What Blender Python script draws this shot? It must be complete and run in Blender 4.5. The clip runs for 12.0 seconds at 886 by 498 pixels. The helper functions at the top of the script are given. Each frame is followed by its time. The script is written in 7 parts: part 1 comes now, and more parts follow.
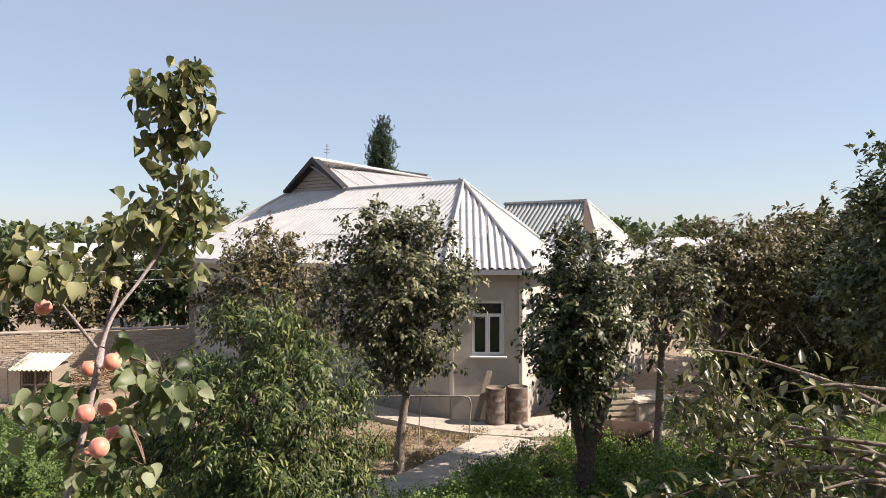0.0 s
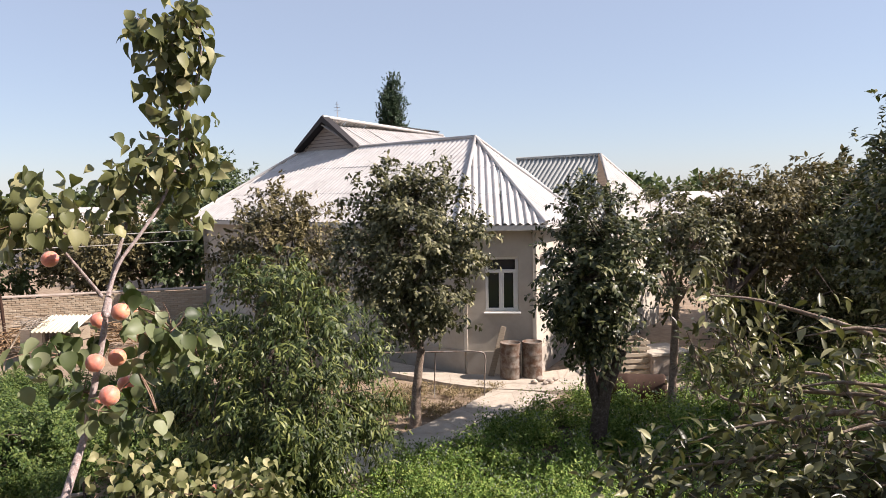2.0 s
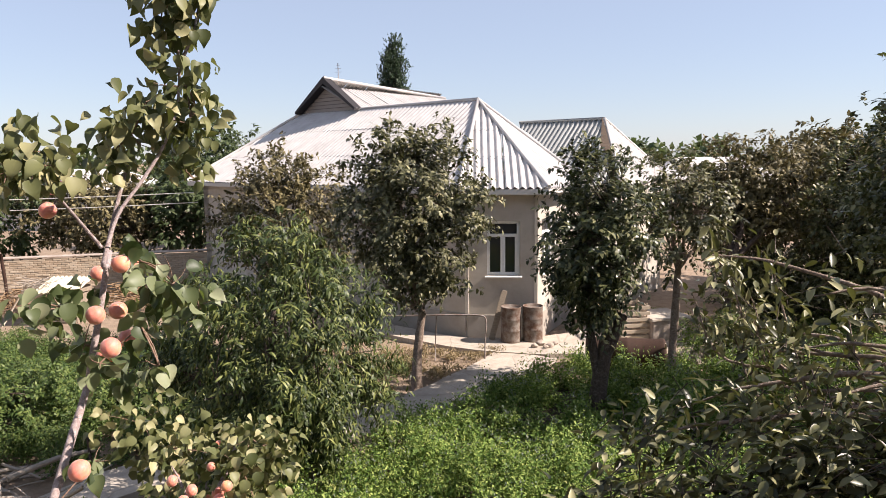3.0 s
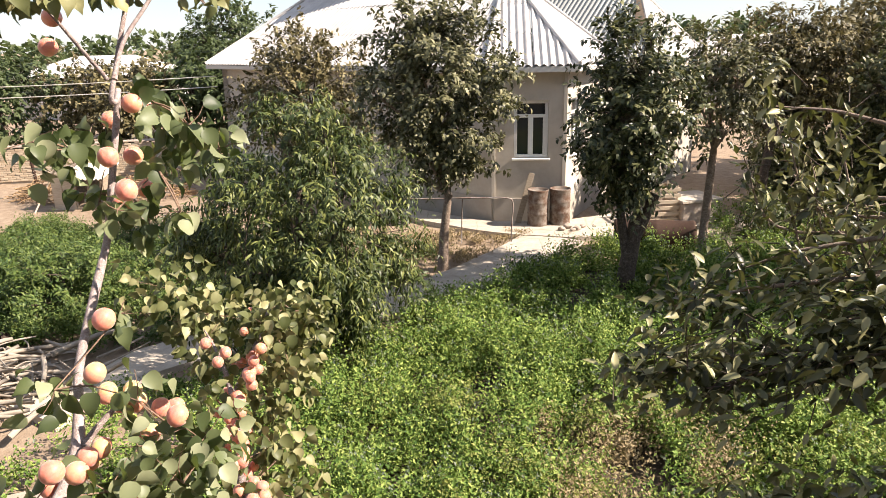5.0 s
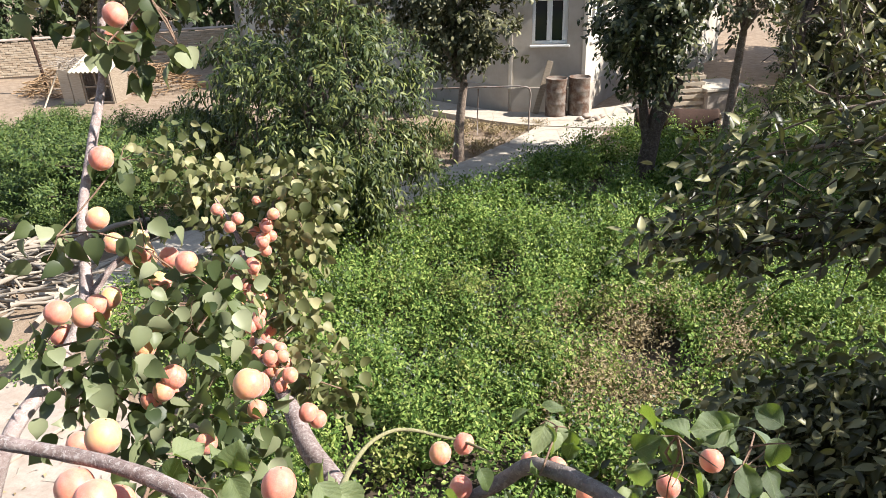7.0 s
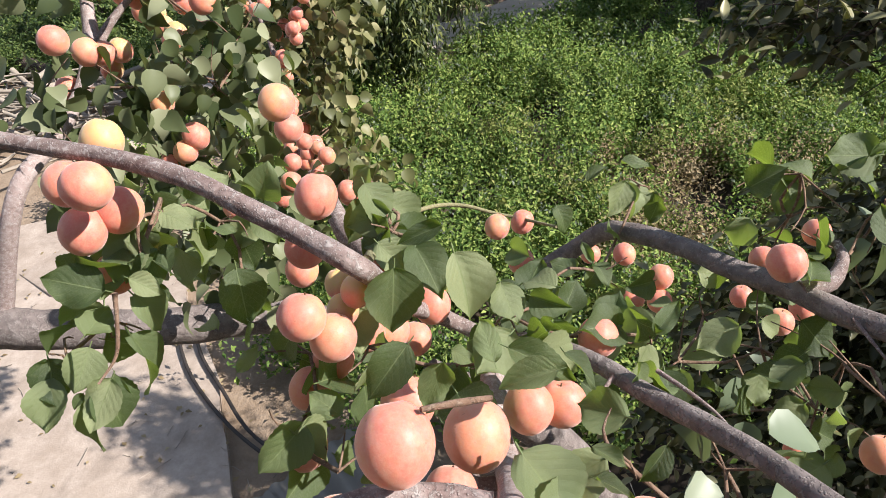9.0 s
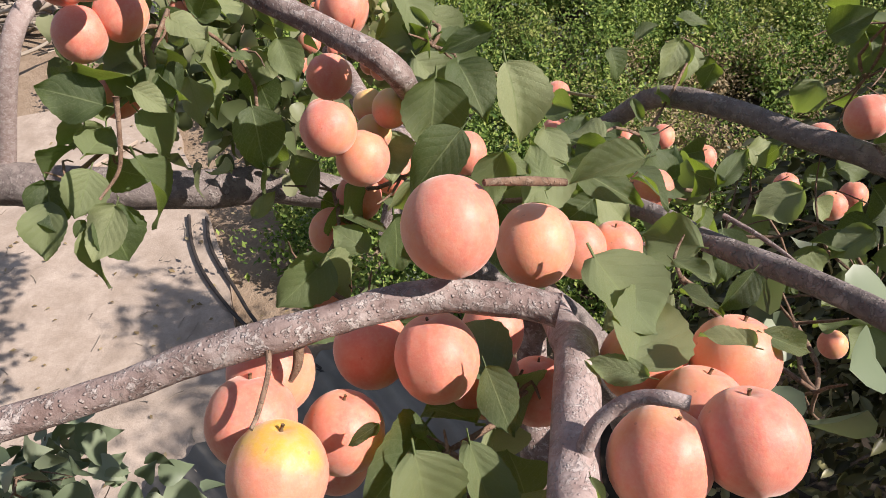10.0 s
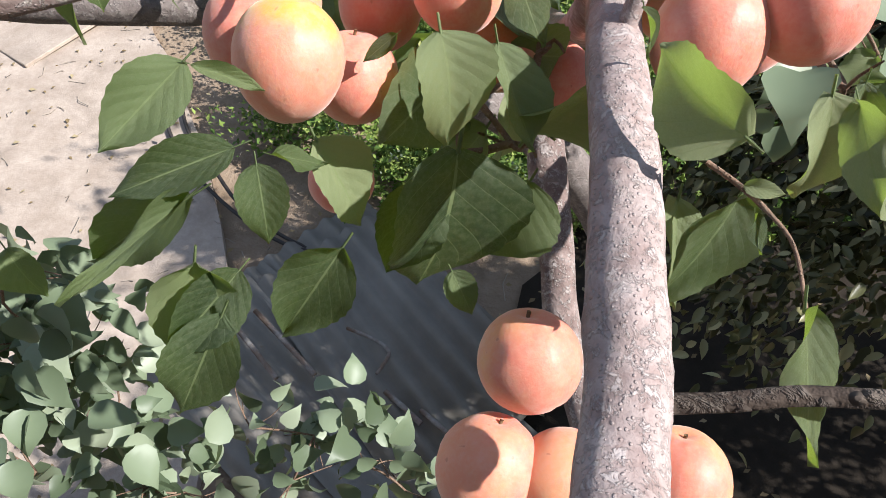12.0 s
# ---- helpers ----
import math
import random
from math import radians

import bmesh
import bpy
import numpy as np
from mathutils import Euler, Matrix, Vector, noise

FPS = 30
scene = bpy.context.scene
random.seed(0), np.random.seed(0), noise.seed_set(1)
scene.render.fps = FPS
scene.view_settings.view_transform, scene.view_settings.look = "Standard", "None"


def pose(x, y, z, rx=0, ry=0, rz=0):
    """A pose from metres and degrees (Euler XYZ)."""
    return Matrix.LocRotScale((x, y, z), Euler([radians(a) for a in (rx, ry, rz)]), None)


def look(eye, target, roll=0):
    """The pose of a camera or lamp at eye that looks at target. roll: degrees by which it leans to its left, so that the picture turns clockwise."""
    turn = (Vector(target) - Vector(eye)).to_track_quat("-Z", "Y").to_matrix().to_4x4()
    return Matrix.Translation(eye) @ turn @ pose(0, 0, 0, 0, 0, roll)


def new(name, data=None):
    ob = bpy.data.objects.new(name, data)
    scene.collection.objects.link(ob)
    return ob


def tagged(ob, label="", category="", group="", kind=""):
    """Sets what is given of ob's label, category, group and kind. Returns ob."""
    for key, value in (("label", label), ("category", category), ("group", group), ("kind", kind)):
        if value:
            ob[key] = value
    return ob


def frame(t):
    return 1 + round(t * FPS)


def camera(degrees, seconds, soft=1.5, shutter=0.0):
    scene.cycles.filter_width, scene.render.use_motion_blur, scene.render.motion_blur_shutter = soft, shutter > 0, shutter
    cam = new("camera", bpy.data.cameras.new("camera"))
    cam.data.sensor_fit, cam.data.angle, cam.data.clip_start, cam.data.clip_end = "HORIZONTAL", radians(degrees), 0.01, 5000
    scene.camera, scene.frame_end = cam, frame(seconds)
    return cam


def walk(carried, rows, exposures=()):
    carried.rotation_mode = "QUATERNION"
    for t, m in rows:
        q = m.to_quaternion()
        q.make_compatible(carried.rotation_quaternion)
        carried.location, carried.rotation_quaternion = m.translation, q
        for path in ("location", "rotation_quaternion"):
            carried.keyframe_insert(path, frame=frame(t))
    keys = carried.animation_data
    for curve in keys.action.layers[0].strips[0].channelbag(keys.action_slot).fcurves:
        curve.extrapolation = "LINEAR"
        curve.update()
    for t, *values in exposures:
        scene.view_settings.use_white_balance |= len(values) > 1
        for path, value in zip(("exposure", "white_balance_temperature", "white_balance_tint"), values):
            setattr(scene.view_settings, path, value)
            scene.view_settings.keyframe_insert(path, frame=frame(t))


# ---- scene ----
cam = camera(65.7, 12.0, soft=0.6)
PATH = [
    (0, (0.459, 0.267, 4.6), (0.404, 2.265, 4.556), 0.0),
    (0.5, (0.458, 0.28, 4.593), (0.39, 2.277, 4.522), -0.2),
    (1, (0.456, 0.296, 4.582), (0.37, 2.292, 4.493), -1.0),
    (1.5, (0.452, 0.332, 4.57), (0.366, 2.325, 4.427), -0.9),
    (2, (0.471, 0.315, 4.553), (0.376, 2.306, 4.389), -1.0),
    (2.5, (0.458, 0.341, 4.536), (0.354, 2.327, 4.319), -0.9),
    (3, (0.449, 0.36, 4.514), (0.351, 2.34, 4.249), -0.6),
    (5, (0.381, 0.521, 4.349), (0.214, 2.428, 3.769), -1.4),
    (5.5, (0.38, 0.532, 4.315), (0.206, 2.412, 3.654), -1.6),
    (6, (0.375, 0.556, 4.276), (0.195, 2.418, 3.568), -1.7),
    (6.5, (0.365, 0.575, 4.225), (0.183, 2.397, 3.422), -1.6),
    (7, (0.356, 0.584, 4.173), (0.148, 2.381, 3.321), -2.2),
    (9, (0.288, 0.657, 3.863), (-0.008, 2.238, 2.674), -3.6),
    (9.5, (0.27, 0.662, 3.799), (-0.054, 2.165, 2.521), -3.8),
    (10, (0.251, 0.659, 3.742), (-0.053, 2.08, 2.367), -2.2),
    (10.5, (0.243, 0.647, 3.701), (-0.048, 1.994, 2.251), -1.9),
    (11, (0.248, 0.63, 3.672), (-0.035, 1.908, 2.16), -2.6),
    (11.5, (0.245, 0.595, 3.639), (0.005, 1.799, 2.059), -1.7),
    (12, (0.242, 0.564, 3.613), (0.025, 1.785, 2.044), -1.1),
]
EXPOSURES = [(0.0, 1.02, 6650, 14), (1.0, 1.02, 6650, 15), (3.2, 1.12, 6700, 17), (5.0, 1.46, 7050, 14), (5.5, 1.47, 6650, 11), (6.0, 1.43, 6450, 9), (7.0, 1.34, 6250, 9), (9.0, 0.95, 6250, 11), (10.0, 0.715, 6600, 15), (11.0, 0.60, 6600, 16), (11.5, 0.84, 6150, 11), (12.0, 1.0, 6000, 9)]
walk(cam, [(t, look(eye, target, roll)) for t, eye, target, roll in PATH], EXPOSURES)

# ---- sky, sun ----
SUN_AZ, SUN_EL = radians(94), radians(41)   # azimuth clockwise from +y
world = bpy.data.worlds.new("sky")
scene.world = world
world.use_nodes = True
wn = world.node_tree.nodes
wl = world.node_tree.links
sky = wn.new("ShaderNodeTexSky")
sky.sky_type = "NISHITA"
sky.sun_disc = False
sky.sun_elevation, sky.sun_rotation = SUN_EL, SUN_AZ
sky.air_density, sky.dust_density, sky.ozone_density = 1.0, 0.3, 4.0
wn["Background"].inputs["Strength"].default_value = 0.080
haze = wn.new("ShaderNodeMix")   # even summer haze over the whole sky
haze.data_type = "RGBA"
haze.inputs[0].default_value = 0.58
haze.inputs[7].default_value = (3.45, 3.95, 4.75, 1)
wl.new(sky.outputs[0], haze.inputs[6])
wl.new(haze.outputs[2], wn["Background"].inputs["Color"])
sun = new("sun", bpy.data.lights.new("sun", "SUN"))
sun.data.energy, sun.data.angle, sun.data.color = 5.0, radians(0.55), (1.0, 0.93, 0.84)
to_sun = Vector((math.sin(SUN_AZ) * math.cos(SUN_EL), math.cos(SUN_AZ) * math.cos(SUN_EL), math.sin(SUN_EL)))
sun.matrix_world = look((0, 0, 30), Vector((0, 0, 30)) - to_sun)

# ---- materials ----


class Mat:
    """A small builder for node materials."""

    def __init__(self, name, rough=0.7, metal=0.0, spec=0.4):
        self.m = bpy.data.materials.new(name)
        self.m.use_nodes = True
        self.t = self.m.node_tree
        self.bsdf = self.t.nodes["Principled BSDF"]
        self.bsdf.inputs["Roughness"].default_value = rough
        self.bsdf.inputs["Metallic"].default_value = metal
        self.bsdf.inputs["Specular IOR Level"].default_value = spec
        self.coord = self.n("ShaderNodeTexCoord")

    def n(self, kind, **vals):
        node = self.t.nodes.new(kind)
        for key, value in vals.items():
            if key in node.inputs:
                node.inputs[key].default_value = value
        return node

    def link(self, a, b):
        self.t.links.new(a, b)

    def noise(self, scale, detail=4.0, rough=0.6, space="Object", stretch=None, distort=0.0):
        node = self.n("ShaderNodeTexNoise", Scale=scale, Detail=detail, Roughness=rough, Distortion=distort)
        src = self.coord.outputs[space]
        if stretch:
            mp = self.n("ShaderNodeMapping", Scale=stretch)
            self.link(src, mp.inputs["Vector"])
            src = mp.outputs["Vector"]
        self.link(src, node.inputs["Vector"])
        return node.outputs["Fac"]

    def ramp(self, fac, stops):
        node = self.n("ShaderNodeValToRGB")
        el = node.color_ramp.elements
        while len(el) < len(stops):
            el.new(0.5)
        for e, (at, col) in zip(el, stops):
            e.position, e.color = at, (*col, 1)
        self.link(fac, node.inputs["Fac"])
        return node.outputs["Color"]

    def mix(self, fac, a, b, blend="MIX"):
        node = self.n("ShaderNodeMix")
        node.data_type, node.blend_type = "RGBA", blend
        for value, sock in ((fac, node.inputs[0]), (a, node.inputs[6]), (b, node.inputs[7])):
            if isinstance(value, (int, float)):
                sock.default_value = value
            elif isinstance(value, tuple):
                sock.default_value = (*value, 1)
            else:
                self.link(value, sock)
        return node.outputs[2]

    def math(self, op, a, b=0.0, c=0.0):
        node = self.n("ShaderNodeMath")
        node.operation = op
        for value, sock in zip((a, b, c), node.inputs):
            if isinstance(value, (int, float)):
                sock.default_value = value
            else:
                self.link(value, sock)
        return node.outputs[0]

    def color(self, sock):
        self.link(sock, self.bsdf.inputs["Base Color"])
        return self

    def rough(self, sock):
        self.link(sock, self.bsdf.inputs["Roughness"])
        return self

    def bump(self, height, strength=0.4, distance=0.01):
        node = self.n("ShaderNodeBump", Strength=strength, Distance=distance)
        self.link(height, node.inputs["Height"])
        self.link(node.outputs[0], self.bsdf.inputs["Normal"])
        return self

    def leafy(self, share, tint):
        """Lets a share of the light through the blade."""
        tr = self.n("ShaderNodeBsdfTranslucent")
        if isinstance(tint, tuple):
            tr.inputs["Color"].default_value = (*tint, 1)
        else:
            self.link(tint, tr.inputs["Color"])
        mx = self.n("ShaderNodeMixShader", Fac=share)
        out = self.t.nodes["Material Output"]
        self.link(self.bsdf.outputs[0], mx.inputs[1])
        self.link(tr.outputs[0], mx.inputs[2])
        self.link(mx.outputs[0], out.inputs["Surface"])
        return self


def leaf_material(name, dark, mid, light, through_tint, share=0.3, rough=0.45, spec=0.22):
    m = Mat(name, rough, 0, spec)
    geo = m.n("ShaderNodeNewGeometry")
    col = m.ramp(geo.outputs["Random Per Island"], [(0.0, dark), (0.55, mid), (1.0, light)])
    big = m.noise(1.1, 2)
    col = m.mix(m.math("MULTIPLY", big, 0.45), col, dark)
    m.color(col)
    tint = m.mix(0.75, col, through_tint)
    return m.leafy(share, tint).m


def big_leaf_material(name):
    """Broad apricot leaf with midrib and side veins."""
    m = Mat(name, 0.4, 0, 0.45)
    info = m.n("ShaderNodeObjectInfo")
    uv = m.n("ShaderNodeSeparateXYZ")
    m.link(m.coord.outputs["UV"], uv.inputs[0])
    off = m.math("ABSOLUTE", m.math("SUBTRACT", uv.outputs["X"], 0.5))
    rib = m.math("LESS_THAN", off, 0.014)
    slant = m.math("SUBTRACT", m.math("MULTIPLY", uv.outputs["Y"], 6.5), m.math("MULTIPLY", off, 5.0))
    saw = m.math("ABSOLUTE", m.math("SUBTRACT", m.math("FRACT", slant), 0.5))
    side = m.math("LESS_THAN", saw, 0.02)
    vein = m.math("MAXIMUM", rib, m.math("MULTIPLY", side, 0.6))
    col = m.ramp(info.outputs["Random"], [(0.0, (0.024, 0.04, 0.016)), (0.28, (0.075, 0.105, 0.04)), (0.6, (0.17, 0.21, 0.095)), (1.0, (0.33, 0.36, 0.19))])
    col = m.mix(m.math("MULTIPLY", m.noise(60, 5), 0.35), col, (0.039, 0.078, 0.0351))
    col = m.mix(m.math("MULTIPLY", m.ramp(m.noise(26, 4, 0.7), [(0.42, (0, 0, 0)), (0.68, (1, 1, 1))]), 0.35), col, (0.19, 0.215, 0.115))
    spot = m.ramp(m.noise(150, 2), [(0.70, (0, 0, 0)), (0.76, (1, 1, 1))])
    col = m.mix(m.math("MULTIPLY", spot, 0.35), col, (0.125, 0.0858, 0.039))
    col = m.mix(m.math("MULTIPLY", vein, 0.75), col, (0.21, 0.26, 0.115))
    m.color(col)
    hgt = m.math("ADD", m.math("MULTIPLY", saw, 0.35), m.math("MULTIPLY", m.noise(240, 3), 0.25))
    m.bump(m.math("SUBTRACT", hgt, m.math("MULTIPLY", vein, 0.5)), 0.7, 0.0022)
    m.rough(m.ramp(m.noise(35, 3), [(0.3, (0.44,) * 3), (0.7, (0.62,) * 3)]))
    return m.leafy(0.35, m.mix(0.7, col, (0.32, 0.46, 0.03))).m


def bark_material(name, dark, light, pale, scale=1.0, lenticels=0.5):
    m = Mat(name, 0.85, 0, 0.25)
    a = m.noise(38 * scale, 6, 0.65)
    b = m.noise(9 * scale, 3)
    vor = m.n("ShaderNodeTexVoronoi", Scale=190 * scale)
    m.link(m.coord.outputs["Object"], vor.inputs["Vector"])
    dots = m.ramp(vor.outputs["Distance"], [(0.16, (1, 1, 1)), (0.30, (0, 0, 0))])
    col = m.ramp(a, [(0.25, dark), (0.55, light), (0.85, pale)])
    col = m.mix(m.math("MULTIPLY", b, 0.55), col, dark)
    col = m.mix(m.math("MULTIPLY", dots, lenticels), col, pale)
    flake = m.ramp(m.noise(85 * scale, 6, 0.72, distort=0.6), [(0.52, (0, 0, 0)), (0.60, (1, 1, 1))])
    col = m.mix(m.math("MULTIPLY", flake, 0.42), col, pale)
    crack = m.ramp(m.noise(60 * scale, 4, 0.7, stretch=(1, 1, 2.6), distort=0.5), [(0.60, (0, 0, 0)), (0.66, (1, 1, 1))])
    col = m.mix(m.math("MULTIPLY", crack, 0.5), col, dark)
    a = m.math("ADD", a, m.math("MULTIPLY", flake, 0.25))
    m.color(col)
    h = m.math("ADD", m.math("MULTIPLY", a, 1.0), m.math("MULTIPLY", dots, 0.35))
    return m.bump(h, 0.85, 0.005 / scale).m


def fruit_material(name, yellow=False, blushed=1.9, ground=(0.68, 0.38, 0.055)):
    m = Mat(name, 0.5, 0, 0.4)
    info = m.n("ShaderNodeObjectInfo")
    sep = m.n("ShaderNodeSeparateXYZ")
    m.link(m.coord.outputs["Object"], sep.inputs[0])
    base = m.ramp(info.outputs["Random"], [(0.0, (0.70, 0.275, 0.165)), (0.6, (0.725, 0.315, 0.175)), (1.0, (0.735, 0.37, 0.16))])
    if yellow:
        base = m.mix(m.noise(55, 3), ground, tuple(c * 0.94 for c in ground))
    patch = m.noise(38, 4, 0.6)
    blush = m.math("ADD", m.math("MULTIPLY", sep.outputs["Z"] if yellow else sep.outputs["X"], -42.0 if yellow else 19.0), m.math("MULTIPLY", patch, blushed if yellow else 1.5))
    mask = m.ramp(blush, [(-0.0, (0, 0, 0)), (0.62, (1, 1, 1))] if yellow else [(0.40, (0, 0, 0)), (1.05, (1, 1, 1))])
    col = m.mix(m.math("MULTIPLY", mask, 0.9 if yellow else 0.85), base, (0.67, 0.235, 0.17) if yellow else (0.64, 0.185, 0.14))
    # pale bloom of down in soft blotches, with fine mottling
    bloom = m.ramp(m.noise(110, 4, 0.7), [(0.42, (0, 0, 0)), (0.66, (1, 1, 1))])
    col = m.mix(m.math("MULTIPLY", bloom, 0.38), col, (0.71, 0.385, 0.28))
    fine = m.ramp(m.noise(420, 4, 0.7), [(0.48, (0, 0, 0)), (0.70, (1, 1, 1))])
    col = m.mix(m.math("MULTIPLY", fine, 0.24), col, (0.68, 0.40, 0.29))
    freck = m.ramp(m.noise(210, 1), [(0.73, (0, 0, 0)), (0.78, (1, 1, 1))])
    col = m.mix(m.math("MULTIPLY", freck, 0.45), col, (0.38, 0.10, 0.05))
    m.color(col)
    m.bsdf.inputs["Subsurface Weight"].default_value = 0.35
    m.bsdf.inputs["Subsurface Radius"].default_value = (0.014, 0.005, 0.002)
    m.bsdf.inputs["Sheen Weight"].default_value = 0.35
    m.bsdf.inputs["Sheen Tint"].default_value = (1.0, 0.85, 0.80, 1)
    m.bsdf.inputs["Sheen Roughness"].default_value = 0.45
    m.bump(m.math("ADD", m.math("MULTIPLY", patch, 1.2), m.math("MULTIPLY", m.noise(600, 3), 0.4)), 0.2, 0.0015)
    return m.m


def plaster_material(name, a, b, c):
    m = Mat(name, 0.9, 0, 0.2)
    col = m.ramp(m.noise(1.4, 5, 0.65), [(0.3, a), (0.55, b), (0.8, c)])
    col = m.mix(m.math("MULTIPLY", m.noise(0.7, 3, 0.6, stretch=(3, 3, 0.4)), 0.35), col, a)
    m.color(col)
    return m.bump(m.noise(45, 5), 0.35, 0.01).m


def asbestos_material(name, a, b):
    m = Mat(name, 0.88, 0, 0.25)
    col = m.ramp(m.noise(2.2, 6, 0.65), [(0.25, a), (0.7, b)])
    geo = m.n("ShaderNodeNewGeometry")
    col = m.mix(m.math("MULTIPLY", geo.outputs["Random Per Island"], 0.30), col, a)
    streak = m.noise(3.0, 3, 0.6, stretch=(1, 1, 0.2))
    col = m.mix(m.math("MULTIPLY", streak, 0.25), col, (0.25, 0.24, 0.22))
    m.color(col)
    return m.bump(m.noise(60, 4), 0.25, 0.004).m


def ground_material():
    m = Mat("dry_soil", 0.95, 0, 0.15)
    a = m.noise(0.35, 4)
    b = m.noise(5.0, 6, 0.7)
    col = m.ramp(b, [(0.25, (0.172, 0.121, 0.0819)), (0.5, (0.281, 0.211, 0.152)), (0.75, (0.367, 0.289, 0.218))])
    col = m.mix(m.math("MULTIPLY", a, 0.5), col, (0.195, 0.14, 0.0936))
    col = m.mix(m.math("MULTIPLY", m.ramp(m.noise(34, 3), [(0.58, (0, 0, 0)), (0.72, (1, 1, 1))]), 0.5), col, (0.234, 0.195, 0.156))
    m.color(col)
    h = m.math("ADD", b, m.math("MULTIPLY", m.noise(40, 4), 0.4))
    return m.bump(h, 0.7, 0.03).m


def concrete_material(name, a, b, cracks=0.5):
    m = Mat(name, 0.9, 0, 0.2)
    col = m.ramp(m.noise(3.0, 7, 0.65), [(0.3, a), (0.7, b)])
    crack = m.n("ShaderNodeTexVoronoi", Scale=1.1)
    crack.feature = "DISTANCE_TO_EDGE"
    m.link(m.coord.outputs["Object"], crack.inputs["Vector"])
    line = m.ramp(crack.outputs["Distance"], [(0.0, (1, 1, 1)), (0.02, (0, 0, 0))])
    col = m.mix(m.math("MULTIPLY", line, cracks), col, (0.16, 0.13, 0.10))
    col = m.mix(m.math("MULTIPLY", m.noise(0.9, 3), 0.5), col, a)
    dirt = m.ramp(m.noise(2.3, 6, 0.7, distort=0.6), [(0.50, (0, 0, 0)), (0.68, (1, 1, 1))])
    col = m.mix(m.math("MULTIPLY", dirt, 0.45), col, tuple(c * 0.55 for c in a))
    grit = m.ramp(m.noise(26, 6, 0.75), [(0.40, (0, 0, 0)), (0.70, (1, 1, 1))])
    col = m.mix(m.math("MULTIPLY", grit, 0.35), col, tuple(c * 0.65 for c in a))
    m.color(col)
    return m.bump(m.noise(70, 4), 0.5, 0.008).m


def wood_material(name, dark, light, stretch=(1, 1, 8)):
    m = Mat(name, 0.85, 0, 0.2)
    g = m.noise(6.0, 6, 0.6, stretch=stretch)
    info = m.n("ShaderNodeObjectInfo")
    col = m.ramp(g, [(0.3, dark), (0.7, light)])
    col = m.mix(m.math("MULTIPLY", info.outputs["Random"], 0.35), col, dark)
    m.color(col)
    return m.bump(g, 0.4, 0.004).m


def rusty_material(name, paint, rust):
    m = Mat(name, 0.8, 0.0, 0.2)
    f = m.ramp(m.noise(5.0, 7, 0.7), [(0.40, (0, 0, 0)), (0.60, (1, 1, 1))])
    col = m.mix(f, paint, rust)
    col = m.mix(m.math("MULTIPLY", m.noise(38, 4), 0.5), col, (0.10, 0.055, 0.035))
    m.color(col)
    return m.bump(m.noise(25, 5), 0.3, 0.004).m


def plain_material(name, col, rough=0.5, metal=0.0, vary=0.2, scale=12):
    m = Mat(name, rough, metal, 0.4)
    dark = tuple(c * 0.6 for c in col)
    m.color(m.mix(m.math("MULTIPLY", m.noise(scale, 4), vary * 2), col, dark))
    return m.bump(m.noise(scale * 4, 3), 0.1, 0.003).m


def brick_material(name):
    m = Mat(name, 0.92, 0, 0.15)
    info = m.n("ShaderNodeObjectInfo")
    geo = m.n("ShaderNodeNewGeometry")
    r = m.math("FRACT", m.math("ADD", info.outputs["Random"], geo.outputs["Random Per Island"]))
    col = m.ramp(r, [(0.0, (0.39, 0.3, 0.211)), (0.5, (0.445, 0.355, 0.257)), (1.0, (0.499, 0.413, 0.312))])
    col = m.mix(m.math("MULTIPLY", m.noise(9, 5), 0.5), col, (0.359, 0.281, 0.203))
    m.color(col)
    return m.bump(m.noise(50, 4), 0.4, 0.006).m


M_GROUND = ground_material()
M_CONCRETE = concrete_material("worn_concrete", (0.396, 0.338, 0.275), (0.558, 0.491, 0.41))
# near-black soil: the shade below the trees is put into its colour
M_SHADESOIL = concrete_material("shade_dark_soil", (0.017, 0.013, 0.009), (0.045, 0.034, 0.025), 0.0)
# brown soil, darkened to stand for the shade in gaps between herbs
M_HERBSOIL = concrete_material("gap_shade_soil", (0.05, 0.037, 0.025), (0.10, 0.076, 0.054), 0.0)
M_SLAB = concrete_material("pale_concrete", (0.32, 0.255, 0.205), (0.53, 0.445, 0.38), 0.0)
M_PLASTER = plaster_material("grey_render", (0.38, 0.335, 0.28), (0.49, 0.44, 0.375), (0.55, 0.50, 0.43))
M_PLINTH = plaster_material("plinth_render", (0.29, 0.25, 0.21), (0.39, 0.345, 0.295), (0.45, 0.40, 0.35))
M_ROOF = asbestos_material("weathered_roof_sheet", (0.40, 0.375, 0.36), (0.58, 0.555, 0.535))
M_SHEET = asbestos_material("old_grey_sheet", (0.14, 0.125, 0.105), (0.28, 0.25, 0.215))
M_METALROOF = plain_material("grey_roof_metal", (0.257, 0.265, 0.257), 0.5, 0.3)
M_FASCIA = plain_material("pale_fascia", (0.50, 0.47, 0.43), 0.7)
M_SIDING = plain_material("grey_siding", (0.265, 0.234, 0.211), 0.7)
M_GABLET = wood_material("brown_gable_boards", (0.10, 0.07, 0.05), (0.20, 0.15, 0.11))
# near-black for dark trim, and for shade put into the colour
M_TRIMSHADE = plain_material("dark_trim_and_shade", (0.022, 0.018, 0.018), 0.6)
M_PVC = plain_material("white_window_plastic", (0.78, 0.77, 0.75), 0.35, 0, 0.05)
M_GLASSMAT = Mat("window_glass", 0.04, 0, 0.6)
M_GLASSMAT.bsdf.inputs["Base Color"].default_value = (0.02, 0.022, 0.025, 1)
M_GLASS = M_GLASSMAT.m
M_BRICK = brick_material("sand_brick")
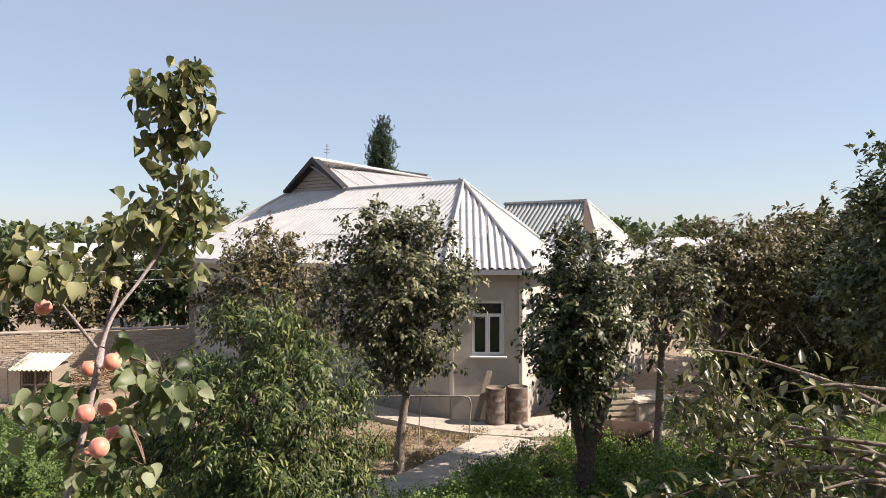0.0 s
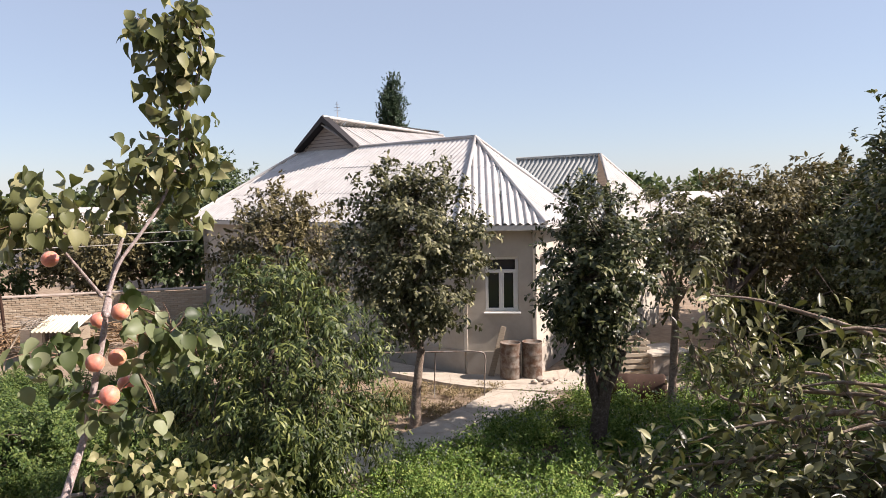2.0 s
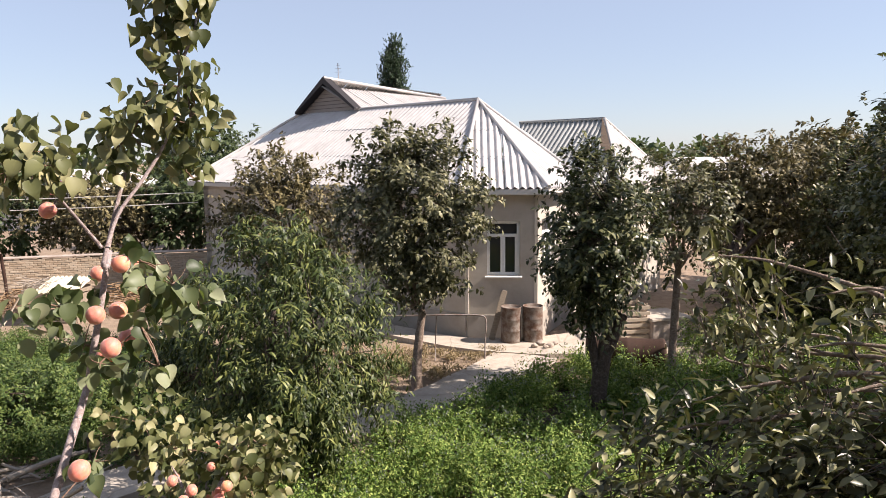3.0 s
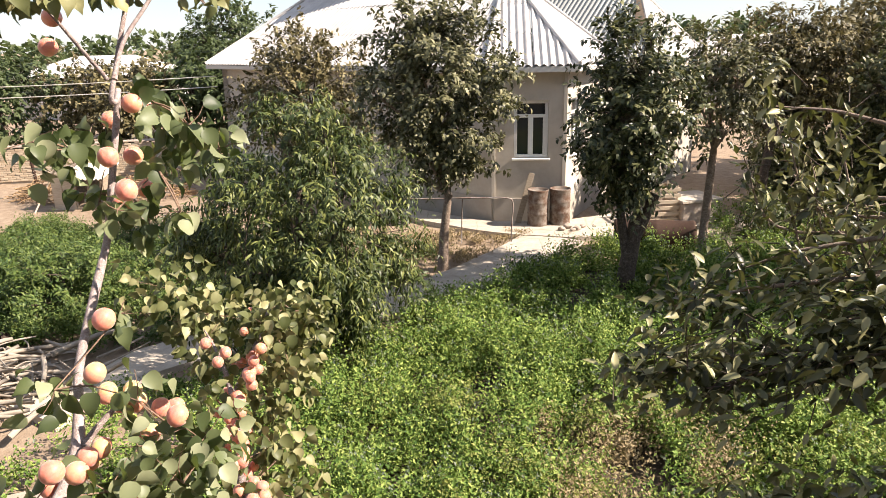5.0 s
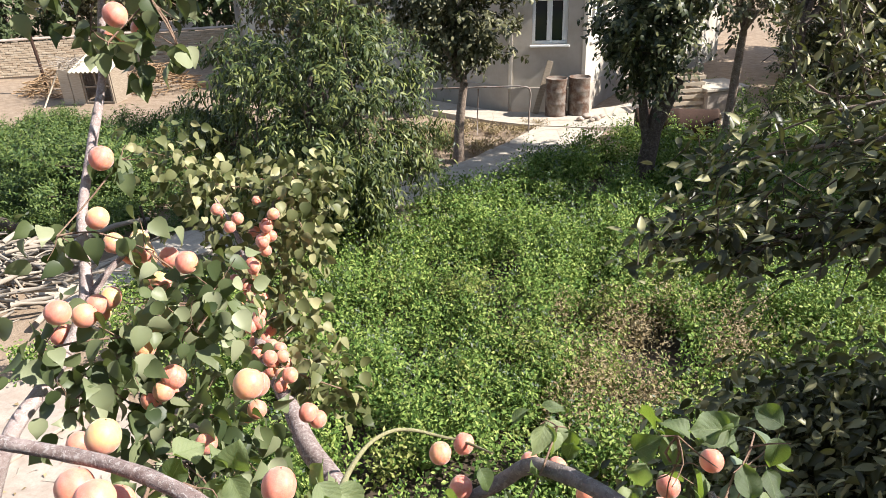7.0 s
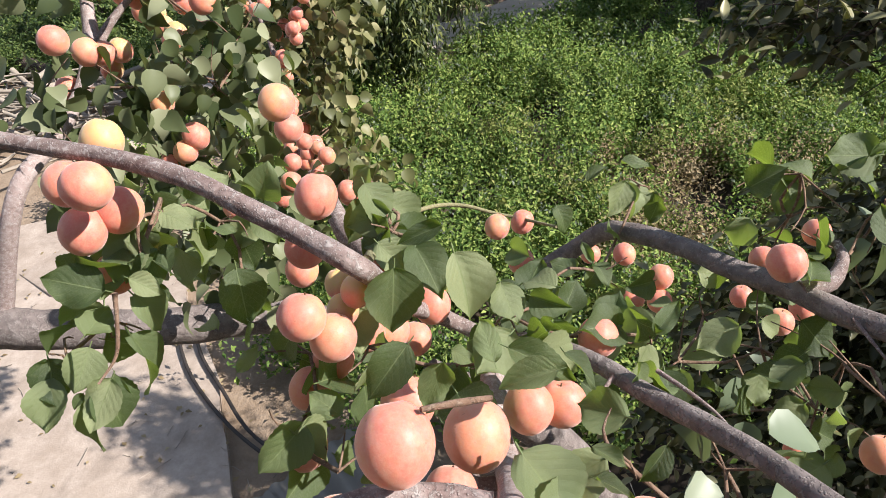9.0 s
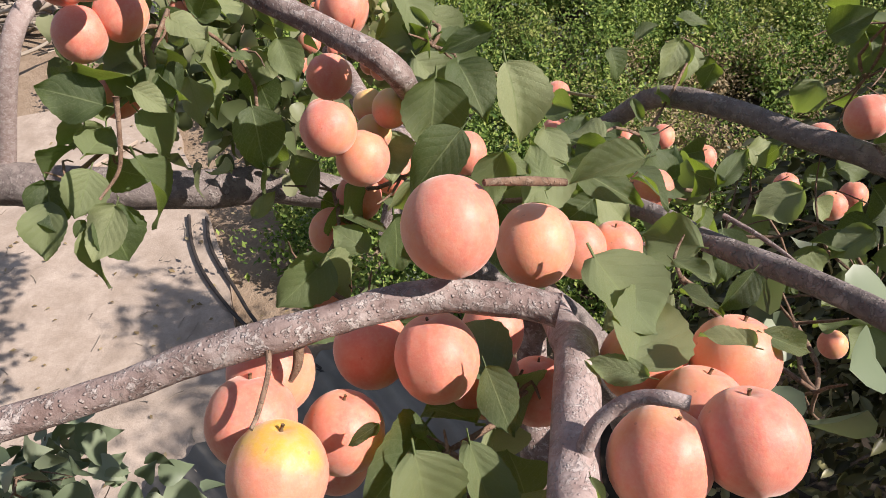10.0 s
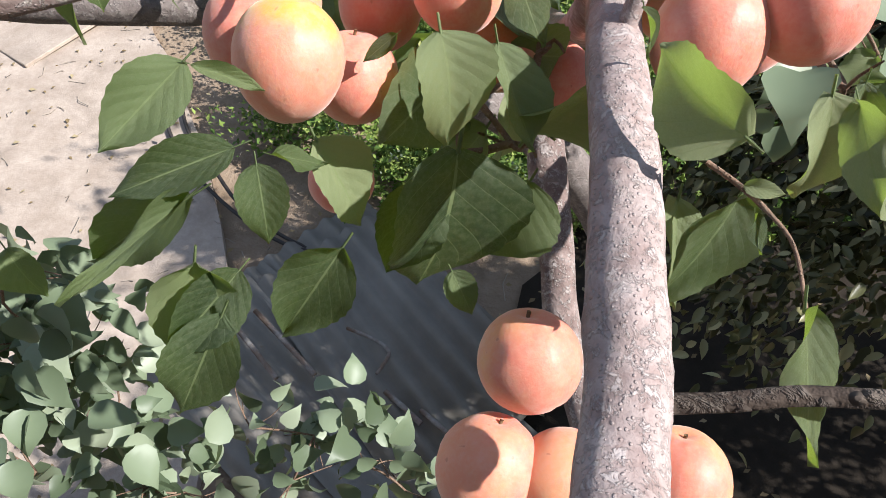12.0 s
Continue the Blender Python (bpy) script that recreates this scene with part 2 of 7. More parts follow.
M_MORTAR = plain_material("mortar", (0.359, 0.3, 0.23), 0.95)
M_DRUM = rusty_material("rusty_drum_paint", (0.26, 0.235, 0.205), (0.11, 0.065, 0.045))
M_RUST = rusty_material("brown_rust", (0.034, 0.018, 0.013), (0.018, 0.010, 0.008))
M_PIPE = rusty_material("old_pipe", (0.36, 0.34, 0.32), (0.22, 0.16, 0.125))
M_WOOD = wood_material("grey_wood", (0.187, 0.148, 0.109), (0.359, 0.296, 0.226))
M_PALEWOOD = wood_material("pale_wood", (0.359, 0.289, 0.211), (0.515, 0.437, 0.343))
M_STICK = wood_material("dry_sticks", (0.234, 0.195, 0.156), (0.429, 0.374, 0.312))
M_HOSE = plain_material("black_hose", (0.039, 0.0312, 0.0273), 0.6)
M_WIRE = plain_material("pale_wire", (0.55, 0.52, 0.46), 0.5)
M_BARK = bark_material("apricot_bark", (0.10, 0.06, 0.052), (0.32, 0.25, 0.23), (0.66, 0.61, 0.58), 1.5, 0.30)
M_BARKPALE = bark_material("smooth_pale_apricot_bark", (0.22, 0.15, 0.135), (0.42, 0.345, 0.325), (0.62, 0.56, 0.54), 2.2, 0.14)
M_BARKOLD = bark_material("old_apricot_bark", (0.10, 0.08, 0.075), (0.25, 0.21, 0.195), (0.42, 0.375, 0.35), 1.0, 0.25)
M_TWIG = bark_material("young_twig_bark", (0.12, 0.065, 0.042), (0.25, 0.165, 0.115), (0.36, 0.28, 0.21), 2.0, 0.3)
M_SHOOT = bark_material("pale_green_shoot_bark", (0.16, 0.14, 0.07), (0.30, 0.28, 0.15), (0.42, 0.39, 0.25), 2.0, 0.3)
M_TRUNK = bark_material("orchard_trunk_bark", (0.032, 0.022, 0.017), (0.085, 0.062, 0.048), (0.22, 0.185, 0.155), 0.5, 0.1)
M_LIMED = bark_material("limewashed_trunk", (0.11, 0.076, 0.055), (0.26, 0.195, 0.15), (0.48, 0.40, 0.33), 0.5, 0.1)
M_FRUIT = fruit_material("apricot_skin")
M_FRUITYELLOW = fruit_material("yellow_apricot_skin", True)
M_FRUITPALE = fruit_material("pale_yellow_apricot_skin", True, 0.2, (0.66, 0.45, 0.18))
M_STALK = plain_material("fruit_stalk", (0.156, 0.0936, 0.0468), 0.8)
M_BIGLEAF = big_leaf_material("apricot_leaf")
M_APRICOT = leaf_material("apricot_foliage", (0.03, 0.044, 0.018), (0.13, 0.155, 0.07), (0.36, 0.37, 0.23), (0.26, 0.36, 0.05), 0.18, 0.45, 0.25)
M_APRLOW = leaf_material("lower_apricot_foliage", (0.07, 0.095, 0.055), (0.20, 0.25, 0.16), (0.38, 0.42, 0.31), (0.26, 0.34, 0.10), 0.2, 0.45, 0.35)
M_DRYAPR = leaf_material("paling_apricot_foliage", (0.045, 0.056, 0.02), (0.165, 0.172, 0.074), (0.43, 0.39, 0.21), (0.30, 0.33, 0.07), 0.18, 0.46, 0.22)
M_CHERRY = leaf_material("orchard_foliage", (0.032, 0.034, 0.016), (0.112, 0.11, 0.054), (0.32, 0.30, 0.17), (0.174, 0.19, 0.04), 0.10, 0.42, 0.2)
M_CHERRYGREEN = leaf_material("green_orchard_foliage", (0.016, 0.022, 0.009), (0.062, 0.072, 0.028), (0.24, 0.23, 0.11), (0.16, 0.2, 0.04), 0.08, 0.36, 0.26)
M_REDDISH = leaf_material("bronze_foliage", (0.045, 0.04, 0.018), (0.145, 0.122, 0.06), (0.32, 0.27, 0.14), (0.218, 0.18, 0.06), 0.12, 0.45, 0.16)
M_DARKTREE = leaf_material("dense_dark_foliage", (0.026, 0.032, 0.013), (0.10, 0.104, 0.045), (0.29, 0.27, 0.14), (0.14, 0.18, 0.03), 0.12, 0.4, 0.2)
M_PEACH = leaf_material("peach_foliage", (0.016, 0.027, 0.008), (0.058, 0.08, 0.022), (0.22, 0.235, 0.07), (0.22, 0.28, 0.03), 0.08, 0.46, 0.24)
M_QUINCE = leaf_material("pear_foliage", (0.016, 0.018, 0.008), (0.12, 0.12, 0.05), (0.44, 0.41, 0.22), (0.24, 0.26, 0.05), 0.12, 0.38, 0.30)
M_HERB = leaf_material("herb_foliage", (0.04, 0.084, 0.02), (0.16, 0.238, 0.05), (0.38, 0.435, 0.125), (0.30, 0.42, 0.05), 0.13, 0.55, 0.12)
M_HERBDEEP = leaf_material("deep_green_foliage", (0.03, 0.058, 0.016), (0.085, 0.125, 0.03), (0.18, 0.215, 0.06), (0.20, 0.32, 0.04), 0.14, 0.5)
M_STRAW = wood_material("brown_straw", (0.16, 0.095, 0.05), (0.38, 0.26, 0.15))
M_HERBDRY = leaf_material("withered_herb_foliage", (0.16, 0.115, 0.062), (0.30, 0.225, 0.125), (0.46, 0.38, 0.235), (0.36, 0.30, 0.12), 0.2, 0.7)
M_HERBYELLOW = leaf_material("yellowing_herb_foliage", (0.10, 0.12, 0.03), (0.22, 0.24, 0.06), (0.36, 0.36, 0.12), (0.34, 0.40, 0.07), 0.16, 0.5)
M_HERBTIP = leaf_material("herb_tips", (0.125, 0.164, 0.101), (0.187, 0.218, 0.156), (0.265, 0.281, 0.234), (0.234, 0.281, 0.156), 0.3, 0.6)
M_FAR = leaf_material("far_foliage", (0.045, 0.065, 0.025), (0.07, 0.095, 0.04), (0.12, 0.14, 0.065), (0.16, 0.22, 0.06), 0.2)
M_POPLAR = leaf_material("poplar_foliage", (0.02, 0.04, 0.024), (0.04, 0.065, 0.036), (0.075, 0.105, 0.06), (0.10, 0.15, 0.05), 0.12)

# ---- mesh helpers ----
rng = np.random.default_rng(7)


def linked(name, mesh, material, parent=None, label=""):
    if material is not None and not mesh.materials:
        mesh.materials.append(material)
    ob = new(name, mesh)
    if parent is not None:
        ob.parent = parent
        if parent.name == "house":
            ob.matrix_parent_inverse = Matrix.Translation(-parent.location)
    return tagged(ob, label) if label else ob


def part(name, bm, material, parent, label="", smooth=False):
    mesh = bpy.data.meshes.new(name)
    bm.to_mesh(mesh)
    bm.free()
    if smooth:
        mesh.shade_smooth()
    return linked(name, mesh, material, parent, label)


def thing(name, at, label, category, group="", kind=""):
    ob = new(name)
    ob.location = at
    ob.empty_display_size = 0.2
    return tagged(ob, label, category, group, kind)


def np_mesh(name, verts, faces, smooth=False, uv=None):
    """A mesh from arrays; all faces have the same number of corners."""
    mesh = bpy.data.meshes.new(name)
    n, k = faces.shape
    mesh.vertices.add(len(verts))
    mesh.vertices.foreach_set("co", np.ascontiguousarray(verts, np.float32).ravel())
    mesh.loops.add(n * k)
    mesh.loops.foreach_set("vertex_index", np.ascontiguousarray(faces, np.int32).ravel())
    mesh.polygons.add(n)
    mesh.polygons.foreach_set("loop_start", np.arange(0, n * k, k, dtype=np.int32))
    mesh.polygons.foreach_set("loop_total", np.full(n, k, dtype=np.int32))
    mesh.update(calc_edges=True)
    if smooth:
        mesh.shade_smooth()
    if uv is not None:
        layer = mesh.uv_layers.new(name="UVMap")
        layer.data.foreach_set("uv", np.ascontiguousarray(uv[faces.ravel()], np.float32).ravel())
    return mesh


def unit(v):
    return v / np.maximum(np.linalg.norm(v, axis=-1, keepdims=True), 1e-9)


LEAF2 = (np.array([[0, 0, 0], [-0.5, 0.42, 0.10], [0.5, 0.42, 0.10], [0, 1, -0.05]]), np.array([[0, 2, 3], [0, 3, 1]]))


def rounded_leaf(cuts):
    """Leaf outline from (place along, half width, fold) cuts: corners and triangles."""
    v, f = [(0, 0, 0)], []
    for t, w, z in cuts:
        v += [(-w, t, z), (0, t, -0.12 * t * t), (w, t, z)]
    v.append((0, 1, -0.14))
    f += [(0, 2, 1), (0, 3, 2)]
    for k in range(len(cuts) - 1):
        a = 1 + 3 * k
        f += [(a, a + 1, a + 4), (a, a + 4, a + 3), (a + 1, a + 2, a + 5), (a + 1, a + 5, a + 4)]
    a = 1 + 3 * (len(cuts) - 1)
    f += [(a, a + 1, a + 3), (a + 1, a + 2, a + 3)]
    return np.array(v, float), np.array(f)


LEAF8 = rounded_leaf([(0.07, 0.26, 0.06), (0.24, 0.46, 0.10), (0.48, 0.50, 0.08), (0.72, 0.34, 0.02), (0.89, 0.13, -0.06)])


# a broad heart-shaped blade with a drawn-out tip, folded and bent down
LEAFA = rounded_leaf([(0.04, 0.27, 0.10), (0.18, 0.46, 0.17), (0.40, 0.50, 0.15), (0.62, 0.37, 0.04), (0.82, 0.16, -0.12)])
LEAFA[0][-1][2] = -0.32
# a pointed oval blade, gently folded along its rib
LEAF4 = (np.array([[0, 0, 0], [-0.42, 0.28, 0.09], [0.42, 0.28, 0.09], [-0.40, 0.60, 0.05], [0.40, 0.60, 0.05], [0, 1, -0.12]]), np.array([[0, 2, 1], [1, 2, 4], [1, 4, 3], [3, 4, 5]]))
# a long lance-shaped blade, bent down towards its tip
LANCE = (np.array([[0, 0, 0], [-0.45, 0.32, 0.03], [0.45, 0.32, 0.03], [-0.38, 0.66, -0.07], [0.38, 0.66, -0.07], [0, 1, -0.26]]), np.array([[0, 2, 1], [1, 2, 4], [1, 4, 3], [3, 4, 5]]))


def leaves(name, base, way, length, ratio, shape=LEAF2, lift=0.6, up=None):
    """One mesh of many leaves: arrays of base points, directions and lengths; up: the way their upper sides face."""
    n = len(base)
    way = unit(way)
    up = unit(np.array([0, 0, 1.0]) * lift + rng.normal(0, 0.55, (n, 3))) if up is None else unit(up)
    side = unit(np.cross(way, up))
    nrm = np.cross(side, way)
    length = np.broadcast_to(np.asarray(length, float), (n,))[:, None, None]
    tv, tf = shape
    width = length * ratio
    v = base[:, None] + tv[None, :, 0:1] * width * side[:, None] + tv[None, :, 1:2] * length * way[:, None] + tv[None, :, 2:3] * length * nrm[:, None]
    f = tf[None] + (np.arange(n) * len(tv))[:, None, None]
    return np_mesh(name, v.reshape(-1, 3), f.reshape(-1, 3))


def smooth_path(points, steps):
    """Catmull-Rom through points with any number of columns."""
    p = np.array(points, float)
    p = np.vstack([2 * p[0] - p[1], p, 2 * p[-1] - p[-2]])
    out = []
    for i in range(1, len(p) - 2):
        for t in np.arange(steps) / steps:
            a, b, c, d = p[i - 1 : i + 3]
            out.append(0.5 * (2 * b + (c - a) * t + (2 * a - 5 * b + 4 * c - d) * t**2 + (3 * b - a - 3 * c + d) * t**3))
    out.append(p[-2])
    return np.array(out)


def tube(points, sides=8, steps=4, rough=0.06, knots=0.0):
    """A tapering, slightly uneven branch through (x, y, z, radius) points, with closed ends."""
    p = smooth_path(points, steps)
    ring = []
    tang = unit(np.gradient(p[:, :3], axis=0))
    ref = np.array([0, 0, 1.0]) if abs(tang[0, 2]) < 0.8 else np.array([1.0, 0, 0])
    a = unit(np.cross(tang[0], ref))
    ang = np.arange(sides) / sides * 2 * np.pi
    uneven = rng.normal(0, rough * 1.6, (len(p) + 4, sides)) + knots * np.maximum(0.0, rng.random(len(p) + 4) - 0.75)[:, None] * 5
    uneven = sum(w * uneven[k:k + len(p)] for k, w in enumerate((0.1, 0.22, 0.36, 0.22, 0.1)))
    for i in range(len(p)):
        a = unit(a - tang[i] * (a @ tang[i]))
        b = np.cross(tang[i], a)
        r = max(p[i, 3], 0.0004) * (1 + uneven[i])
        ring.append(p[i, :3] + r[:, None] * (np.cos(ang)[:, None] * a + np.sin(ang)[:, None] * b))
    n = len(p)
    v = np.vstack(ring + [p[0, :3], p[-1, :3]])
    i, j = np.meshgrid(np.arange(n - 1), np.arange(sides), indexing="ij")
    k = (j + 1) % sides
    q = np.stack([i * sides + j, (i + 1) * sides + j, (i + 1) * sides + k, i * sides + k], -1).reshape(-1, 4)
    tri = np.vstack([q[:, [0, 2, 1]], q[:, [0, 3, 2]]])
    s = np.arange(sides)
    cap = np.vstack([np.stack([np.full(sides, n * sides), s, (s + 1) % sides], 1), np.stack([np.full(sides, n * sides + 1), (n - 1) * sides + (s + 1) % sides, (n - 1) * sides + s], 1)])
    return v, np.vstack([tri, cap])


def branch(name, points, material, parent, label="", sides=8, steps=4, rough=0.06, knots=0.0):
    v, f = tube(points, sides, steps, rough, knots)
    return linked(name, np_mesh(name, v, f, True), material, parent, label)


def many_tubes(name, paths, sides=5, steps=3):
    vs, fs, at = [], [], 0
    for p in paths:
        v, f = tube(p, sides, steps)
        vs.append(v)
        fs.append(f + at)
        at += len(v)
    return np_mesh(name, np.vstack(vs), np.vstack(fs), True)


def box(bm, x0, y0, z0, x1, y1, z1, bevel=0.0, m=None):
    made = bmesh.ops.create_cube(bm, size=1.0)["verts"]
    mat = Matrix.Translation(((x0 + x1) / 2, (y0 + y1) / 2, (z0 + z1) / 2)) @ Matrix.Diagonal((x1 - x0, y1 - y0, z1 - z0, 1))
    bmesh.ops.transform(bm, matrix=(m @ mat) if m is not None else mat, verts=made)
    if bevel:
        edges = list({e for v in made for e in v.link_edges})
        bmesh.ops.bevel(bm, geom=edges, offset=bevel, segments=1, affect="EDGES")
    return bm


def boxed(name, dims, material, parent, bevel=0.0, m=None, label=""):
    return part(name, box(bmesh.new(), *dims, bevel=bevel, m=m), material, parent, label)


def along(p0, p1, z=0.0):
    """A frame whose x runs from p0 to p1 and whose -y points to the right of that way."""
    d = Vector((p1[0] - p0[0], p1[1] - p0[1], 0))
    return Matrix.Translation((p0[0], p0[1], z)) @ Matrix.Rotation(math.atan2(d.y, d.x), 4, "Z"), d.length

# ---- ground, path, slabs ----


def ground_sheet():
    n = 90
    line = np.concatenate([-np.geomspace(1500, 24, 14), np.linspace(-22, 22, n), np.geomspace(24, 1500, 14)])
    x, y = np.meshgrid(line, line + 10, indexing="ij")
    z = np.array([[0.05 * noise.noise((a * 0.5, b * 0.5, 0)) + 0.025 * noise.noise((a * 1.7, b * 1.7, 3)) for a, b in zip(r, s)] for r, s in zip(x, y)])
    z = np.where((np.abs(x) < 22) & (np.abs(y - 10) < 22), z - 0.05, -0.06)
    k = len(line)
    i, j = np.meshgrid(np.arange(k - 1), np.arange(k - 1), indexing="ij")
    f = np.stack([i * k + j, (i + 1) * k + j, (i + 1) * k + j + 1, i * k + j + 1], -1).reshape(-1, 4)
    ob = linked("ground", np_mesh("ground", np.stack([x, y, z], -1).reshape(-1, 3), f, True), M_GROUND)
    return tagged(ob, "dry sandy yard soil with small clods", "ground", kind="structure")


ground_sheet()


def strip(name, pts, material, label, category, rise=0.06):
    """A laid concrete strip through (x, y, half width) points with real sides."""
    p = smooth_path(pts, 5)
    t = unit(np.gradient(p[:, :2], axis=0))
    nrm = np.stack([-t[:, 1], t[:, 0]], 1)
    w = p[:, 2:3] * (1 + rng.normal(0, 0.03, (len(p), 1)))
    bm = bmesh.new()
    rows = []
    for l, r in zip(p[:, :2] + nrm * w, p[:, :2] - nrm * w):
        rows.append([bm.verts.new((*l, -0.1)), bm.verts.new((*l, rise)), bm.verts.new((*r, rise)), bm.verts.new((*r, -0.1))])
    for a, b in zip(rows, rows[1:]):
        for k in range(3):
            bm.faces.new((a[k], b[k], b[k + 1], a[k + 1]))
    bm.faces.new(rows[0])
    bm.faces.new(rows[-1][::-1])
    bmesh.ops.recalc_face_normals(bm, faces=bm.faces)
    return tagged(part(name, bm, material, None), label, category, kind="structure")


strip("path", [(1.6, 15.6, 0.72), (0.7, 14.1, 0.66), (-0.3, 12.7, 0.58), (-1.5, 11.5, 0.50), (-3.2, 10.2, 0.48), (-4.6, 9.2, 0.48), (-5.4, 7.6, 0.5)], M_CONCRETE, "worn pale concrete garden path dusted with soil", "path")
strip("pavement", [(-2.6, 18.35, 0.42), (-0.4, 16.75, 0.42), (1.0, 16.3, 0.62), (2.6, 16.4, 0.85), (4.2, 17.3, 0.9)], M_CONCRETE, "concrete apron along the foot of the house", "pavement", 0.08)
strip("slab", [(-4.8, 6.0, 1.0), (-4.0, 4.6, 1.1), (-2.9, 3.4, 0.95), (-2.2, 2.2, 0.8), (-1.9, 0.8, 0.7)], M_SLAB, "pale dusty concrete yard slab under the apricot tree", "slab", 0.025)
# soil strip whose dark colour deepens the gaps like shade
strip("herb_bed", [(0.3, 4.2, 2.4), (0.9, 6.0, 3.1), (2.2, 8.0, 3.4), (3.6, 10.0, 3.4), (5.0, 12.0, 3.2)], M_HERBSOIL, "brown garden soil under the herbs, darkened for shaded gaps", "soil", 0.004)
# strip of near-black soil that stands in for tree shade
strip("garden_bed", [(0.3, 1.0, 0.8), (1.3, 2.2, 1.35), (1.9, 3.2, 1.3), (2.6, 4.3, 1.1)], M_SHADESOIL, "garden soil under the trees, coloured near-black for shade", "soil", 0.012)

# ---- the house ----
EAVE = 3.75
C1, C2 = Vector((0.20, 17.1)), Vector((1.90, 17.1))
LDIR, LIN = Vector((-0.79, 0.613)), Vector((0.613, 0.79))
RDIR = Vector((0.42, 0.907))
LEFT_END = C1 + LDIR * 12.0
RIGHT_END = C2 + RDIR * 3.4
house = thing("house", (0.2, 20, 0), "single-storey grey rendered house with a corrugated sheet roof", "house")


def wall(name, p0, p1, z0, z1, holes=(), thick=0.35, material=M_PLASTER, parent=house):
    """A wall from p0 to p1 seen from its right side, with rectangular holes (x0, x1, z0, z1)."""
    m, length = along(p0, p1)
    bm = bmesh.new()
    at = 0.0
    for x0, x1, h0, h1 in holes:
        box(bm, at, 0, z0, x0, thick, z1, m=m)
        box(bm, x0, 0, z0, x1, thick, h0, m=m)
        box(bm, x0, 0, h1, x1, thick, z1, m=m)
        at = x1
    box(bm, at, 0, z0, length, thick, z1, m=m)
    return part(name, bm, material, parent)


def window(p0, p1, x0, x1, z0, z1):
    """White plastic window: a top light over two casements."""
    m, _ = along(p0, p1)
    win = part("window", box(bmesh.new(), x0, 0.16, z0, x1, 0.17, z1, m=m), M_GLASS, house, "white plastic window with dark panes")
    f = 0.075
    zt = z1 - (z1 - z0) * 0.27
    xm = x0 + (x1 - x0) * 0.46

    def bar(name, a, b, c, d, y0=0.09, y1=0.155):
        boxed(name, (a, y0, b, c, y1, d), M_PVC, win, 0.008, m)

    bar("window_frame", x0, z0 + f, x0 + f, z1 - f)
    bar("window_frame", x1 - f, z0 + f, x1, z1 - f)
    bar("window_frame", x0, z0, x1, z0 + f)
    bar("window_frame", x0, z1 - f, x1, z1)
    bar("transom", x0 + f, zt - f / 2, x1 - f, zt + f / 2, 0.085)
    bar("mullion", xm - f / 2, z0 + f, xm + f / 2, zt - f / 2, 0.08)
    bar("casement", xm + f / 2, z0 + f, xm + f / 2 + 0.045, zt - f / 2, 0.083, 0.15)
    bar("casement", x1 - f - 0.045, z0 + f, x1 - f, zt - f / 2, 0.083, 0.15)
    bar("window_sill", x0 - 0.05, z0 - 0.05, x1 + 0.05, z0 - 0.003, -0.06, 0.15)
    # near-black panel that stands for the unlit room behind the panes
    part("room_dark", box(bmesh.new(), x0, 0.30, z0, x1, 0.31, z1, m=m), M_TRIMSHADE, win)


wall("wall", LEFT_END, C1, -0.1, EAVE + 0.05)
wall("wall", C1, C2, -0.1, EAVE + 0.05, [(0.50, 1.31, 1.60, 2.96)])
wall("wall", C2, RIGHT_END, -0.1, EAVE + 0.05, [(0.42, 1.45, 1.60, 2.96)])
window(C1, C2, 0.50, 1.31, 1.60, 2.96)
window(C2, RIGHT_END, 0.42, 1.45, 1.60, 2.96)
AW = [Vector((3.33, 20.2)), Vector((4.4, 20.6)), Vector((6.8, 24.2)), Vector((4.0, 31.0))]
for a, b in zip(AW, AW[1:]):
    wall("wall", a, b, -0.1, EAVE - 0.1)
wall("wall", AW[3], LEFT_END + LIN * 9, -0.1, EAVE)
wall("wall", LEFT_END + LIN * 9, LEFT_END, -0.1, EAVE)
for a, b in ((LEFT_END, C1), (C1, C2), (C2, RIGHT_END)):
    m, ln = along(a, b)
    boxed("plinth", (0.02, -0.035, -0.1, ln - 0.02, -0.002, 0.62), M_PLINTH, house, 0.006, m)
for c in (C1, C2):
    boxed("corner_strip", (c.x - 0.05, c.y - 0.045, 0.6, c.x + 0.05, c.y - 0.002, EAVE), M_PLASTER, house, 0.01)

V3 = lambda p, z: Vector((p[0], p[1], z))
C1E, C2E = V3((0.05, 16.65), EAVE), V3((2.15, 16.65), EAVE)
LE = C1E + V3(LDIR, 0) * 12.4
RE = C2E + V3(RDIR, 0) * 3.3
AP = Vector((0.5, 21.0, 6.15))
GR = AP + V3(LDIR, 0) * 5.0
GL = GR + V3(LDIR, 0) * 3.25
PK = (GR + GL) / 2 + Vector((0, 0, 1.13))
PE = PK + V3(LIN, 0) * 6.3 + Vector((0, 0, -0.33))
QR, QL = GR + V3(LIN, 0) * 6.3, GL + V3(LIN, 0) * 6.3
FWD = V3(-LIN, 0) * 0.28
A1, A2 = Vector((2.0, 25.3, 5.66)), Vector((4.62, 23.3, 5.66))
AE0, AE1, AE2 = Vector((2.0, 22.3, 3.62)), Vector((4.62, 20.3, 3.62)), Vector((7.3, 25.3, 3.7))


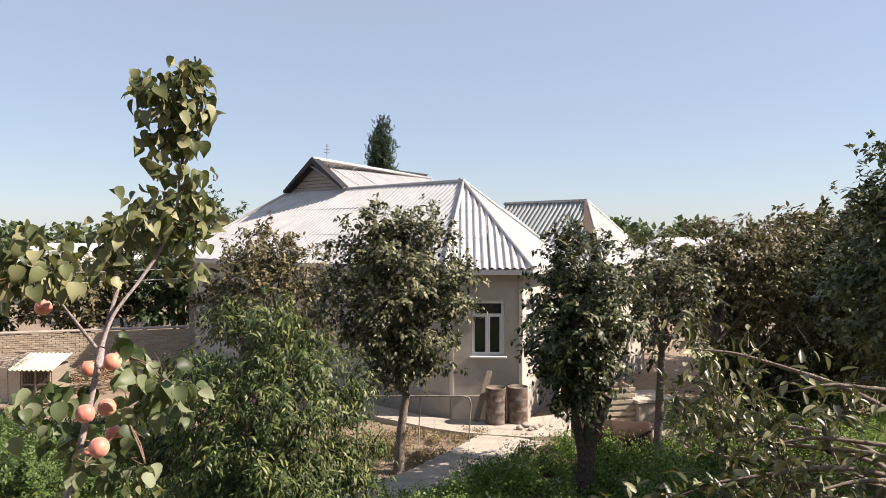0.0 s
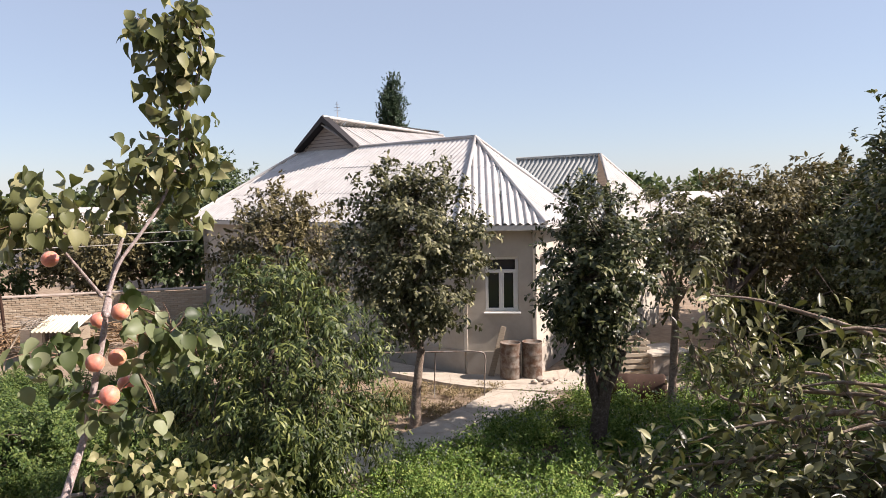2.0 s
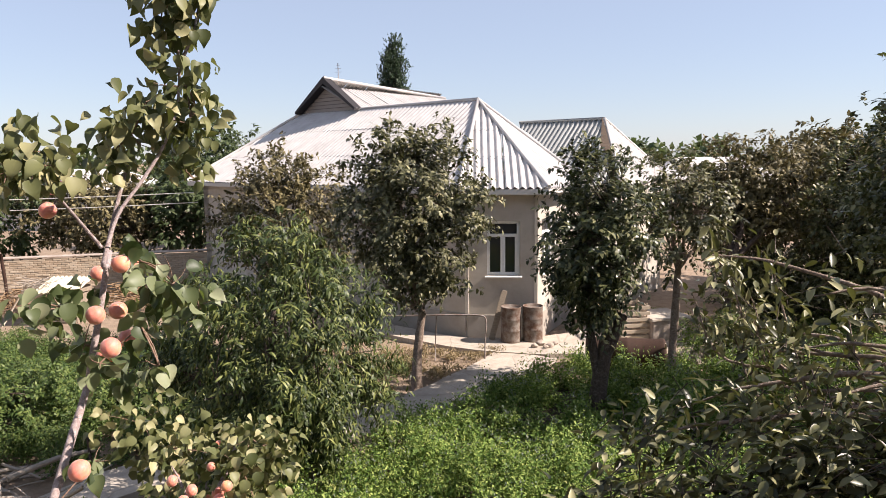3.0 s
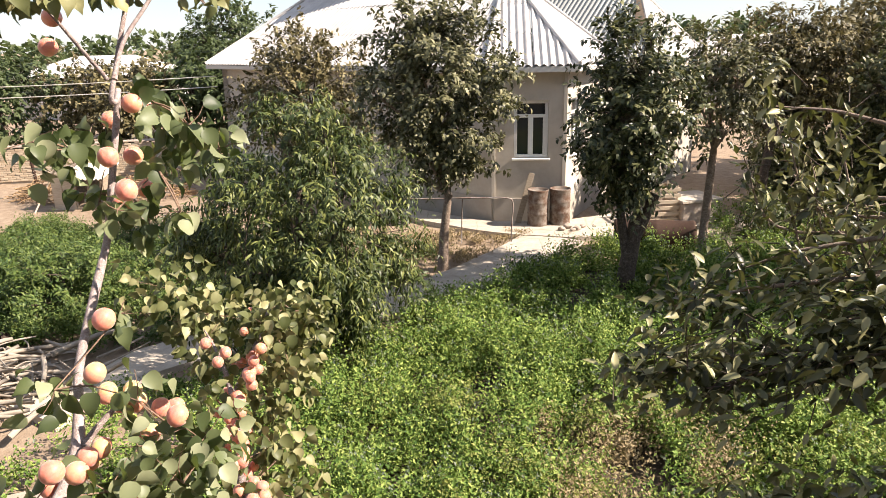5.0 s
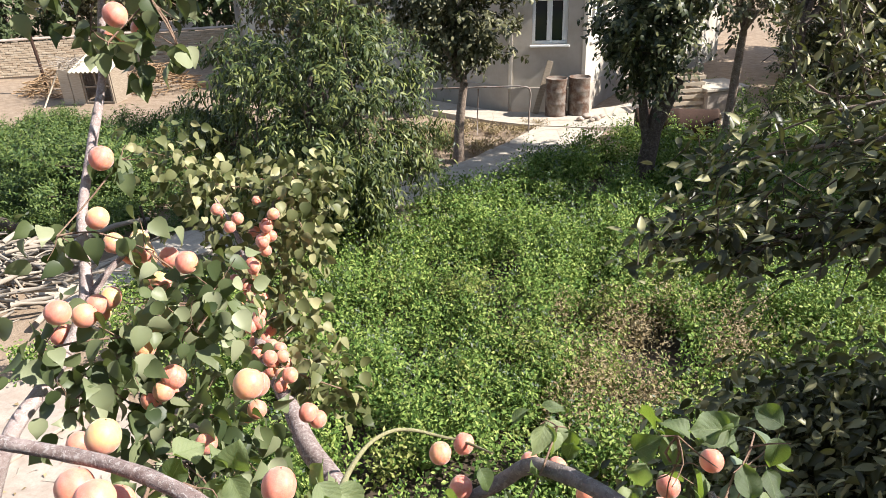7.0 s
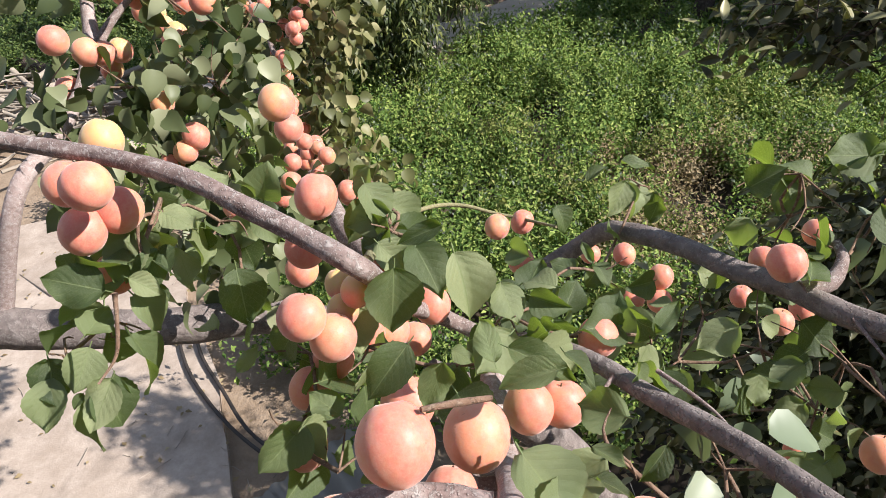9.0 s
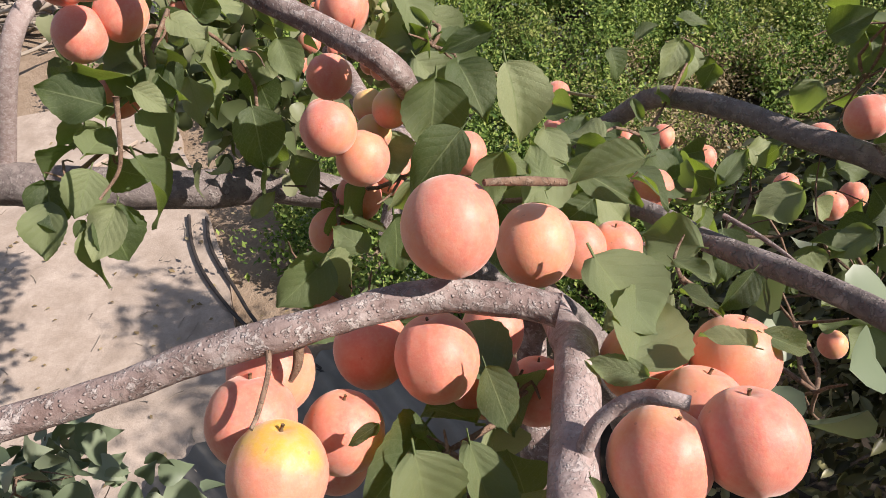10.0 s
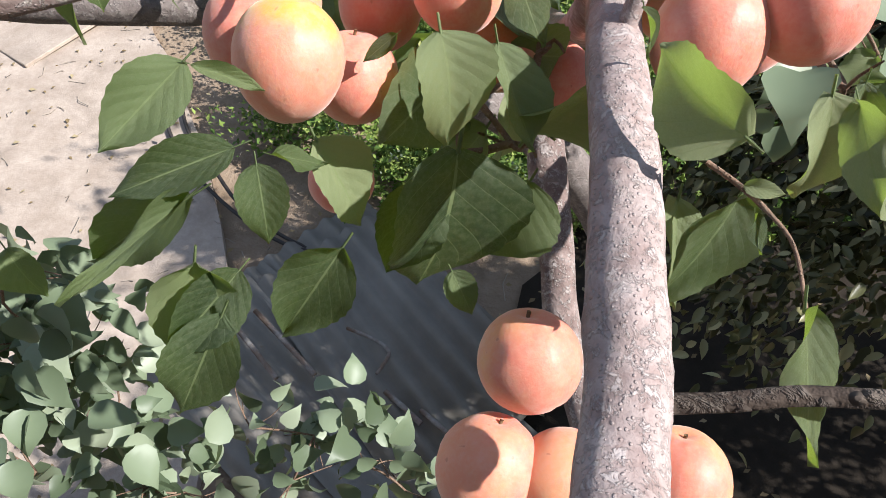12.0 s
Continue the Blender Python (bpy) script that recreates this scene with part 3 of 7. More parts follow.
def sheet_facet(corners, material=M_ROOF, wave=0.18, deep=0.028, width=1.08, row=1.55, parent=house, seed=0):
    """Corrugated roofing on a flat polygon whose first edge is the eave: one part for each laid sheet."""
    o, e = corners[0], corners[1] - corners[0]
    u = e.normalized()
    nrm = u.cross(corners[2] - o).normalized()
    if nrm.z < 0:
        nrm = -nrm
    v = nrm.cross(u)
    if v.z < 0:
        v = -v
    flat = [((c - o).dot(u), (c - o).dot(v)) for c in corners]
    lo, hi = min(p[0] for p in flat), max(p[0] for p in flat)

    def span(x):
        ys = []
        for (x0, y0), (x1, y1) in zip(flat, flat[1:] + flat[:1]):
            if abs(x1 - x0) > 1e-6 and min(x0, x1) - 1e-6 <= x <= max(x0, x1) + 1e-6:
                ys.append(y0 + (y1 - y0) * (x - x0) / (x1 - x0))
        return (min(ys), max(ys)) if ys else (0, 0)

    step = wave / 6
    top = max(p[1] for p in flat)
    col = lo
    while col < hi - 1e-3:
        xs = [min(col + k * step * 0.985, hi - 1e-4) for k in range(int(round(width / step)) + 1)]
        xs = [x for k, x in enumerate(xs) if k == 0 or x > xs[k - 1] + 1e-5]
        for r in range(int(top / row) + 1):
            verts, faces, prev = [], [], None
            sag = 0.012 * noise.noise((col * 3, r * 5, seed))
            for x in xs:
                a, b = span(max(lo + 1e-4, x))
                a, b = max(a, r * row - 0.05), min(b, (r + 1) * row)
                if b - a < 0.01:
                    prev = None
                    continue
                h = deep * math.sin(2 * math.pi * x / wave) + 0.02 + sag
                tilt = 0.009
                for y, lift in ((a, tilt), (b, 0.0)):
                    p = o + u * x + v * y
                    verts.append(p + nrm * (h + lift))
                    verts.append(p + nrm * (h + lift - 0.008))
                k = len(verts) - 4
                if prev is not None:
                    j = prev
                    faces += [(j, k, k + 2, j + 2), (j + 1, j + 3, k + 3, k + 1), (j, j + 1, k + 1, k)]
                prev = k
            if faces:
                mesh = bpy.data.meshes.new("roof_sheet")
                mesh.from_pydata(verts, [], faces)
                linked("roof_sheet", mesh, material, parent)
        col += width


sheet_facet([LE, C1E, AP, GR, GL], deep=0.017, seed=1)
sheet_facet([C1E, C2E, AP], seed=2)
sheet_facet([C2E, RE, AP], seed=3)
sheet_facet([GR + FWD, QR, PE, PK + FWD], seed=4)
sheet_facet([QL, GL + FWD, PK + FWD, PE], seed=5)
sheet_facet([AE0, AE1, A2, A1], M_METALROOF, seed=6)
sheet_facet([AE1, AE2, A2], seed=7)


def rod(name, a, b, r, material, parent, sides=6, label=""):
    a, b = Vector(a), Vector(b)
    return branch(name, [(*a, r), (*((a + b) / 2), r), (*b, r)], material, parent, label, sides, 1, 0.0)


def deck(name, pts, material, parent=house, thick=0.03):
    bm = bmesh.new()
    up = [bm.verts.new(p) for p in pts]
    dn = [bm.verts.new(p - Vector((0, 0, thick))) for p in pts]
    bm.faces.new(up)
    bm.faces.new(dn[::-1])
    for k in range(len(pts)):
        j = (k + 1) % len(pts)
        bm.faces.new((up[k], dn[k], dn[j], up[j]))
    bmesh.ops.recalc_face_normals(bm, faces=bm.faces)
    return part(name, bm, material, parent)


down = Vector((0, 0, 0.03))
BACK1 = LE + V3(LIN, 0) * 10
deck("roof_back", [AP - down, GR - down, QR - down], M_ROOF)
deck("roof_back", [AP - down, QR - down, Vector((5.0, 30.0, 4.0)), RE - down], M_ROOF)
deck("roof_back", [LE - down, GL - down, QL - down, BACK1], M_ROOF)
deck("soffit", [p - Vector((0, 0, 0.05)) for p in (LE, C1E, C2E, RE, V3(RIGHT_END, EAVE), V3(C2, EAVE), V3(C1, EAVE), V3(LEFT_END, EAVE))], M_FASCIA)
for a, b in ((LE, C1E), (C1E, C2E), (C2E, RE)):
    m, ln = along(a, b)
    boxed("fascia", (0, -0.012, EAVE - 0.13, ln, 0.012, EAVE - 0.005), M_FASCIA, house, 0.003, m)
for a, b in ((C1E, AP), (C2E, AP), (RE, AP), (AP, GR), (PK + FWD, PE), (LE, GL), (A1, A2), (A2, AE1), (A2, AE2)):
    lift = Vector((0, 0, 0.05))
    rod("ridge_cap", a + lift, b + lift, 0.055, M_ROOF if a is not A1 else M_METALROOF, house, 8)
# small boarded gablet at the end of the annex ridge
GO = Vector((-0.10, -0.16, 0.05))
deck("gablet", [A2 + GO + Vector((0, 0, 0.06)), A2 + (AE1 - A2) * 0.42 + (A1 - A2) * 0.09 + GO, A2 + (AE1 - A2) * 0.62 + (AE2 - A2) * 0.02 + GO], M_GABLET)
# gable with horizontal siding
gm = (GR + GL) / 2
for k in range(9):
    z0 = 0.02 + k * 0.125
    half = (GR - GL).length / 2 * (1 - (z0 + 0.115) / 1.13)
    if half < 0.08:
        continue
    m, ln = along(GL, GR, gm.z)
    boxed("siding_board", (ln / 2 - half, 0.0, z0, ln / 2 + half, 0.03, z0 + 0.112), M_SIDING, house, 0.004, m)
deck("gable_back", [GR + V3(LIN, 0) * 0.05, PK + V3(LIN, 0) * 0.05, GL + V3(LIN, 0) * 0.05], M_TRIMSHADE)
# dark trim; its near-black also stands for the shaded underside of the rake
for foot in (GR, GL):
    bm = bmesh.new()
    lead = V3(-LIN, 0) * 0.06 + Vector((0, 0, 0.07))
    a, b = foot + FWD + lead, PK + FWD + lead
    dn = Vector((0, 0, 0.22))
    vs = [bm.verts.new(p) for p in (a, b, b - dn, a - dn * 0.4)]
    vs2 = [bm.verts.new(p.co + V3(LIN, 0) * 0.33) for p in vs]
    for k in range(4):
        j = (k + 1) % 4
        bm.faces.new((vs[k], vs[j], vs2[j], vs2[k]))
    bm.faces.new(vs)
    bm.faces.new(vs2[::-1])
    bmesh.ops.recalc_face_normals(bm, faces=bm.faces)
    part("barge_board", bm, M_TRIMSHADE, house)
antenna = thing("antenna", PK + V3(LIN, 0) * 0.4, "thin metal television aerial on the roof ridge", "antenna")
rod("mast", (0, 0, -0.12), (0, 0, 0.62), 0.014, M_PIPE, antenna)
for k in range(3):
    c = Vector((0, 0, 0.3 + 0.12 * k))
    rod("crossbar", c - Vector((0.12 - 0.025 * k, 0, 0)), c + Vector((0.12 - 0.025 * k, 0, 0)), 0.007, M_PIPE, antenna)

# ---- things by the house ----


def steel_drum(x, y, label, lean=0.0):
    d = thing("steel_drum", (x, y, 0.08), label, "barrel", "drums by the wall")
    d.rotation_euler = (radians(lean), 0, rng.random() * 3)
    bm = bmesh.new()
    prof = [(0.0, 0.015), (0.27, 0.015), (0.285, 0.0), (0.29, 0.02), (0.283, 0.04), (0.283, 0.28), (0.295, 0.30), (0.283, 0.32), (0.283, 0.56), (0.295, 0.58), (0.283, 0.60), (0.283, 0.85), (0.292, 0.87), (0.285, 0.885), (0.275, 0.885), (0.27, 0.84), (0.0, 0.84)]
    rings = [[bm.verts.new((r * math.cos(a), r * math.sin(a), z)) for a in np.arange(24) / 24 * 2 * math.pi] for r, z in prof[1:-1]]
    for a, b in zip(rings, rings[1:]):
        for k in range(24):
            j = (k + 1) % 24
            bm.faces.new((a[k], a[j], b[j], b[k]))
    bm.faces.new(rings[0][::-1])
    bm.faces.new(rings[-1])
    bmesh.ops.scale(bm, vec=(0.86, 0.86, 0.97), verts=bm.verts)
    part("shell", bm, M_DRUM, d, smooth=True)
    return d


steel_drum(1.27, 16.62, "old grey steel drum with rust patches by the wall")
steel_drum(1.80, 16.72, "rusty steel drum standing beside another drum")
plank = thing("plank", (0.80, 16.72, 0.08), "weathered board leaning on the house wall", "plank")
plank.rotation_euler = (radians(-14), radians(16), 0)
boxed("board", (-0.07, -0.015, 0, 0.07, 0.015, 1.25), M_WOOD, plank, 0.004)


def pipe_rail():
    t = thing("pipe_rail", (0.6, 15.2, 0), "bent thin metal pipe rail beside the path", "rail")
    branch("pipe", [(0.02, 0, -0.1, 0.017), (0.03, 0, 0.5, 0.017), (0.05, 0.02, 0.93, 0.017), (-0.10, 0.03, 1.04, 0.017), (-0.7, 0.1, 1.03, 0.017), (-1.8, 0.25, 0.98, 0.017), (-2.6, 0.35, 0.96, 0.017)], M_PIPE, t, sides=6)
    branch("post", [(-1.1, 0.16, -0.1, 0.015), (-1.08, 0.16, 0.5, 0.015), (-1.06, 0.15, 0.99, 0.015)], M_PIPE, t, sides=6, steps=1)
    branch("post", [(-2.5, 0.35, -0.1, 0.015), (-2.52, 0.35, 0.5, 0.015), (-2.55, 0.35, 0.95, 0.015)], M_PIPE, t, sides=6, steps=1)


pipe_rail()


def rusty_tank():
    t = thing("rusty_tank", (3.62, 14.85, 0), "rusty brown cylindrical tank lying on its side", "tank")
    t.rotation_euler = (0, 0, radians(-7))
    bm = bmesh.new()
    prof = [(-0.82, 0.30), (-0.80, 0.325), (-0.74, 0.33), (0.0, 0.33), (0.03, 0.34), (0.06, 0.33), (0.70, 0.33), (0.76, 0.35), (0.82, 0.33), (0.82, 0.29), (0.70, 0.27)]
    rings = [[bm.verts.new((x, r * math.cos(a), 0.30 + r * math.sin(a))) for a in np.arange(20) / 20 * 2 * math.pi] for x, r in prof]
    for a, b in zip(rings, rings[1:]):
        for k in range(20):
            j = (k + 1) % 20
            bm.faces.new((a[k], b[k], b[j], a[j]))
    bm.faces.new(rings[0])
    bm.faces.new(rings[-1][::-1])
    part("shell", bm, M_RUST, t, smooth=True)
    rod("brace", (0.84, -0.05, -0.02), (0.80, -0.30, 0.62), 0.02, M_PALEWOOD, t)


rusty_tank()


def crate_stack():
    s = thing("slatted_crate", (4.2, 17.0, 0.05), "stack of pale slatted wooden crates on the apron", "crate")
    s.rotation_euler = (0, 0, radians(12))
    for k in range(6):
        z = 0.06 + k * 0.145
        boxed("slat", (-0.36, -0.32, z, 0.36, -0.29, z + 0.085), M_PALEWOOD, s, 0.004)
        boxed("slat", (-0.36, 0.29, z, 0.36, 0.32, z + 0.085), M_PALEWOOD, s, 0.004)
        boxed("slat", (-0.34, -0.288, z, -0.31, 0.288, z + 0.085), M_PALEWOOD, s, 0.004)
        boxed("slat", (0.31, -0.288, z, 0.34, 0.288, z + 0.085), M_PALEWOOD, s, 0.004)
    for x in (-0.30, 0.28):
        for y in (-0.285, 0.26):
            boxed("post", (x, y, 0, x + 0.025, y + 0.025, 0.93), M_PALEWOOD, s)
    c = thing("rendered_block", (4.95, 17.2, 0), "low pale rendered masonry step beside the crates", "step")
    c.rotation_euler = (0, 0, radians(20))
    boxed("body", (-0.45, -0.4, -0.1, 0.55, 0.5, 0.55), M_SLAB, c, 0.03)
    boxed("cap", (-0.5, -0.45, 0.552, 0.6, 0.55, 0.62), M_CONCRETE, c, 0.01)


crate_stack()


def rubble():
    for k in range(52):
        x, y = 3.4 + rng.random() * 2.6, 15.6 + rng.random() * 1.9
        s = thing("rubble_brick", (x, y, 0.02), "loose broken brick lying in the yard", "brick", "rubble by the tank")
        s.rotation_euler = (rng.normal(0, 0.25), rng.normal(0, 0.25), rng.random() * 6)
        a, b, c = 0.13 * (0.6 + rng.random() * 0.5), 0.065, 0.06
        boxed("piece", (-a, -b, -0.03, a, b, c), M_BRICK, s, 0.008)
    for k in range(24):
        x, y = 4.2 + rng.random() * 2.4, 15.2 + rng.random() * 2.2
        s = thing("scrap_board", (x, y, 0.05), "grey scrap board lying on the ground", "board", "scrap boards")
        s.rotation_euler = (rng.normal(0, 0.08), rng.normal(0, 0.06), rng.random() * 3)
        ln = 0.5 + rng.random() * 0.6
        boxed("board", (-ln, -0.06, -0.012, ln, 0.06, 0.018), M_PALEWOOD if k % 2 else M_WOOD, s, 0.004)
    for x, y, r in ((1.95, 16.25, 0.10), (2.15, 16.1, 0.085), (1.8, 16.05, 0.075), (2.3, 16.3, 0.07), (2.05, 16.0, 0.06)):
        bm = bmesh.new()
        bmesh.ops.create_icosphere(bm, subdivisions=3, radius=r)
        for v in bm.verts:
            v.co *= 1 + 0.55 * noise.noise(v.co * 14 + Vector((x * 7, y * 5, 0)))
            v.co.z *= 0.6
        ob = part("stone", bm, M_SLAB, None, smooth=True)
        ob.location = (x, y, 0.08 + r * 0.55)
        tagged(ob, "pale field stone on the concrete apron", "stone", "stones by the drums")


rubble()

# ---- left yard: brick wall, hutch, post, box, wires ----


def brick_wall():
    m, ln = along((-22, 21.0), (-7.6, 25.7))
    w = part("wall_west", box(bmesh.new(), 0, 0.02, -0.2, ln, 0.30, 1.10, m=m), M_MORTAR, None)
    tagged(w, "low wall of sandy yellow bricks", "wall", kind="structure")
    bm = bmesh.new()
    box(bm, -0.118, -0.015, -0.034, 0.118, 0.10, 0.034, bevel=0.008)
    mesh = bpy.data.meshes.new("brick")
    bm.to_mesh(mesh)
    bm.free()
    mesh.materials.append(M_BRICK)
    n = 0
    rest_v, rest_f = [], []
    for r in range(15):
        for c in range(int(ln / 0.25)):
            x = 0.12 + c * 0.25 + (r % 2) * 0.125
            if x > ln - 0.12:
                continue
            pm = m @ Matrix.Translation((x, rng.normal(0, 0.006), 0.04 + r * 0.0755)) @ Matrix.Rotation(rng.normal(0, 0.012), 4, "Y")
            if r >= 8 and x > 5.5 and n < 290:
                b = new("brick", mesh)
                b.parent = w
                b.matrix_world = pm
                n += 1
            else:
                k = len(rest_v)
                rest_v += [pm @ v.co for v in mesh.vertices]
                rest_f += [[i + k for i in p.vertices] for p in mesh.polygons]
    rest = bpy.data.meshes.new("brickwork")
    rest.from_pydata(rest_v, [], rest_f)
    tagged(linked("brickwork", rest, M_BRICK, w), kind="stuff")
    part("coping", box(bmesh.new(), -0.03, -0.04, 1.17, ln + 0.03, 0.34, 1.22, bevel=0.012, m=m), M_SLAB, w, "pale mortar coping")


brick_wall()


def hutch():
    s = thing("animal_hutch", (-11.6, 19.2, -0.05), "small old hutch of boards and wire with a sloping sheet roof", "hutch")
    for x0, x1 in ((-0.75, -0.45), (-0.43, -0.1)):
        boxed("side_board", (x0, -0.46, 0, x1, -0.42, 0.98), M_PALEWOOD, s, 0.005)
    boxed("back_panel", (-0.75, 0.42, 0, 0.75, 0.46, 1.0), M_WOOD, s, 0.005)
    boxed("side_panel", (-0.78, -0.42, 0, -0.74, 0.42, 0.98), M_WOOD, s, 0.005)
    boxed("side_panel", (0.74, -0.42, 0, 0.78, 0.42, 0.95), M_WOOD, s, 0.005)
    for x in (-0.08, 0.30, 0.70):
        boxed("post", (x, -0.46, 0, x + 0.05, -0.41, 0.95), M_WOOD, s, 0.004)
    for z in (0.05, 0.48, 0.9):
        boxed("rail", (-0.03, -0.458, z, 0.70, -0.415, z + 0.045), M_WOOD, s, 0.004)
    for k in range(9):
        rod("wire", (0.02 + k * 0.08, -0.44, 0.05), (0.02 + k * 0.08, -0.44, 0.92), 0.005, M_PIPE, s, 4)
    # sheet roof
    n = 61
    x = np.linspace(-0.35, 0.85, n)
    top = np.stack([x, np.full(n, 0.45), 1.22 + 0.022 * np.sin(x * 2 * np.pi / 0.13)], 1)
    bot = np.stack([x + 0.12, np.full(n, -0.75), 0.95 + 0.022 * np.sin(x * 2 * np.pi / 0.13)], 1)
    v = np.vstack([top, bot, top - (0, 0, 0.01), bot - (0, 0, 0.01)])
    k = np.arange(n - 1)
    f = np.vstack([np.stack([k, k + n, k + n + 1, k + 1], 1), np.stack([k + 2 * n, k + 2 * n + 1, k + 3 * n + 1, k + 3 * n], 1), np.stack([k + n, k + 3 * n, k + 3 * n + 1, k + n + 1], 1)])
    linked("roof_sheet", np_mesh("roof_sheet", v, f, True), plain_material("pale_sheet", (0.62, 0.56, 0.42), 0.8), s, "pale corrugated roofing sheet")
    paths = []
    for k in range(120):
        a = np.array([rng.normal(-0.45, 0.3), rng.normal(0.0, 0.25), 1.02 + abs(rng.normal(0, 0.09))])
        b = a + rng.normal(0, 0.28, 3) * (1, 1, 0.25)
        paths.append([(*a, 0.008), (*((a + b) / 2 + (0, 0, 0.03)), 0.007), (*b, 0.004)])
    tagged(linked("brushwood", many_tubes("brushwood", paths, 4, 1), M_STICK, s, "dry brushwood heaped on top"), kind="stuff")
    pole = thing("leaning_pole", (-12.75, 18.4, 0), "pale pole leaning on the hutch", "pole")
    rod("pole", (0, 0, -0.05), (0.55, 0.45, 1.15), 0.022, M_PALEWOOD, pole)
    post = thing("fence_post", (-13.9, 20.3, 0), "dark upright wooden fence post", "post")
    branch("post", [(0, 0, -0.2, 0.05), (0.0, 0, 0.7, 0.05), (-0.08, 0, 1.75, 0.045)], M_RUST, post)


hutch()


def wall_box():
    s = thing("storage_box", (-9.35, 27.2, 0), "grey wooden box hut with a round hole behind the brick wall", "hut")
    for k in range(6):
        boxed("board", (-0.62, -0.45, 1.02 + k * 0.18, 0.62, -0.41, 1.19 + k * 0.18), M_WOOD, s, 0.006)
    boxed("body", (-0.62, -0.408, 0, 0.62, 0.5, 2.1), M_WOOD, s)
    # near-black disc on the boards stands for the darkness inside a hole
    bm = bmesh.new()
    bmesh.ops.create_cone(bm, cap_ends=True, segments=16, radius1=0.13, radius2=0.13, depth=0.02)
    bmesh.ops.transform(bm, matrix=Matrix.Translation((-0.12, -0.462, 1.72)) @ Matrix.Rotation(radians(90), 4, "X"), verts=bm.verts)
    part("hole", bm, M_TRIMSHADE, s)
    boxed("lid", (-0.7, -0.55, 2.102, 0.7, 0.6, 2.16), M_SLAB, s, 0.01)
    pier = thing("masonry_pier", (-8.3, 25.4, 0), "shaded grey rendered pier at the end of the wall", "pier")
    boxed("body", (-0.75, -0.25, -0.1, 0.7, 0.25, 1.0), M_PLINTH, pier, 0.02)
    for k, (z, sag) in enumerate(((3.30, 0.10), (2.95, 0.12))):
        pts = [(-24 + 14.6 * t, 22.0 + 2.2 * t, z + 0.15 * (t - 0.5) - sag * 4 * t * (1 - t), 0.016) for t in np.linspace(0, 1, 7)]
        tagged(branch("overhead_wire", pts, M_WIRE, None, sides=5, steps=2, rough=0), "pale overhead wire strung to the house", "wire", "overhead wires")
    yard = thing("wire_pole", (-24, 22.0, 0), "wooden pole that carries the overhead wires", "pole")
    branch("pole", [(0, 0, -0.2, 0.09), (0, 0, 1.8, 0.085), (0, 0, 3.7, 0.075)], M_WOOD, yard)


wall_box()


def straw_heap(x, y, w, d, h, seed):
    g = np.random.default_rng(seed)
    paths = []
    for k in range(260):
        a = g.random() * 6.283
        r = g.random() ** 0.5
        c = np.array([x + w * r * math.cos(a), y + d * r * math.sin(a), h * (1 - r * r) * g.random() ** 0.4 + 0.02])
        e = g.normal(0, 1, 3) * (0.22, 0.16, 0.05)
        paths.append([(*(c - e), 0.014), (*(c + g.normal(0, 0.03, 3)), 0.013), (*(c + e), 0.008)])
    tagged(linked("straw_heap", many_tubes("straw_heap", paths, 4, 1), M_STRAW), "heap of dry brown straw and stalks beside the hutch", "straw", kind="stuff")


straw_heap(-10.4, 20.4, 1.3, 0.8, 0.8, 41)
straw_heap(-13.4, 20.2, 1.0, 0.7, 0.7, 42)


def far_house(x, y, w, d, h, rise, label, mat=M_FASCIA):
    s = thing("far_house", (x, y, -0.05), label, "house", "houses in the distance")
    boxed("wall", (-w / 2, -d / 2, 0, w / 2, d / 2, h), mat, s)
    bm = bmesh.new()
    e = 0.4
    a = [bm.verts.new(p) for p in ((-w / 2 - e, -d / 2 - e, h), (w / 2 + e, -d / 2 - e, h), (w / 2 + e, d / 2 + e, h), (-w / 2 - e, d / 2 + e, h), (-w / 2 + d / 3, 0, h + rise), (w / 2 - d / 3, 0, h + rise))]
    for q in ((0, 1, 5, 4), (1, 2, 5), (2, 3, 4, 5), (3, 0, 4), (3, 2, 1, 0)):
        bm.faces.new([a[k] for k in q])
    bmesh.ops.recalc_face_normals(bm, faces=bm.faces)
    part("roof", bm, M_ROOF, s)
    for k in range(3):
        wx = -w / 2 + w * (k + 0.5) / 3
        win = boxed("window", (wx - 0.6, -d / 2 - 0.03, 1.1, wx + 0.6, -d / 2 + 0.02, 2.5), M_PVC, s)
        boxed("pane", (wx - 0.5, -d / 2 - 0.045, 1.2, wx + 0.5, -d / 2 - 0.031, 2.4), M_GLASS, win)


far_house(16.6, 50, 8, 6, 2.9, 1.5, "distant pale house with a light roof")
far_house(23.5, 44, 6, 6, 3.0, 1.3, "distant house with a pale pink wall", plain_material("pink_wall", (0.55, 0.40, 0.33), 0.9))
far_house(-27, 48, 9, 7, 2.7, 1.3, "distant house with a pale sheet roof behind trees")

# a plain wall added behind the viewer, out of view, to hold back light
tagged(boxed("wall_south", (-7.0, -1.65, -0.1, 9.0, -1.3, 6.1), M_PLASTER, None), "unseen plain rendered wall added behind the viewer", "wall", kind="structure")

# ---- trees of the garden ----


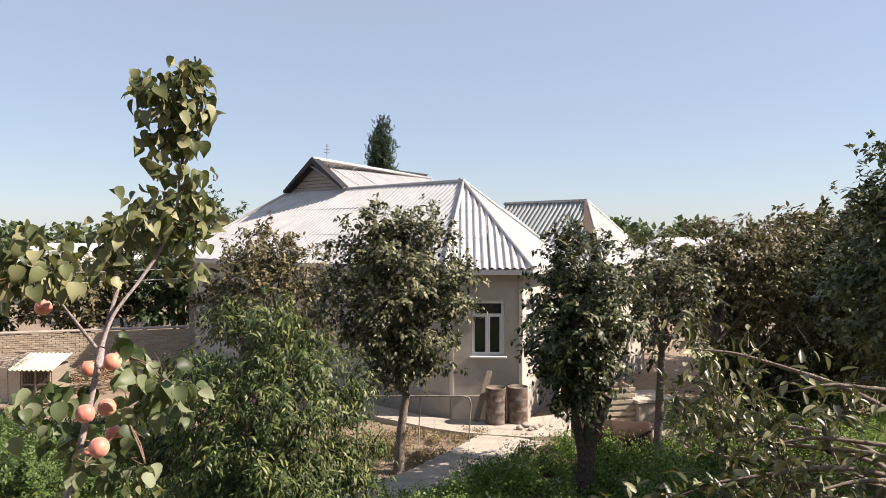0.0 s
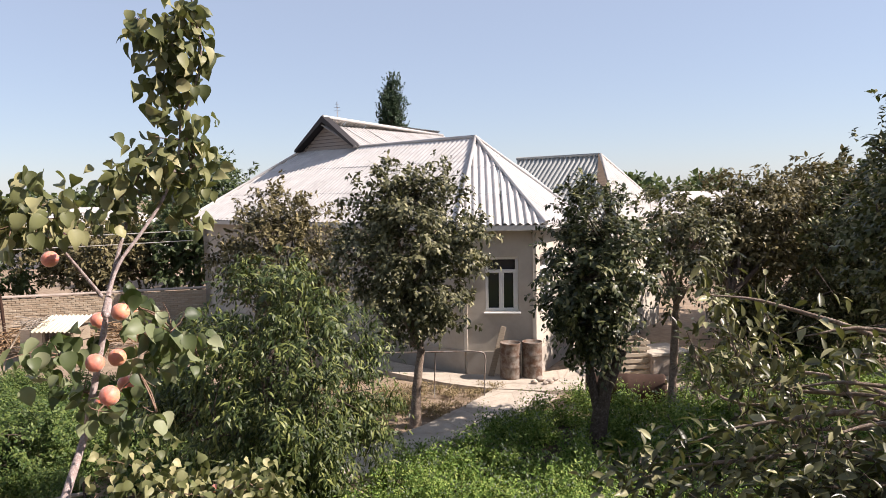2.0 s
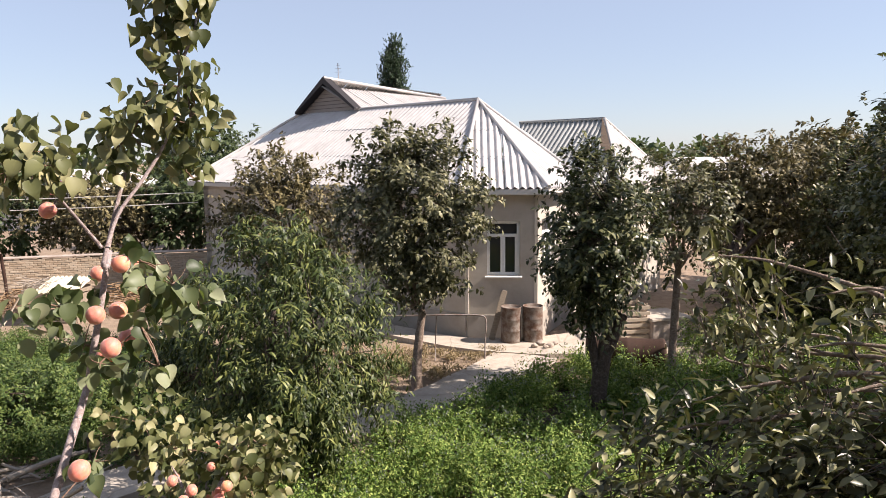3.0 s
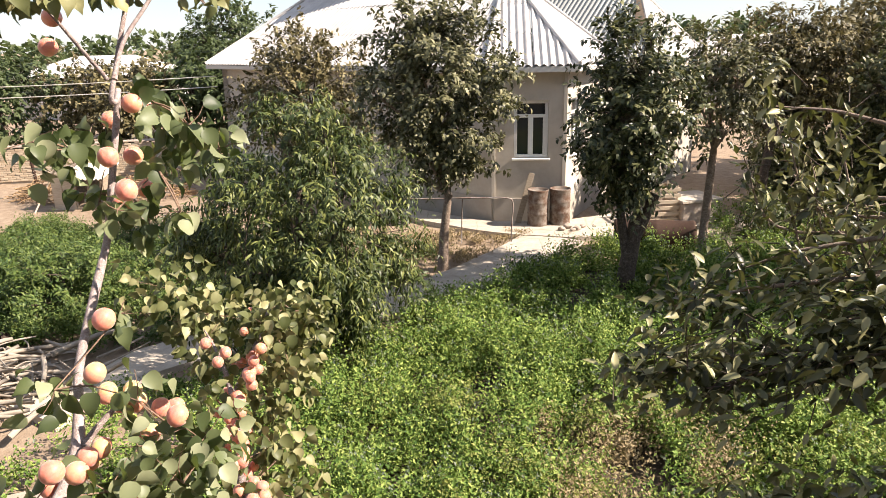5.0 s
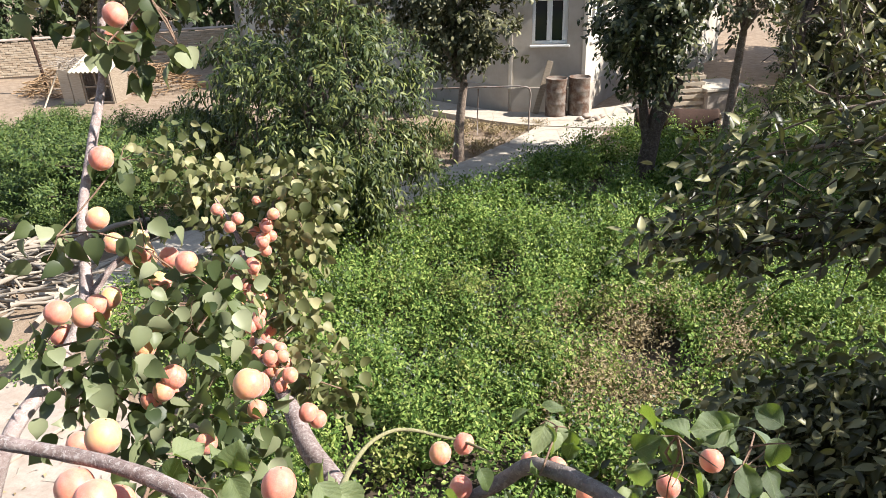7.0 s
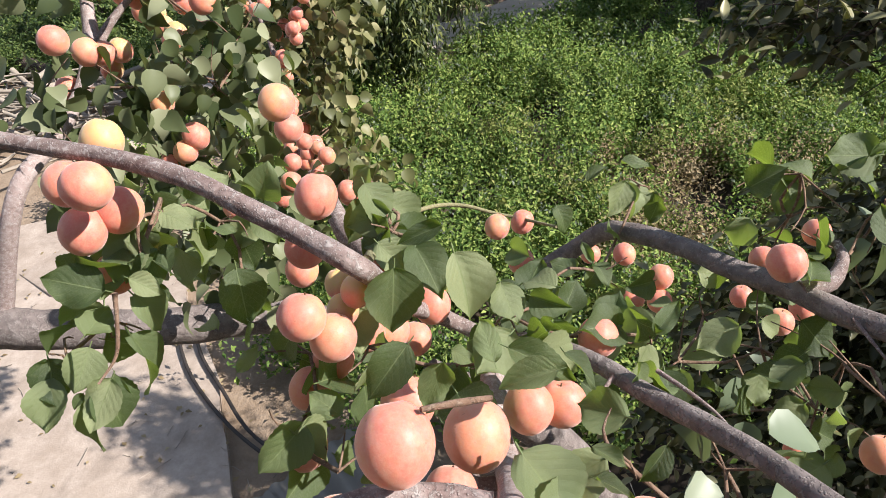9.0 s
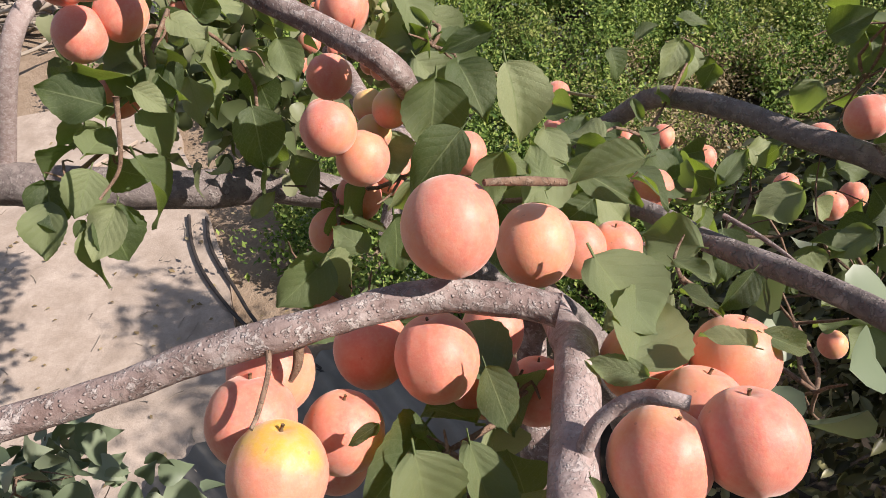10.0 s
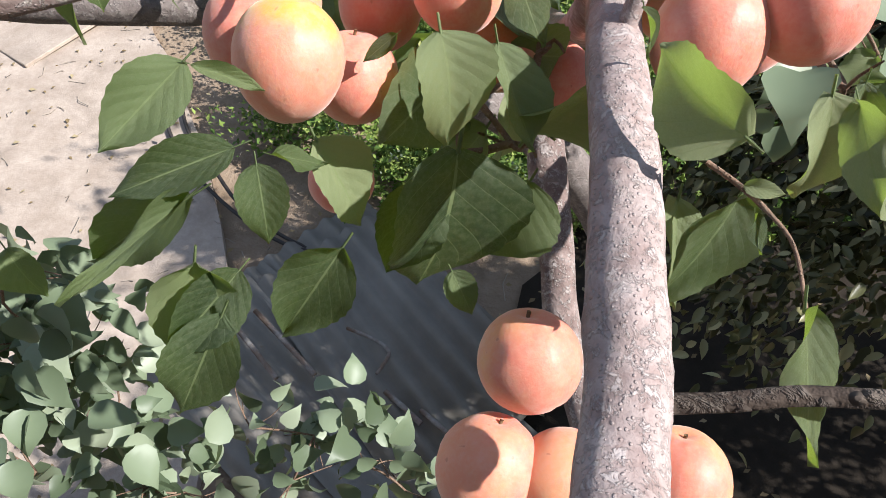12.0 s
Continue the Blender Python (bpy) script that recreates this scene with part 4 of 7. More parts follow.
def crown_clumps(centre, radii, clumps, seed, hollow=0.45, lumpy=0.55, lobes=0, tight=1.0):
    """Clump centres in an uneven crown, or round the lobes of a crown."""
    g = np.random.default_rng(seed)
    if lobes:
        d = unit(g.normal(0, 1, (400, 3)))
        pick = [0]
        for _ in range(lobes - 1):   # lobes keep well apart
            pick.append(int(np.argmin(np.max(d @ d[pick].T, axis=1))))
        lobe = np.vstack([[(0, 0, 0)], d[pick] * (0.56 + 0.12 * g.random((lobes, 1))) * (1.6 - 0.6 * tight)])
        size = np.concatenate([[0.5], tight * (0.34 + 0.16 * g.random(lobes))])
        k = g.integers(0, lobes + 1, clumps)
        e = unit(g.normal(0, 1, (clumps, 3))) * (0.35 + 0.65 * g.random((clumps, 1)) ** 0.6)
        return np.array(centre) + (lobe[k] + e * size[k][:, None]) * np.array(radii), g
    d = unit(g.normal(0, 1, (clumps, 3)))
    r = hollow + (1 - hollow) * g.random(clumps) ** 0.7
    bulge = np.array([1 + lumpy * noise.noise(Vector(v) * 2.1 + Vector((seed, 0, 0))) for v in d])
    return np.array(centre) + d * (r * bulge)[:, None] * np.array(radii), g


def crown_leaves(points, centre, per, sigma, length, ratio, g, droop=0.5, shape=LEAF4, row=9, reach=0.3):
    """Leaves set along short arching shoots, which grow outwards from the clumps of a crown."""
    n = len(points) * max(1, per // row)
    p = np.repeat(points, max(1, per // row), 0) + g.normal(0, 1, (n, 3)) * sigma * (1, 1, 0.8)
    out = unit(unit(p - np.array(centre)) + g.normal(0, 0.55, (n, 3)) + np.array([0, 0, 0.35]))
    side = unit(np.cross(out, g.normal(0, 1, (n, 3))))
    k = np.repeat(np.arange(n), row)
    f = np.tile((np.arange(row) + 0.5) / row, n) + g.normal(0, 0.03, n * row)
    span = (reach * (0.6 + 0.8 * g.random(n)))[k][:, None]
    base = p[k] + out[k] * span * (f[:, None] - 0.4) - np.array([0, 0, 1.0]) * droop * span * f[:, None] ** 2 * 0.8
    turn = np.tile(np.where(np.arange(row) % 2, 1.0, -1.0), n)[:, None]
    way = out[k] * 0.55 + side[k] * turn * 0.75 + g.normal(0, 0.3, (n * row, 3)) + np.array([0, 0, -droop])
    up = np.array([0.25, -0.15, 0.9]) + out[k] * 0.45 + g.normal(0, 0.34, (n * row, 3))
    return leaves("crown", base, way, length * (0.7 + 0.55 * g.random(n * row)), ratio, shape, up=up)


def garden_tree(label, stem, centre, radii, clumps, per, sigma, length, ratio, leaf, bark, seed, droop=0.5, limbs=8, category="tree", group="", shape=LEAF4, hollow=0.45, lumpy=0.55, name="orchard_tree", lobes=0, row=9, reach=0.3):
    base = np.array(stem[0][:3])
    t = thing(name, base, label, category, group)
    rel = [(*(np.array(p[:3]) - base), p[3]) for p in stem]
    branch("trunk", rel, bark, t, sides=10, steps=4, rough=0.05, knots=0.15)
    pts, g = crown_clumps(np.array(centre) - base, radii, clumps, seed, hollow, lumpy, lobes, 0.68 if name == "peach_tree" else 1.0)
    fork = np.array(rel[-1][:3])
    r0 = rel[-1][3]
    ends = pts[g.choice(clumps, min(limbs, clumps), replace=False)]
    spine = []
    for e in ends:
        mid = fork + (e - fork) * 0.5 + g.normal(0, 0.12, 3) * radii[0] + np.array([0, 0, 0.10 * radii[2]])
        path = [(*fork, r0 * 0.75), (*(fork + (mid - fork) * 0.5), r0 * 0.55), (*mid, r0 * 0.38), (*e, r0 * 0.12)]
        branch("limb", path, bark, t, sides=6, steps=3)
        spine += [fork + (mid - fork) * 0.6, mid, (mid + e) / 2]
    spine = np.array(spine)
    twigs = []
    for p in pts[:: max(1, clumps // 120)]:
        s = spine[np.argmin(np.linalg.norm(spine - p, axis=1))]
        m = (s + p) / 2 + g.normal(0, 0.05, 3)
        twigs.append([(*s, r0 * 0.12), (*m, r0 * 0.08), (*p, r0 * 0.03)])
    tagged(linked("twig_mass", many_tubes("twig_mass", twigs, 4, 2), bark, t), kind="stuff")
    mesh = crown_leaves(pts, np.array(centre) - base, per, sigma, length, ratio, g, droop, shape, row, reach)
    tagged(linked("crown", mesh, leaf, t), kind="stuff")
    return t


garden_tree("small orchard tree with dense dull green foliage beside the path", [(-0.75, 13.5, -0.1, 0.12), (-0.74, 13.5, 0.5, 0.095), (-0.68, 13.5, 1.1, 0.085), (-0.62, 13.5, 1.5, 0.08)], (-0.75, 13.5, 3.45), (1.5, 1.5, 1.9), 300, 63, 0.12, 0.108, 0.56, M_CHERRY, M_LIMED, 11, 0.35, group="orchard trees", lobes=16)
tb = garden_tree("dark leafy orchard tree with a forked rough trunk among herbs", [(2.52, 11.9, -0.1, 0.17), (2.54, 11.9, 0.5, 0.14), (2.62, 11.9, 1.1, 0.125), (2.68, 11.9, 1.5, 0.10)], (2.44, 11.9, 3.12), (0.98, 1.05, 1.75), 215, 63, 0.115, 0.112, 0.52, M_CHERRYGREEN, M_TRUNK, 12, 0.5, group="orchard trees", lobes=13)
branch("cut_limb", [(0.05, 0, 1.0, 0.10), (0.22, -0.02, 1.45, 0.09), (0.36, -0.03, 1.85, 0.085), (0.40, -0.03, 1.95, 0.08)], M_TRUNK, tb, "sawn-off thick limb stub", 10, 3)
branch("limb", [(0.0, 0, 0.9, 0.09), (-0.10, 0.0, 1.4, 0.075), (-0.18, 0.05, 2.0, 0.05), (-0.25, 0.05, 2.6, 0.03)], M_TRUNK, tb, "", 8, 3)
garden_tree("slender orchard tree with thin open foliage by the rusty tank", [(4.18, 13.4, -0.1, 0.09), (4.20, 13.4, 0.7, 0.075), (4.24, 13.4, 1.6, 0.07), (4.26, 13.4, 2.35, 0.06)], (4.28, 13.4, 3.46), (0.88, 0.85, 1.2), 100, 45, 0.12, 0.108, 0.52, M_CHERRY, M_LIMED, 13, 0.4, group="orchard trees")
garden_tree("leafy tree behind the scrap heap", [(6.7, 17.5, -0.1, 0.13), (6.72, 17.5, 0.9, 0.11), (6.8, 17.5, 1.9, 0.10)], (7.4, 18.6, 3.5), (2.0, 1.2, 1.65), 240, 63, 0.16, 0.13, 0.52, M_REDDISH, M_TRUNK, 14, 0.4, group="orchard trees", lobes=14)
garden_tree("wide dark tree at the edge of the garden", [(10.8, 17.2, -0.1, 0.17), (10.8, 17.2, 1.0, 0.14), (10.7, 17.2, 1.8, 0.13)], (10.8, 17.3, 3.1), (2.5, 2.0, 2.45), 290, 63, 0.17, 0.13, 0.52, M_DARKTREE, M_TRUNK, 15, 0.4, group="orchard trees", lobes=14)
garden_tree("tall dense dark tree shading the garden's edge", [(8.7, 11.1, -0.1, 0.19), (8.7, 11.1, 1.0, 0.16), (8.65, 11.1, 2.0, 0.14)], (8.65, 11.1, 4.0), (2.45, 2.2, 2.7), 500, 63, 0.165, 0.125, 0.55, M_DARKTREE, M_TRUNK, 16, 0.4, limbs=10, group="orchard trees", lobes=16)
garden_tree("bronze-leaved tree before the long house wall", [(-3.9, 15.2, -0.1, 0.12), (-3.9, 15.2, 0.8, 0.10), (-3.85, 15.2, 1.5, 0.09)], (-3.75, 15.2, 3.0), (1.4, 1.2, 1.7), 190, 63, 0.14, 0.12, 0.5, M_REDDISH, M_TRUNK, 17, 0.35, group="orchard trees")
# peach: long drooping leaves
garden_tree("broad peach tree with long drooping yellow-green leaves", [(-2.2, 9.3, -0.1, 0.11), (-2.2, 9.3, 0.4, 0.10), (-2.2, 9.3, 0.8, 0.09)], (-2.25, 9.3, 1.95), (1.78, 1.5, 1.85), 430, 77, 0.10, 0.108, 0.25, M_PEACH, M_TRUNK, 18, 0.8, limbs=14, category="tree", name="peach_tree", lobes=24, shape=LANCE, row=11, reach=0.38)
# distance
for k, (x, y, rx, rz, zc, mat) in enumerate(((-20.5, 27.5, 3.0, 1.9, 2.4, M_FAR), (-15.5, 28.5, 2.8, 1.7, 2.3, M_REDDISH), (-11.6, 29.5, 2.2, 1.8, 2.6, M_FAR), (-24.5, 26.0, 2.6, 2.2, 2.6, M_FAR), (-13.4, 36.0, 2.6, 2.6, 4.2, M_FAR), (13.5, 24.0, 2.6, 2.2, 3.2, M_REDDISH), (11.4, 21.5, 1.9, 1.9, 3.3, M_REDDISH), (17.5, 22.0, 2.8, 2.4, 3.4, M_DARKTREE))):
    garden_tree("far garden tree in the haze beyond the yard", [(x, y, -0.1, 0.14), (x, y, 0.9, 0.11), (x, y, 1.6, 0.1)], (x, y, zc), (rx, rx * 0.8, rz), 190, 56, 0.28, 0.22, 0.52, mat, M_TRUNK, 30 + k, 0.4, limbs=6, group="far trees", name="far_tree")
garden_tree("tall narrow poplar in the distance", [(-4.9, 46, -0.1, 0.25), (-4.9, 46, 4.0, 0.2), (-4.9, 46, 7.0, 0.16)], (-4.9, 46, 8.6), (0.85, 0.85, 3.6), 420, 63, 0.16, 0.12, 0.7, M_POPLAR, M_TRUNK, 51, -0.5, limbs=10, name="poplar")
wood_g = np.random.default_rng(55)
wood_x = np.repeat(wood_g.uniform(-170, 170, 260), 60)
wood_y = np.repeat(wood_g.uniform(118, 150, 260), 60)
wood_h = np.repeat(wood_g.uniform(4.2, 7.4, 260), 60)
wood_f = wood_g.random(len(wood_x))
wood_r = 2.6 * np.sqrt(np.clip(1.0 - (2 * wood_f - 0.9) ** 2, 0.03, 1))
wood_p = np.stack([wood_x + wood_g.normal(0, 0.6, len(wood_x)) * wood_r, wood_y + wood_g.normal(0, 0.6, len(wood_x)) * wood_r, wood_h * wood_f], 1)
tagged(linked("far_woods", leaves("far_woods", wood_p, wood_g.normal(0, 1, (len(wood_p), 3)), 0.9 + 0.7 * wood_g.random(len(wood_p)), 0.8), M_FAR), "hazy line of trees along the horizon", "woods", kind="stuff")
garden_tree("low tree beyond the roof", [(0.4, 52, -0.1, 0.2), (0.4, 52, 2.0, 0.15), (0.4, 52, 4.0, 0.12)], (0.4, 52, 6.6), (1.5, 1.2, 1.5), 80, 26, 0.3, 0.2, 0.6, M_POPLAR, M_TRUNK, 52, 0.2, limbs=5, group="far trees", name="far_tree")
# low bush left of the path
for k, (x, y, rx, rz) in enumerate(((-6.9, 10.8, 1.0, 0.75), (-8.1, 11.6, 1.1, 0.7), (-5.6, 12.2, 0.9, 0.55))):
    garden_tree("rounded green bush beside the garden path", [(x, y, -0.1, 0.05), (x, y, 0.1, 0.04), (x, y, 0.3, 0.03)], (x, y, rz * 0.75), (rx, rx, rz), 170, 63, 0.07, 0.075, 0.4, M_HERBDEEP, M_TRUNK, 60 + k, 0.1, limbs=6, category="bush", group="bushes", name="green_bush", hollow=0.4)


for k, (x, y, rx, rz) in enumerate(((7.9, 18.9, 0.95, 1.0), (9.2, 18.3, 1.1, 1.15), (10.6, 19.6, 1.3, 1.25), (8.9, 21.2, 1.2, 1.1))):
    garden_tree("dense dark bush in the shade of the trees", [(x, y, -0.1, 0.06), (x, y, 0.2, 0.05), (x, y, 0.5, 0.04)], (x, y, rz * 0.85), (rx, rx, rz), 130, 56, 0.13, 0.11, 0.5, M_DARKTREE, M_TRUNK, 80 + k, 0.1, limbs=6, category="bush", group="dark bushes", name="dark_bush", hollow=0.35)

PEAR_TIPS = [
    (1.87, 4.47, 3.95, 0.1),
    (1.74, 4.48, 3.69, 0.1),
    (1.97, 4.18, 3.73, 0.1),
    (1.89, 4.18, 3.50, 0.1),
    (1.99, 3.98, 3.93, 0.1),
    (2.06, 3.89, 3.61, 0.1),
    (1.87, 4.26, 3.86, 0.1),
    (1.94, 4.08, 3.65, 0.1),
    (2.25, 3.75, 3.79, 0.1),
    (2.03, 3.81, 3.60, 0.1),
]


def pear_tree():
    """Overhanging limbs of a tree that stands beside the viewer."""
    base = np.array((3.4, 3.0, -0.1))
    t = thing("pear_tree", base, "pear tree with glossy oval leaves on long arching limbs", "tree")
    branch("trunk", [(0, 0, 0, 0.12), (-0.05, 0, 0.9, 0.10), (-0.15, 0, 1.8, 0.09), (-0.25, 0, 2.5, 0.07), (-0.3, 0, 3.1, 0.055)], M_TRUNK, t, sides=10)
    fork = np.array((3.1, 3.0, 3.0))
    low_fork = np.array((3.15, 2.9, 2.2))
    tips = [(0.92, 3.17, 2.98, 0.0), (1.15, 3.43, 3.20, 0.1), (1.40, 3.51, 3.33, 0.2), (1.55, 3.60, 4.05, 0.1), (1.67, 3.04, 3.30, 0.0), (1.84, 3.31, 3.68, 0.1), (1.20, 3.05, 3.00, 0.0), (1.56, 2.92, 3.15, 0.0), (1.79, 3.11, 3.95, 0.2), (1.75, 2.86, 3.62, 0.1)]
    tips += PEAR_TIPS
    shade = [(1.51, 3.0, 2.18, 0), (1.36, 3.1, 2.08, 0), (1.66, 2.62, 2.28, 0), (1.75, 3.0, 2.25, 0), (1.9, 2.8, 2.35, 0), (1.6, 2.7, 2.0, 0), (1.9, 3.0, 2.0, 0), (1.5, 2.6, 1.8, 0), (2.1, 2.4, 2.4, 0), (1.25, 2.4, 1.6, 0), (0.95, 2.2, 1.35, 0), (1.65, 2.2, 1.9, 0), (0.9, 2.7, 1.5, 0), (1.2, 2.0, 1.5, 0), (1.8, 2.6, 2.2, 0), (0.95, 2.9, 1.75, 0), (1.15, 2.7, 1.95, 0), (1.3, 3.0, 2.0, 0), (0.8, 2.6, 1.5, 0), (1.1, 3.2, 1.7, 0), (1.45, 3.3, 2.1, 0)]
    pts, way = [], []
    for k, (x, y, z, arch) in enumerate(tips + shade):
        e = np.array((x, y, z))
        root = fork if k < len(tips) else low_fork
        path = smooth_path([(*root, 0.024), (*(root + (e - root) * 0.45 + (0, 0, 0.2 + arch)), 0.016), (*(root + (e - root) * 0.8 + (0, 0, 0.12 + arch * 0.5)), 0.009), (*e, 0.003)], 5)
        late = len(tips) - len(PEAR_TIPS) <= k < len(tips)   # the thin outer shoots
        if late:
            path = smooth_path([(*root, 0.03), (*(root + (e - root) * 0.5 + (0, 0, 0.05)), 0.014), (*(root + (e - root) * 0.88 + (0, 0, -0.28)), 0.008), (*e, 0.003)], 5)
        path[:, :3] -= base
        branch("limb", path, M_LIMED, t, sides=6, steps=1)
        line = path[6:, :3] if not late else path[11:, :3]
        n = 600 if k >= len(tips) else 60 if late else 430 if z < 3.32 else 50
        spread = 0.045 if late else 0.09 if k < len(tips) else 0.14
        i = rng.integers(0, len(line), n)
        pts.append(line[i] + rng.normal(0, spread, (n, 3)) * (1, 1, 0.8))
        way.append(unit(e - fork) * (0.15 if late else 0.5) + rng.normal(0, 0.55, (n, 3)) + (0, 0, 0.7 if late else -0.25))
    # the rest of the crown, over the trunk: added out of view to cast shade
    body, g = crown_clumps(np.array((3.75, 2.2, 2.9)) - base, (1.35, 1.35, 1.7), 380, 77)
    n = len(body) * 52
    pts.append(np.repeat(body, 52, 0) + g.normal(0, 0.15, (n, 3)))
    way.append(g.normal(0, 0.6, (n, 3)) + (0, 0, -0.3))
    pts, way = np.vstack(pts), np.vstack(way)
    twigs = [[(*(p - w * 0.12), 0.003), (*(p - w * 0.05), 0.002), (*p, 0.001)] for p, w in zip(pts[:2900:6], unit(way)[:2900:6])]
    tagged(linked("twig_mass", many_tubes("twig_mass", twigs, 4, 1), M_TRUNK, t), kind="stuff")
    tagged(linked("crown", leaves("crown", pts, way, 0.046 + 0.04 * rng.random(len(pts)), 0.43, LEAF8, up=np.array([0.1, -0.1, 1.0]) + rng.normal(0, 0.42, (len(pts), 3))), M_QUINCE, t), kind="stuff")


pear_tree()

for k, (x, y, rx, rz) in enumerate(((6.1, 15.2, 0.55, 0.65), (7.4, 14.6, 0.7, 0.55))):
    garden_tree("small green shrub beside the rusty tank", [(x, y, -0.1, 0.04), (x, y, 0.1, 0.03), (x, y, 0.3, 0.02)], (x, y, rz * 0.8), (rx, rx, rz), 60, 50, 0.12, 0.085, 0.4, M_PEACH, M_TRUNK, 70 + k, 0.1, limbs=6, category="bush", group="shrubs", name="green_shrub", hollow=0.3)

# ---- herbs ----


def herb_field(name, label, inside, area, density, height, per, leaf, material, tips=None, seed=0, ratio=0.5):
    g = np.random.default_rng(seed)
    x0, y0, x1, y1 = area
    n = int((x1 - x0) * (y1 - y0) * density)
    tuft = 11   # stems stand in tufts
    c = np.stack([x0 + g.random(n // tuft) * (x1 - x0), y0 + g.random(n // tuft) * (y1 - y0)], 1)
    c = c[[inside(a, b) and noise.noise((a * 2.9, b * 2.9, seed + 20)) > -0.42 for a, b in c]]
    xy = np.repeat(c, tuft, 0) + g.normal(0, 0.12, (len(c) * tuft, 2))
    tall = np.repeat(np.clip(g.normal(1.0, 0.2, len(c)), 0.5, 1.5), tuft)
    n = len(xy)
    lump = np.array([0.72 + 0.6 * noise.noise((a * 0.9, b * 0.9, seed)) + 0.75 * noise.noise((a * 2.2, b * 2.2, seed)) + 0.3 * noise.noise((a * 5.0, b * 5.0, seed)) for a, b in xy])
    h = height * np.clip(lump * tall + g.normal(0, 0.12, n), 0.2, 1.6)
    lean = g.normal(0, 0.16, (n, 2))
    s = np.repeat(np.arange(n), per)
    f = g.random(n * per) ** 0.6
    base = np.zeros((n * per, 3))
    base[:, 2] = h[s] * f
    base[:, :2] = xy[s] + lean[s] * base[:, 2:3] + g.normal(0, 0.055, (n * per, 2))
    way = g.normal(0, 0.7, (n * per, 3)) + np.array([0, 0, 0.2])
    mesh = leaves(name, base, way, leaf * (0.6 + 0.8 * g.random(n * per)) * (1.25 - 0.5 * f), ratio, up=np.array([0.15, -0.1, 1.0]) + g.normal(0, 0.4, (n * per, 3)))
    ob = tagged(linked(name, mesh, material), label, "plants", kind="stuff")
    if tips is not None:
        k = g.choice(n, int(n * 0.25), replace=False)
        m = 5
        b = np.zeros((len(k) * m, 3))
        kk = np.repeat(k, m)
        b[:, 2] = h[kk] * (0.98 + 0.12 * g.random(len(kk)))
        b[:, :2] = xy[kk] + lean[kk] * b[:, 2:3] + g.normal(0, 0.02, (len(kk), 2))
        mesh = leaves(name + "_tips", b, g.normal(0, 0.6, (len(kk), 3)) + (0, 0, 0.6), leaf * 0.7, 0.6)
        tagged(linked("seed_heads", mesh, tips, ob, "pale seed heads"), kind="stuff")
    return ob


def path_gap(x, y):
    """Distance to the middle of the garden path."""
    p = [(2.4, 17), (0.7, 14.1), (-0.3, 12.7), (-1.5, 11.5), (-3.2, 10.2), (-4.6, 9.2), (-5.4, 7.0)]
    best = 9.0
    for (a, b), (c, d) in zip(p, p[1:]):
        t = max(0, min(1, ((x - a) * (c - a) + (y - b) * (d - b)) / ((c - a) ** 2 + (d - b) ** 2)))
        best = min(best, math.hypot(x - a - t * (c - a), y - b - t * (d - b)))
    return best


def side_of_path(x, y):
    """True to the near side of the path."""
    return (y - 9.2) < (x + 4.6) * 1.08 + 0.1 * math.sin(x * 3)


def near_herbs(x, y):
    edge = -2.55 + 0.25 * max(0.0, 6.4 - y) ** 1.4 + 0.25 * noise.noise((y * 0.9, 0, 5))
    return x > edge and y > 3.7 and path_gap(x, y) > 0.75 and side_of_path(x, y) and not (3.0 < x < 6.5 and y > 14.0) and not dry_patch(x, y)


def dry_patch(x, y):
    return ((x - 1.35) / 1.0) ** 2 + ((y - 6.4) / 1.1) ** 2 < 1 + 0.6 * noise.noise((x * 2, y * 2, 1)) and rng.random() < 0.6


herb_field("herbs", "dense green knee-high herbs filling the garden", lambda x, y: near_herbs(x, y) and y < 9.2, (-3, 3.7, 6.5, 9.2), 150, 0.66, 40, 0.052, M_HERB, M_HERBTIP, 3)
herb_field("herbs", "dense green herbs between the orchard trees", lambda x, y: near_herbs(x, y) and y >= 9.2, (-3, 9.2, 9, 14.6), 95, 0.54, 36, 0.064, M_HERB, M_HERBTIP, 4)
herb_field("herbs", "green herbs beyond the garden path", lambda x, y: not side_of_path(x, y) and path_gap(x, y) > 0.7 and x < -2.2 - 0.3 * (y - 12) and y < 16.3, (-12, 9.5, -1.5, 16.5), 75, 0.50, 40, 0.06, M_HERBDEEP, None, 5)
herb_field("weeds", "yellow-green weeds beside the brush heap", lambda x, y: path_gap(x, y) > 0.6 and noise.noise((x * 1.3, y * 1.3, 2)) > -0.25, (-4.8, 5.9, -2.3, 8.5), 75, 0.42, 34, 0.055, M_HERB, M_HERBTIP, 14)
herb_field("yellow_herbs", "yellowing herbs round the dry patch", lambda x, y: near_herbs(x, y) and noise.noise((x * 0.8, y * 0.8, 4)) > -0.15, (-1.6, 4.6, 4.8, 8.8), 26, 0.66, 34, 0.05, M_HERBYELLOW, None, 15)
herb_field("withered_herbs", "withered brown herbs in a dry patch", lambda x, y: ((x - 1.35) / 1.15) ** 2 + ((y - 6.4) / 1.25) ** 2 < 1 + 0.5 * noise.noise((x * 2, y * 2, 6)), (0.0, 4.8, 2.8, 8.0), 95, 0.62, 40, 0.040, M_HERBDRY, None, 6)
herb_field("withered_weeds", "dry brown weeds on the bed before the house", lambda x, y: not side_of_path(x, y) and path_gap(x, y) > 0.62 and x > -2.6 - 0.3 * (y - 12), (-4.5, 11.5, 2.0, 16.2), 50, 0.20, 22, 0.05, M_HERBDRY, None, 7)
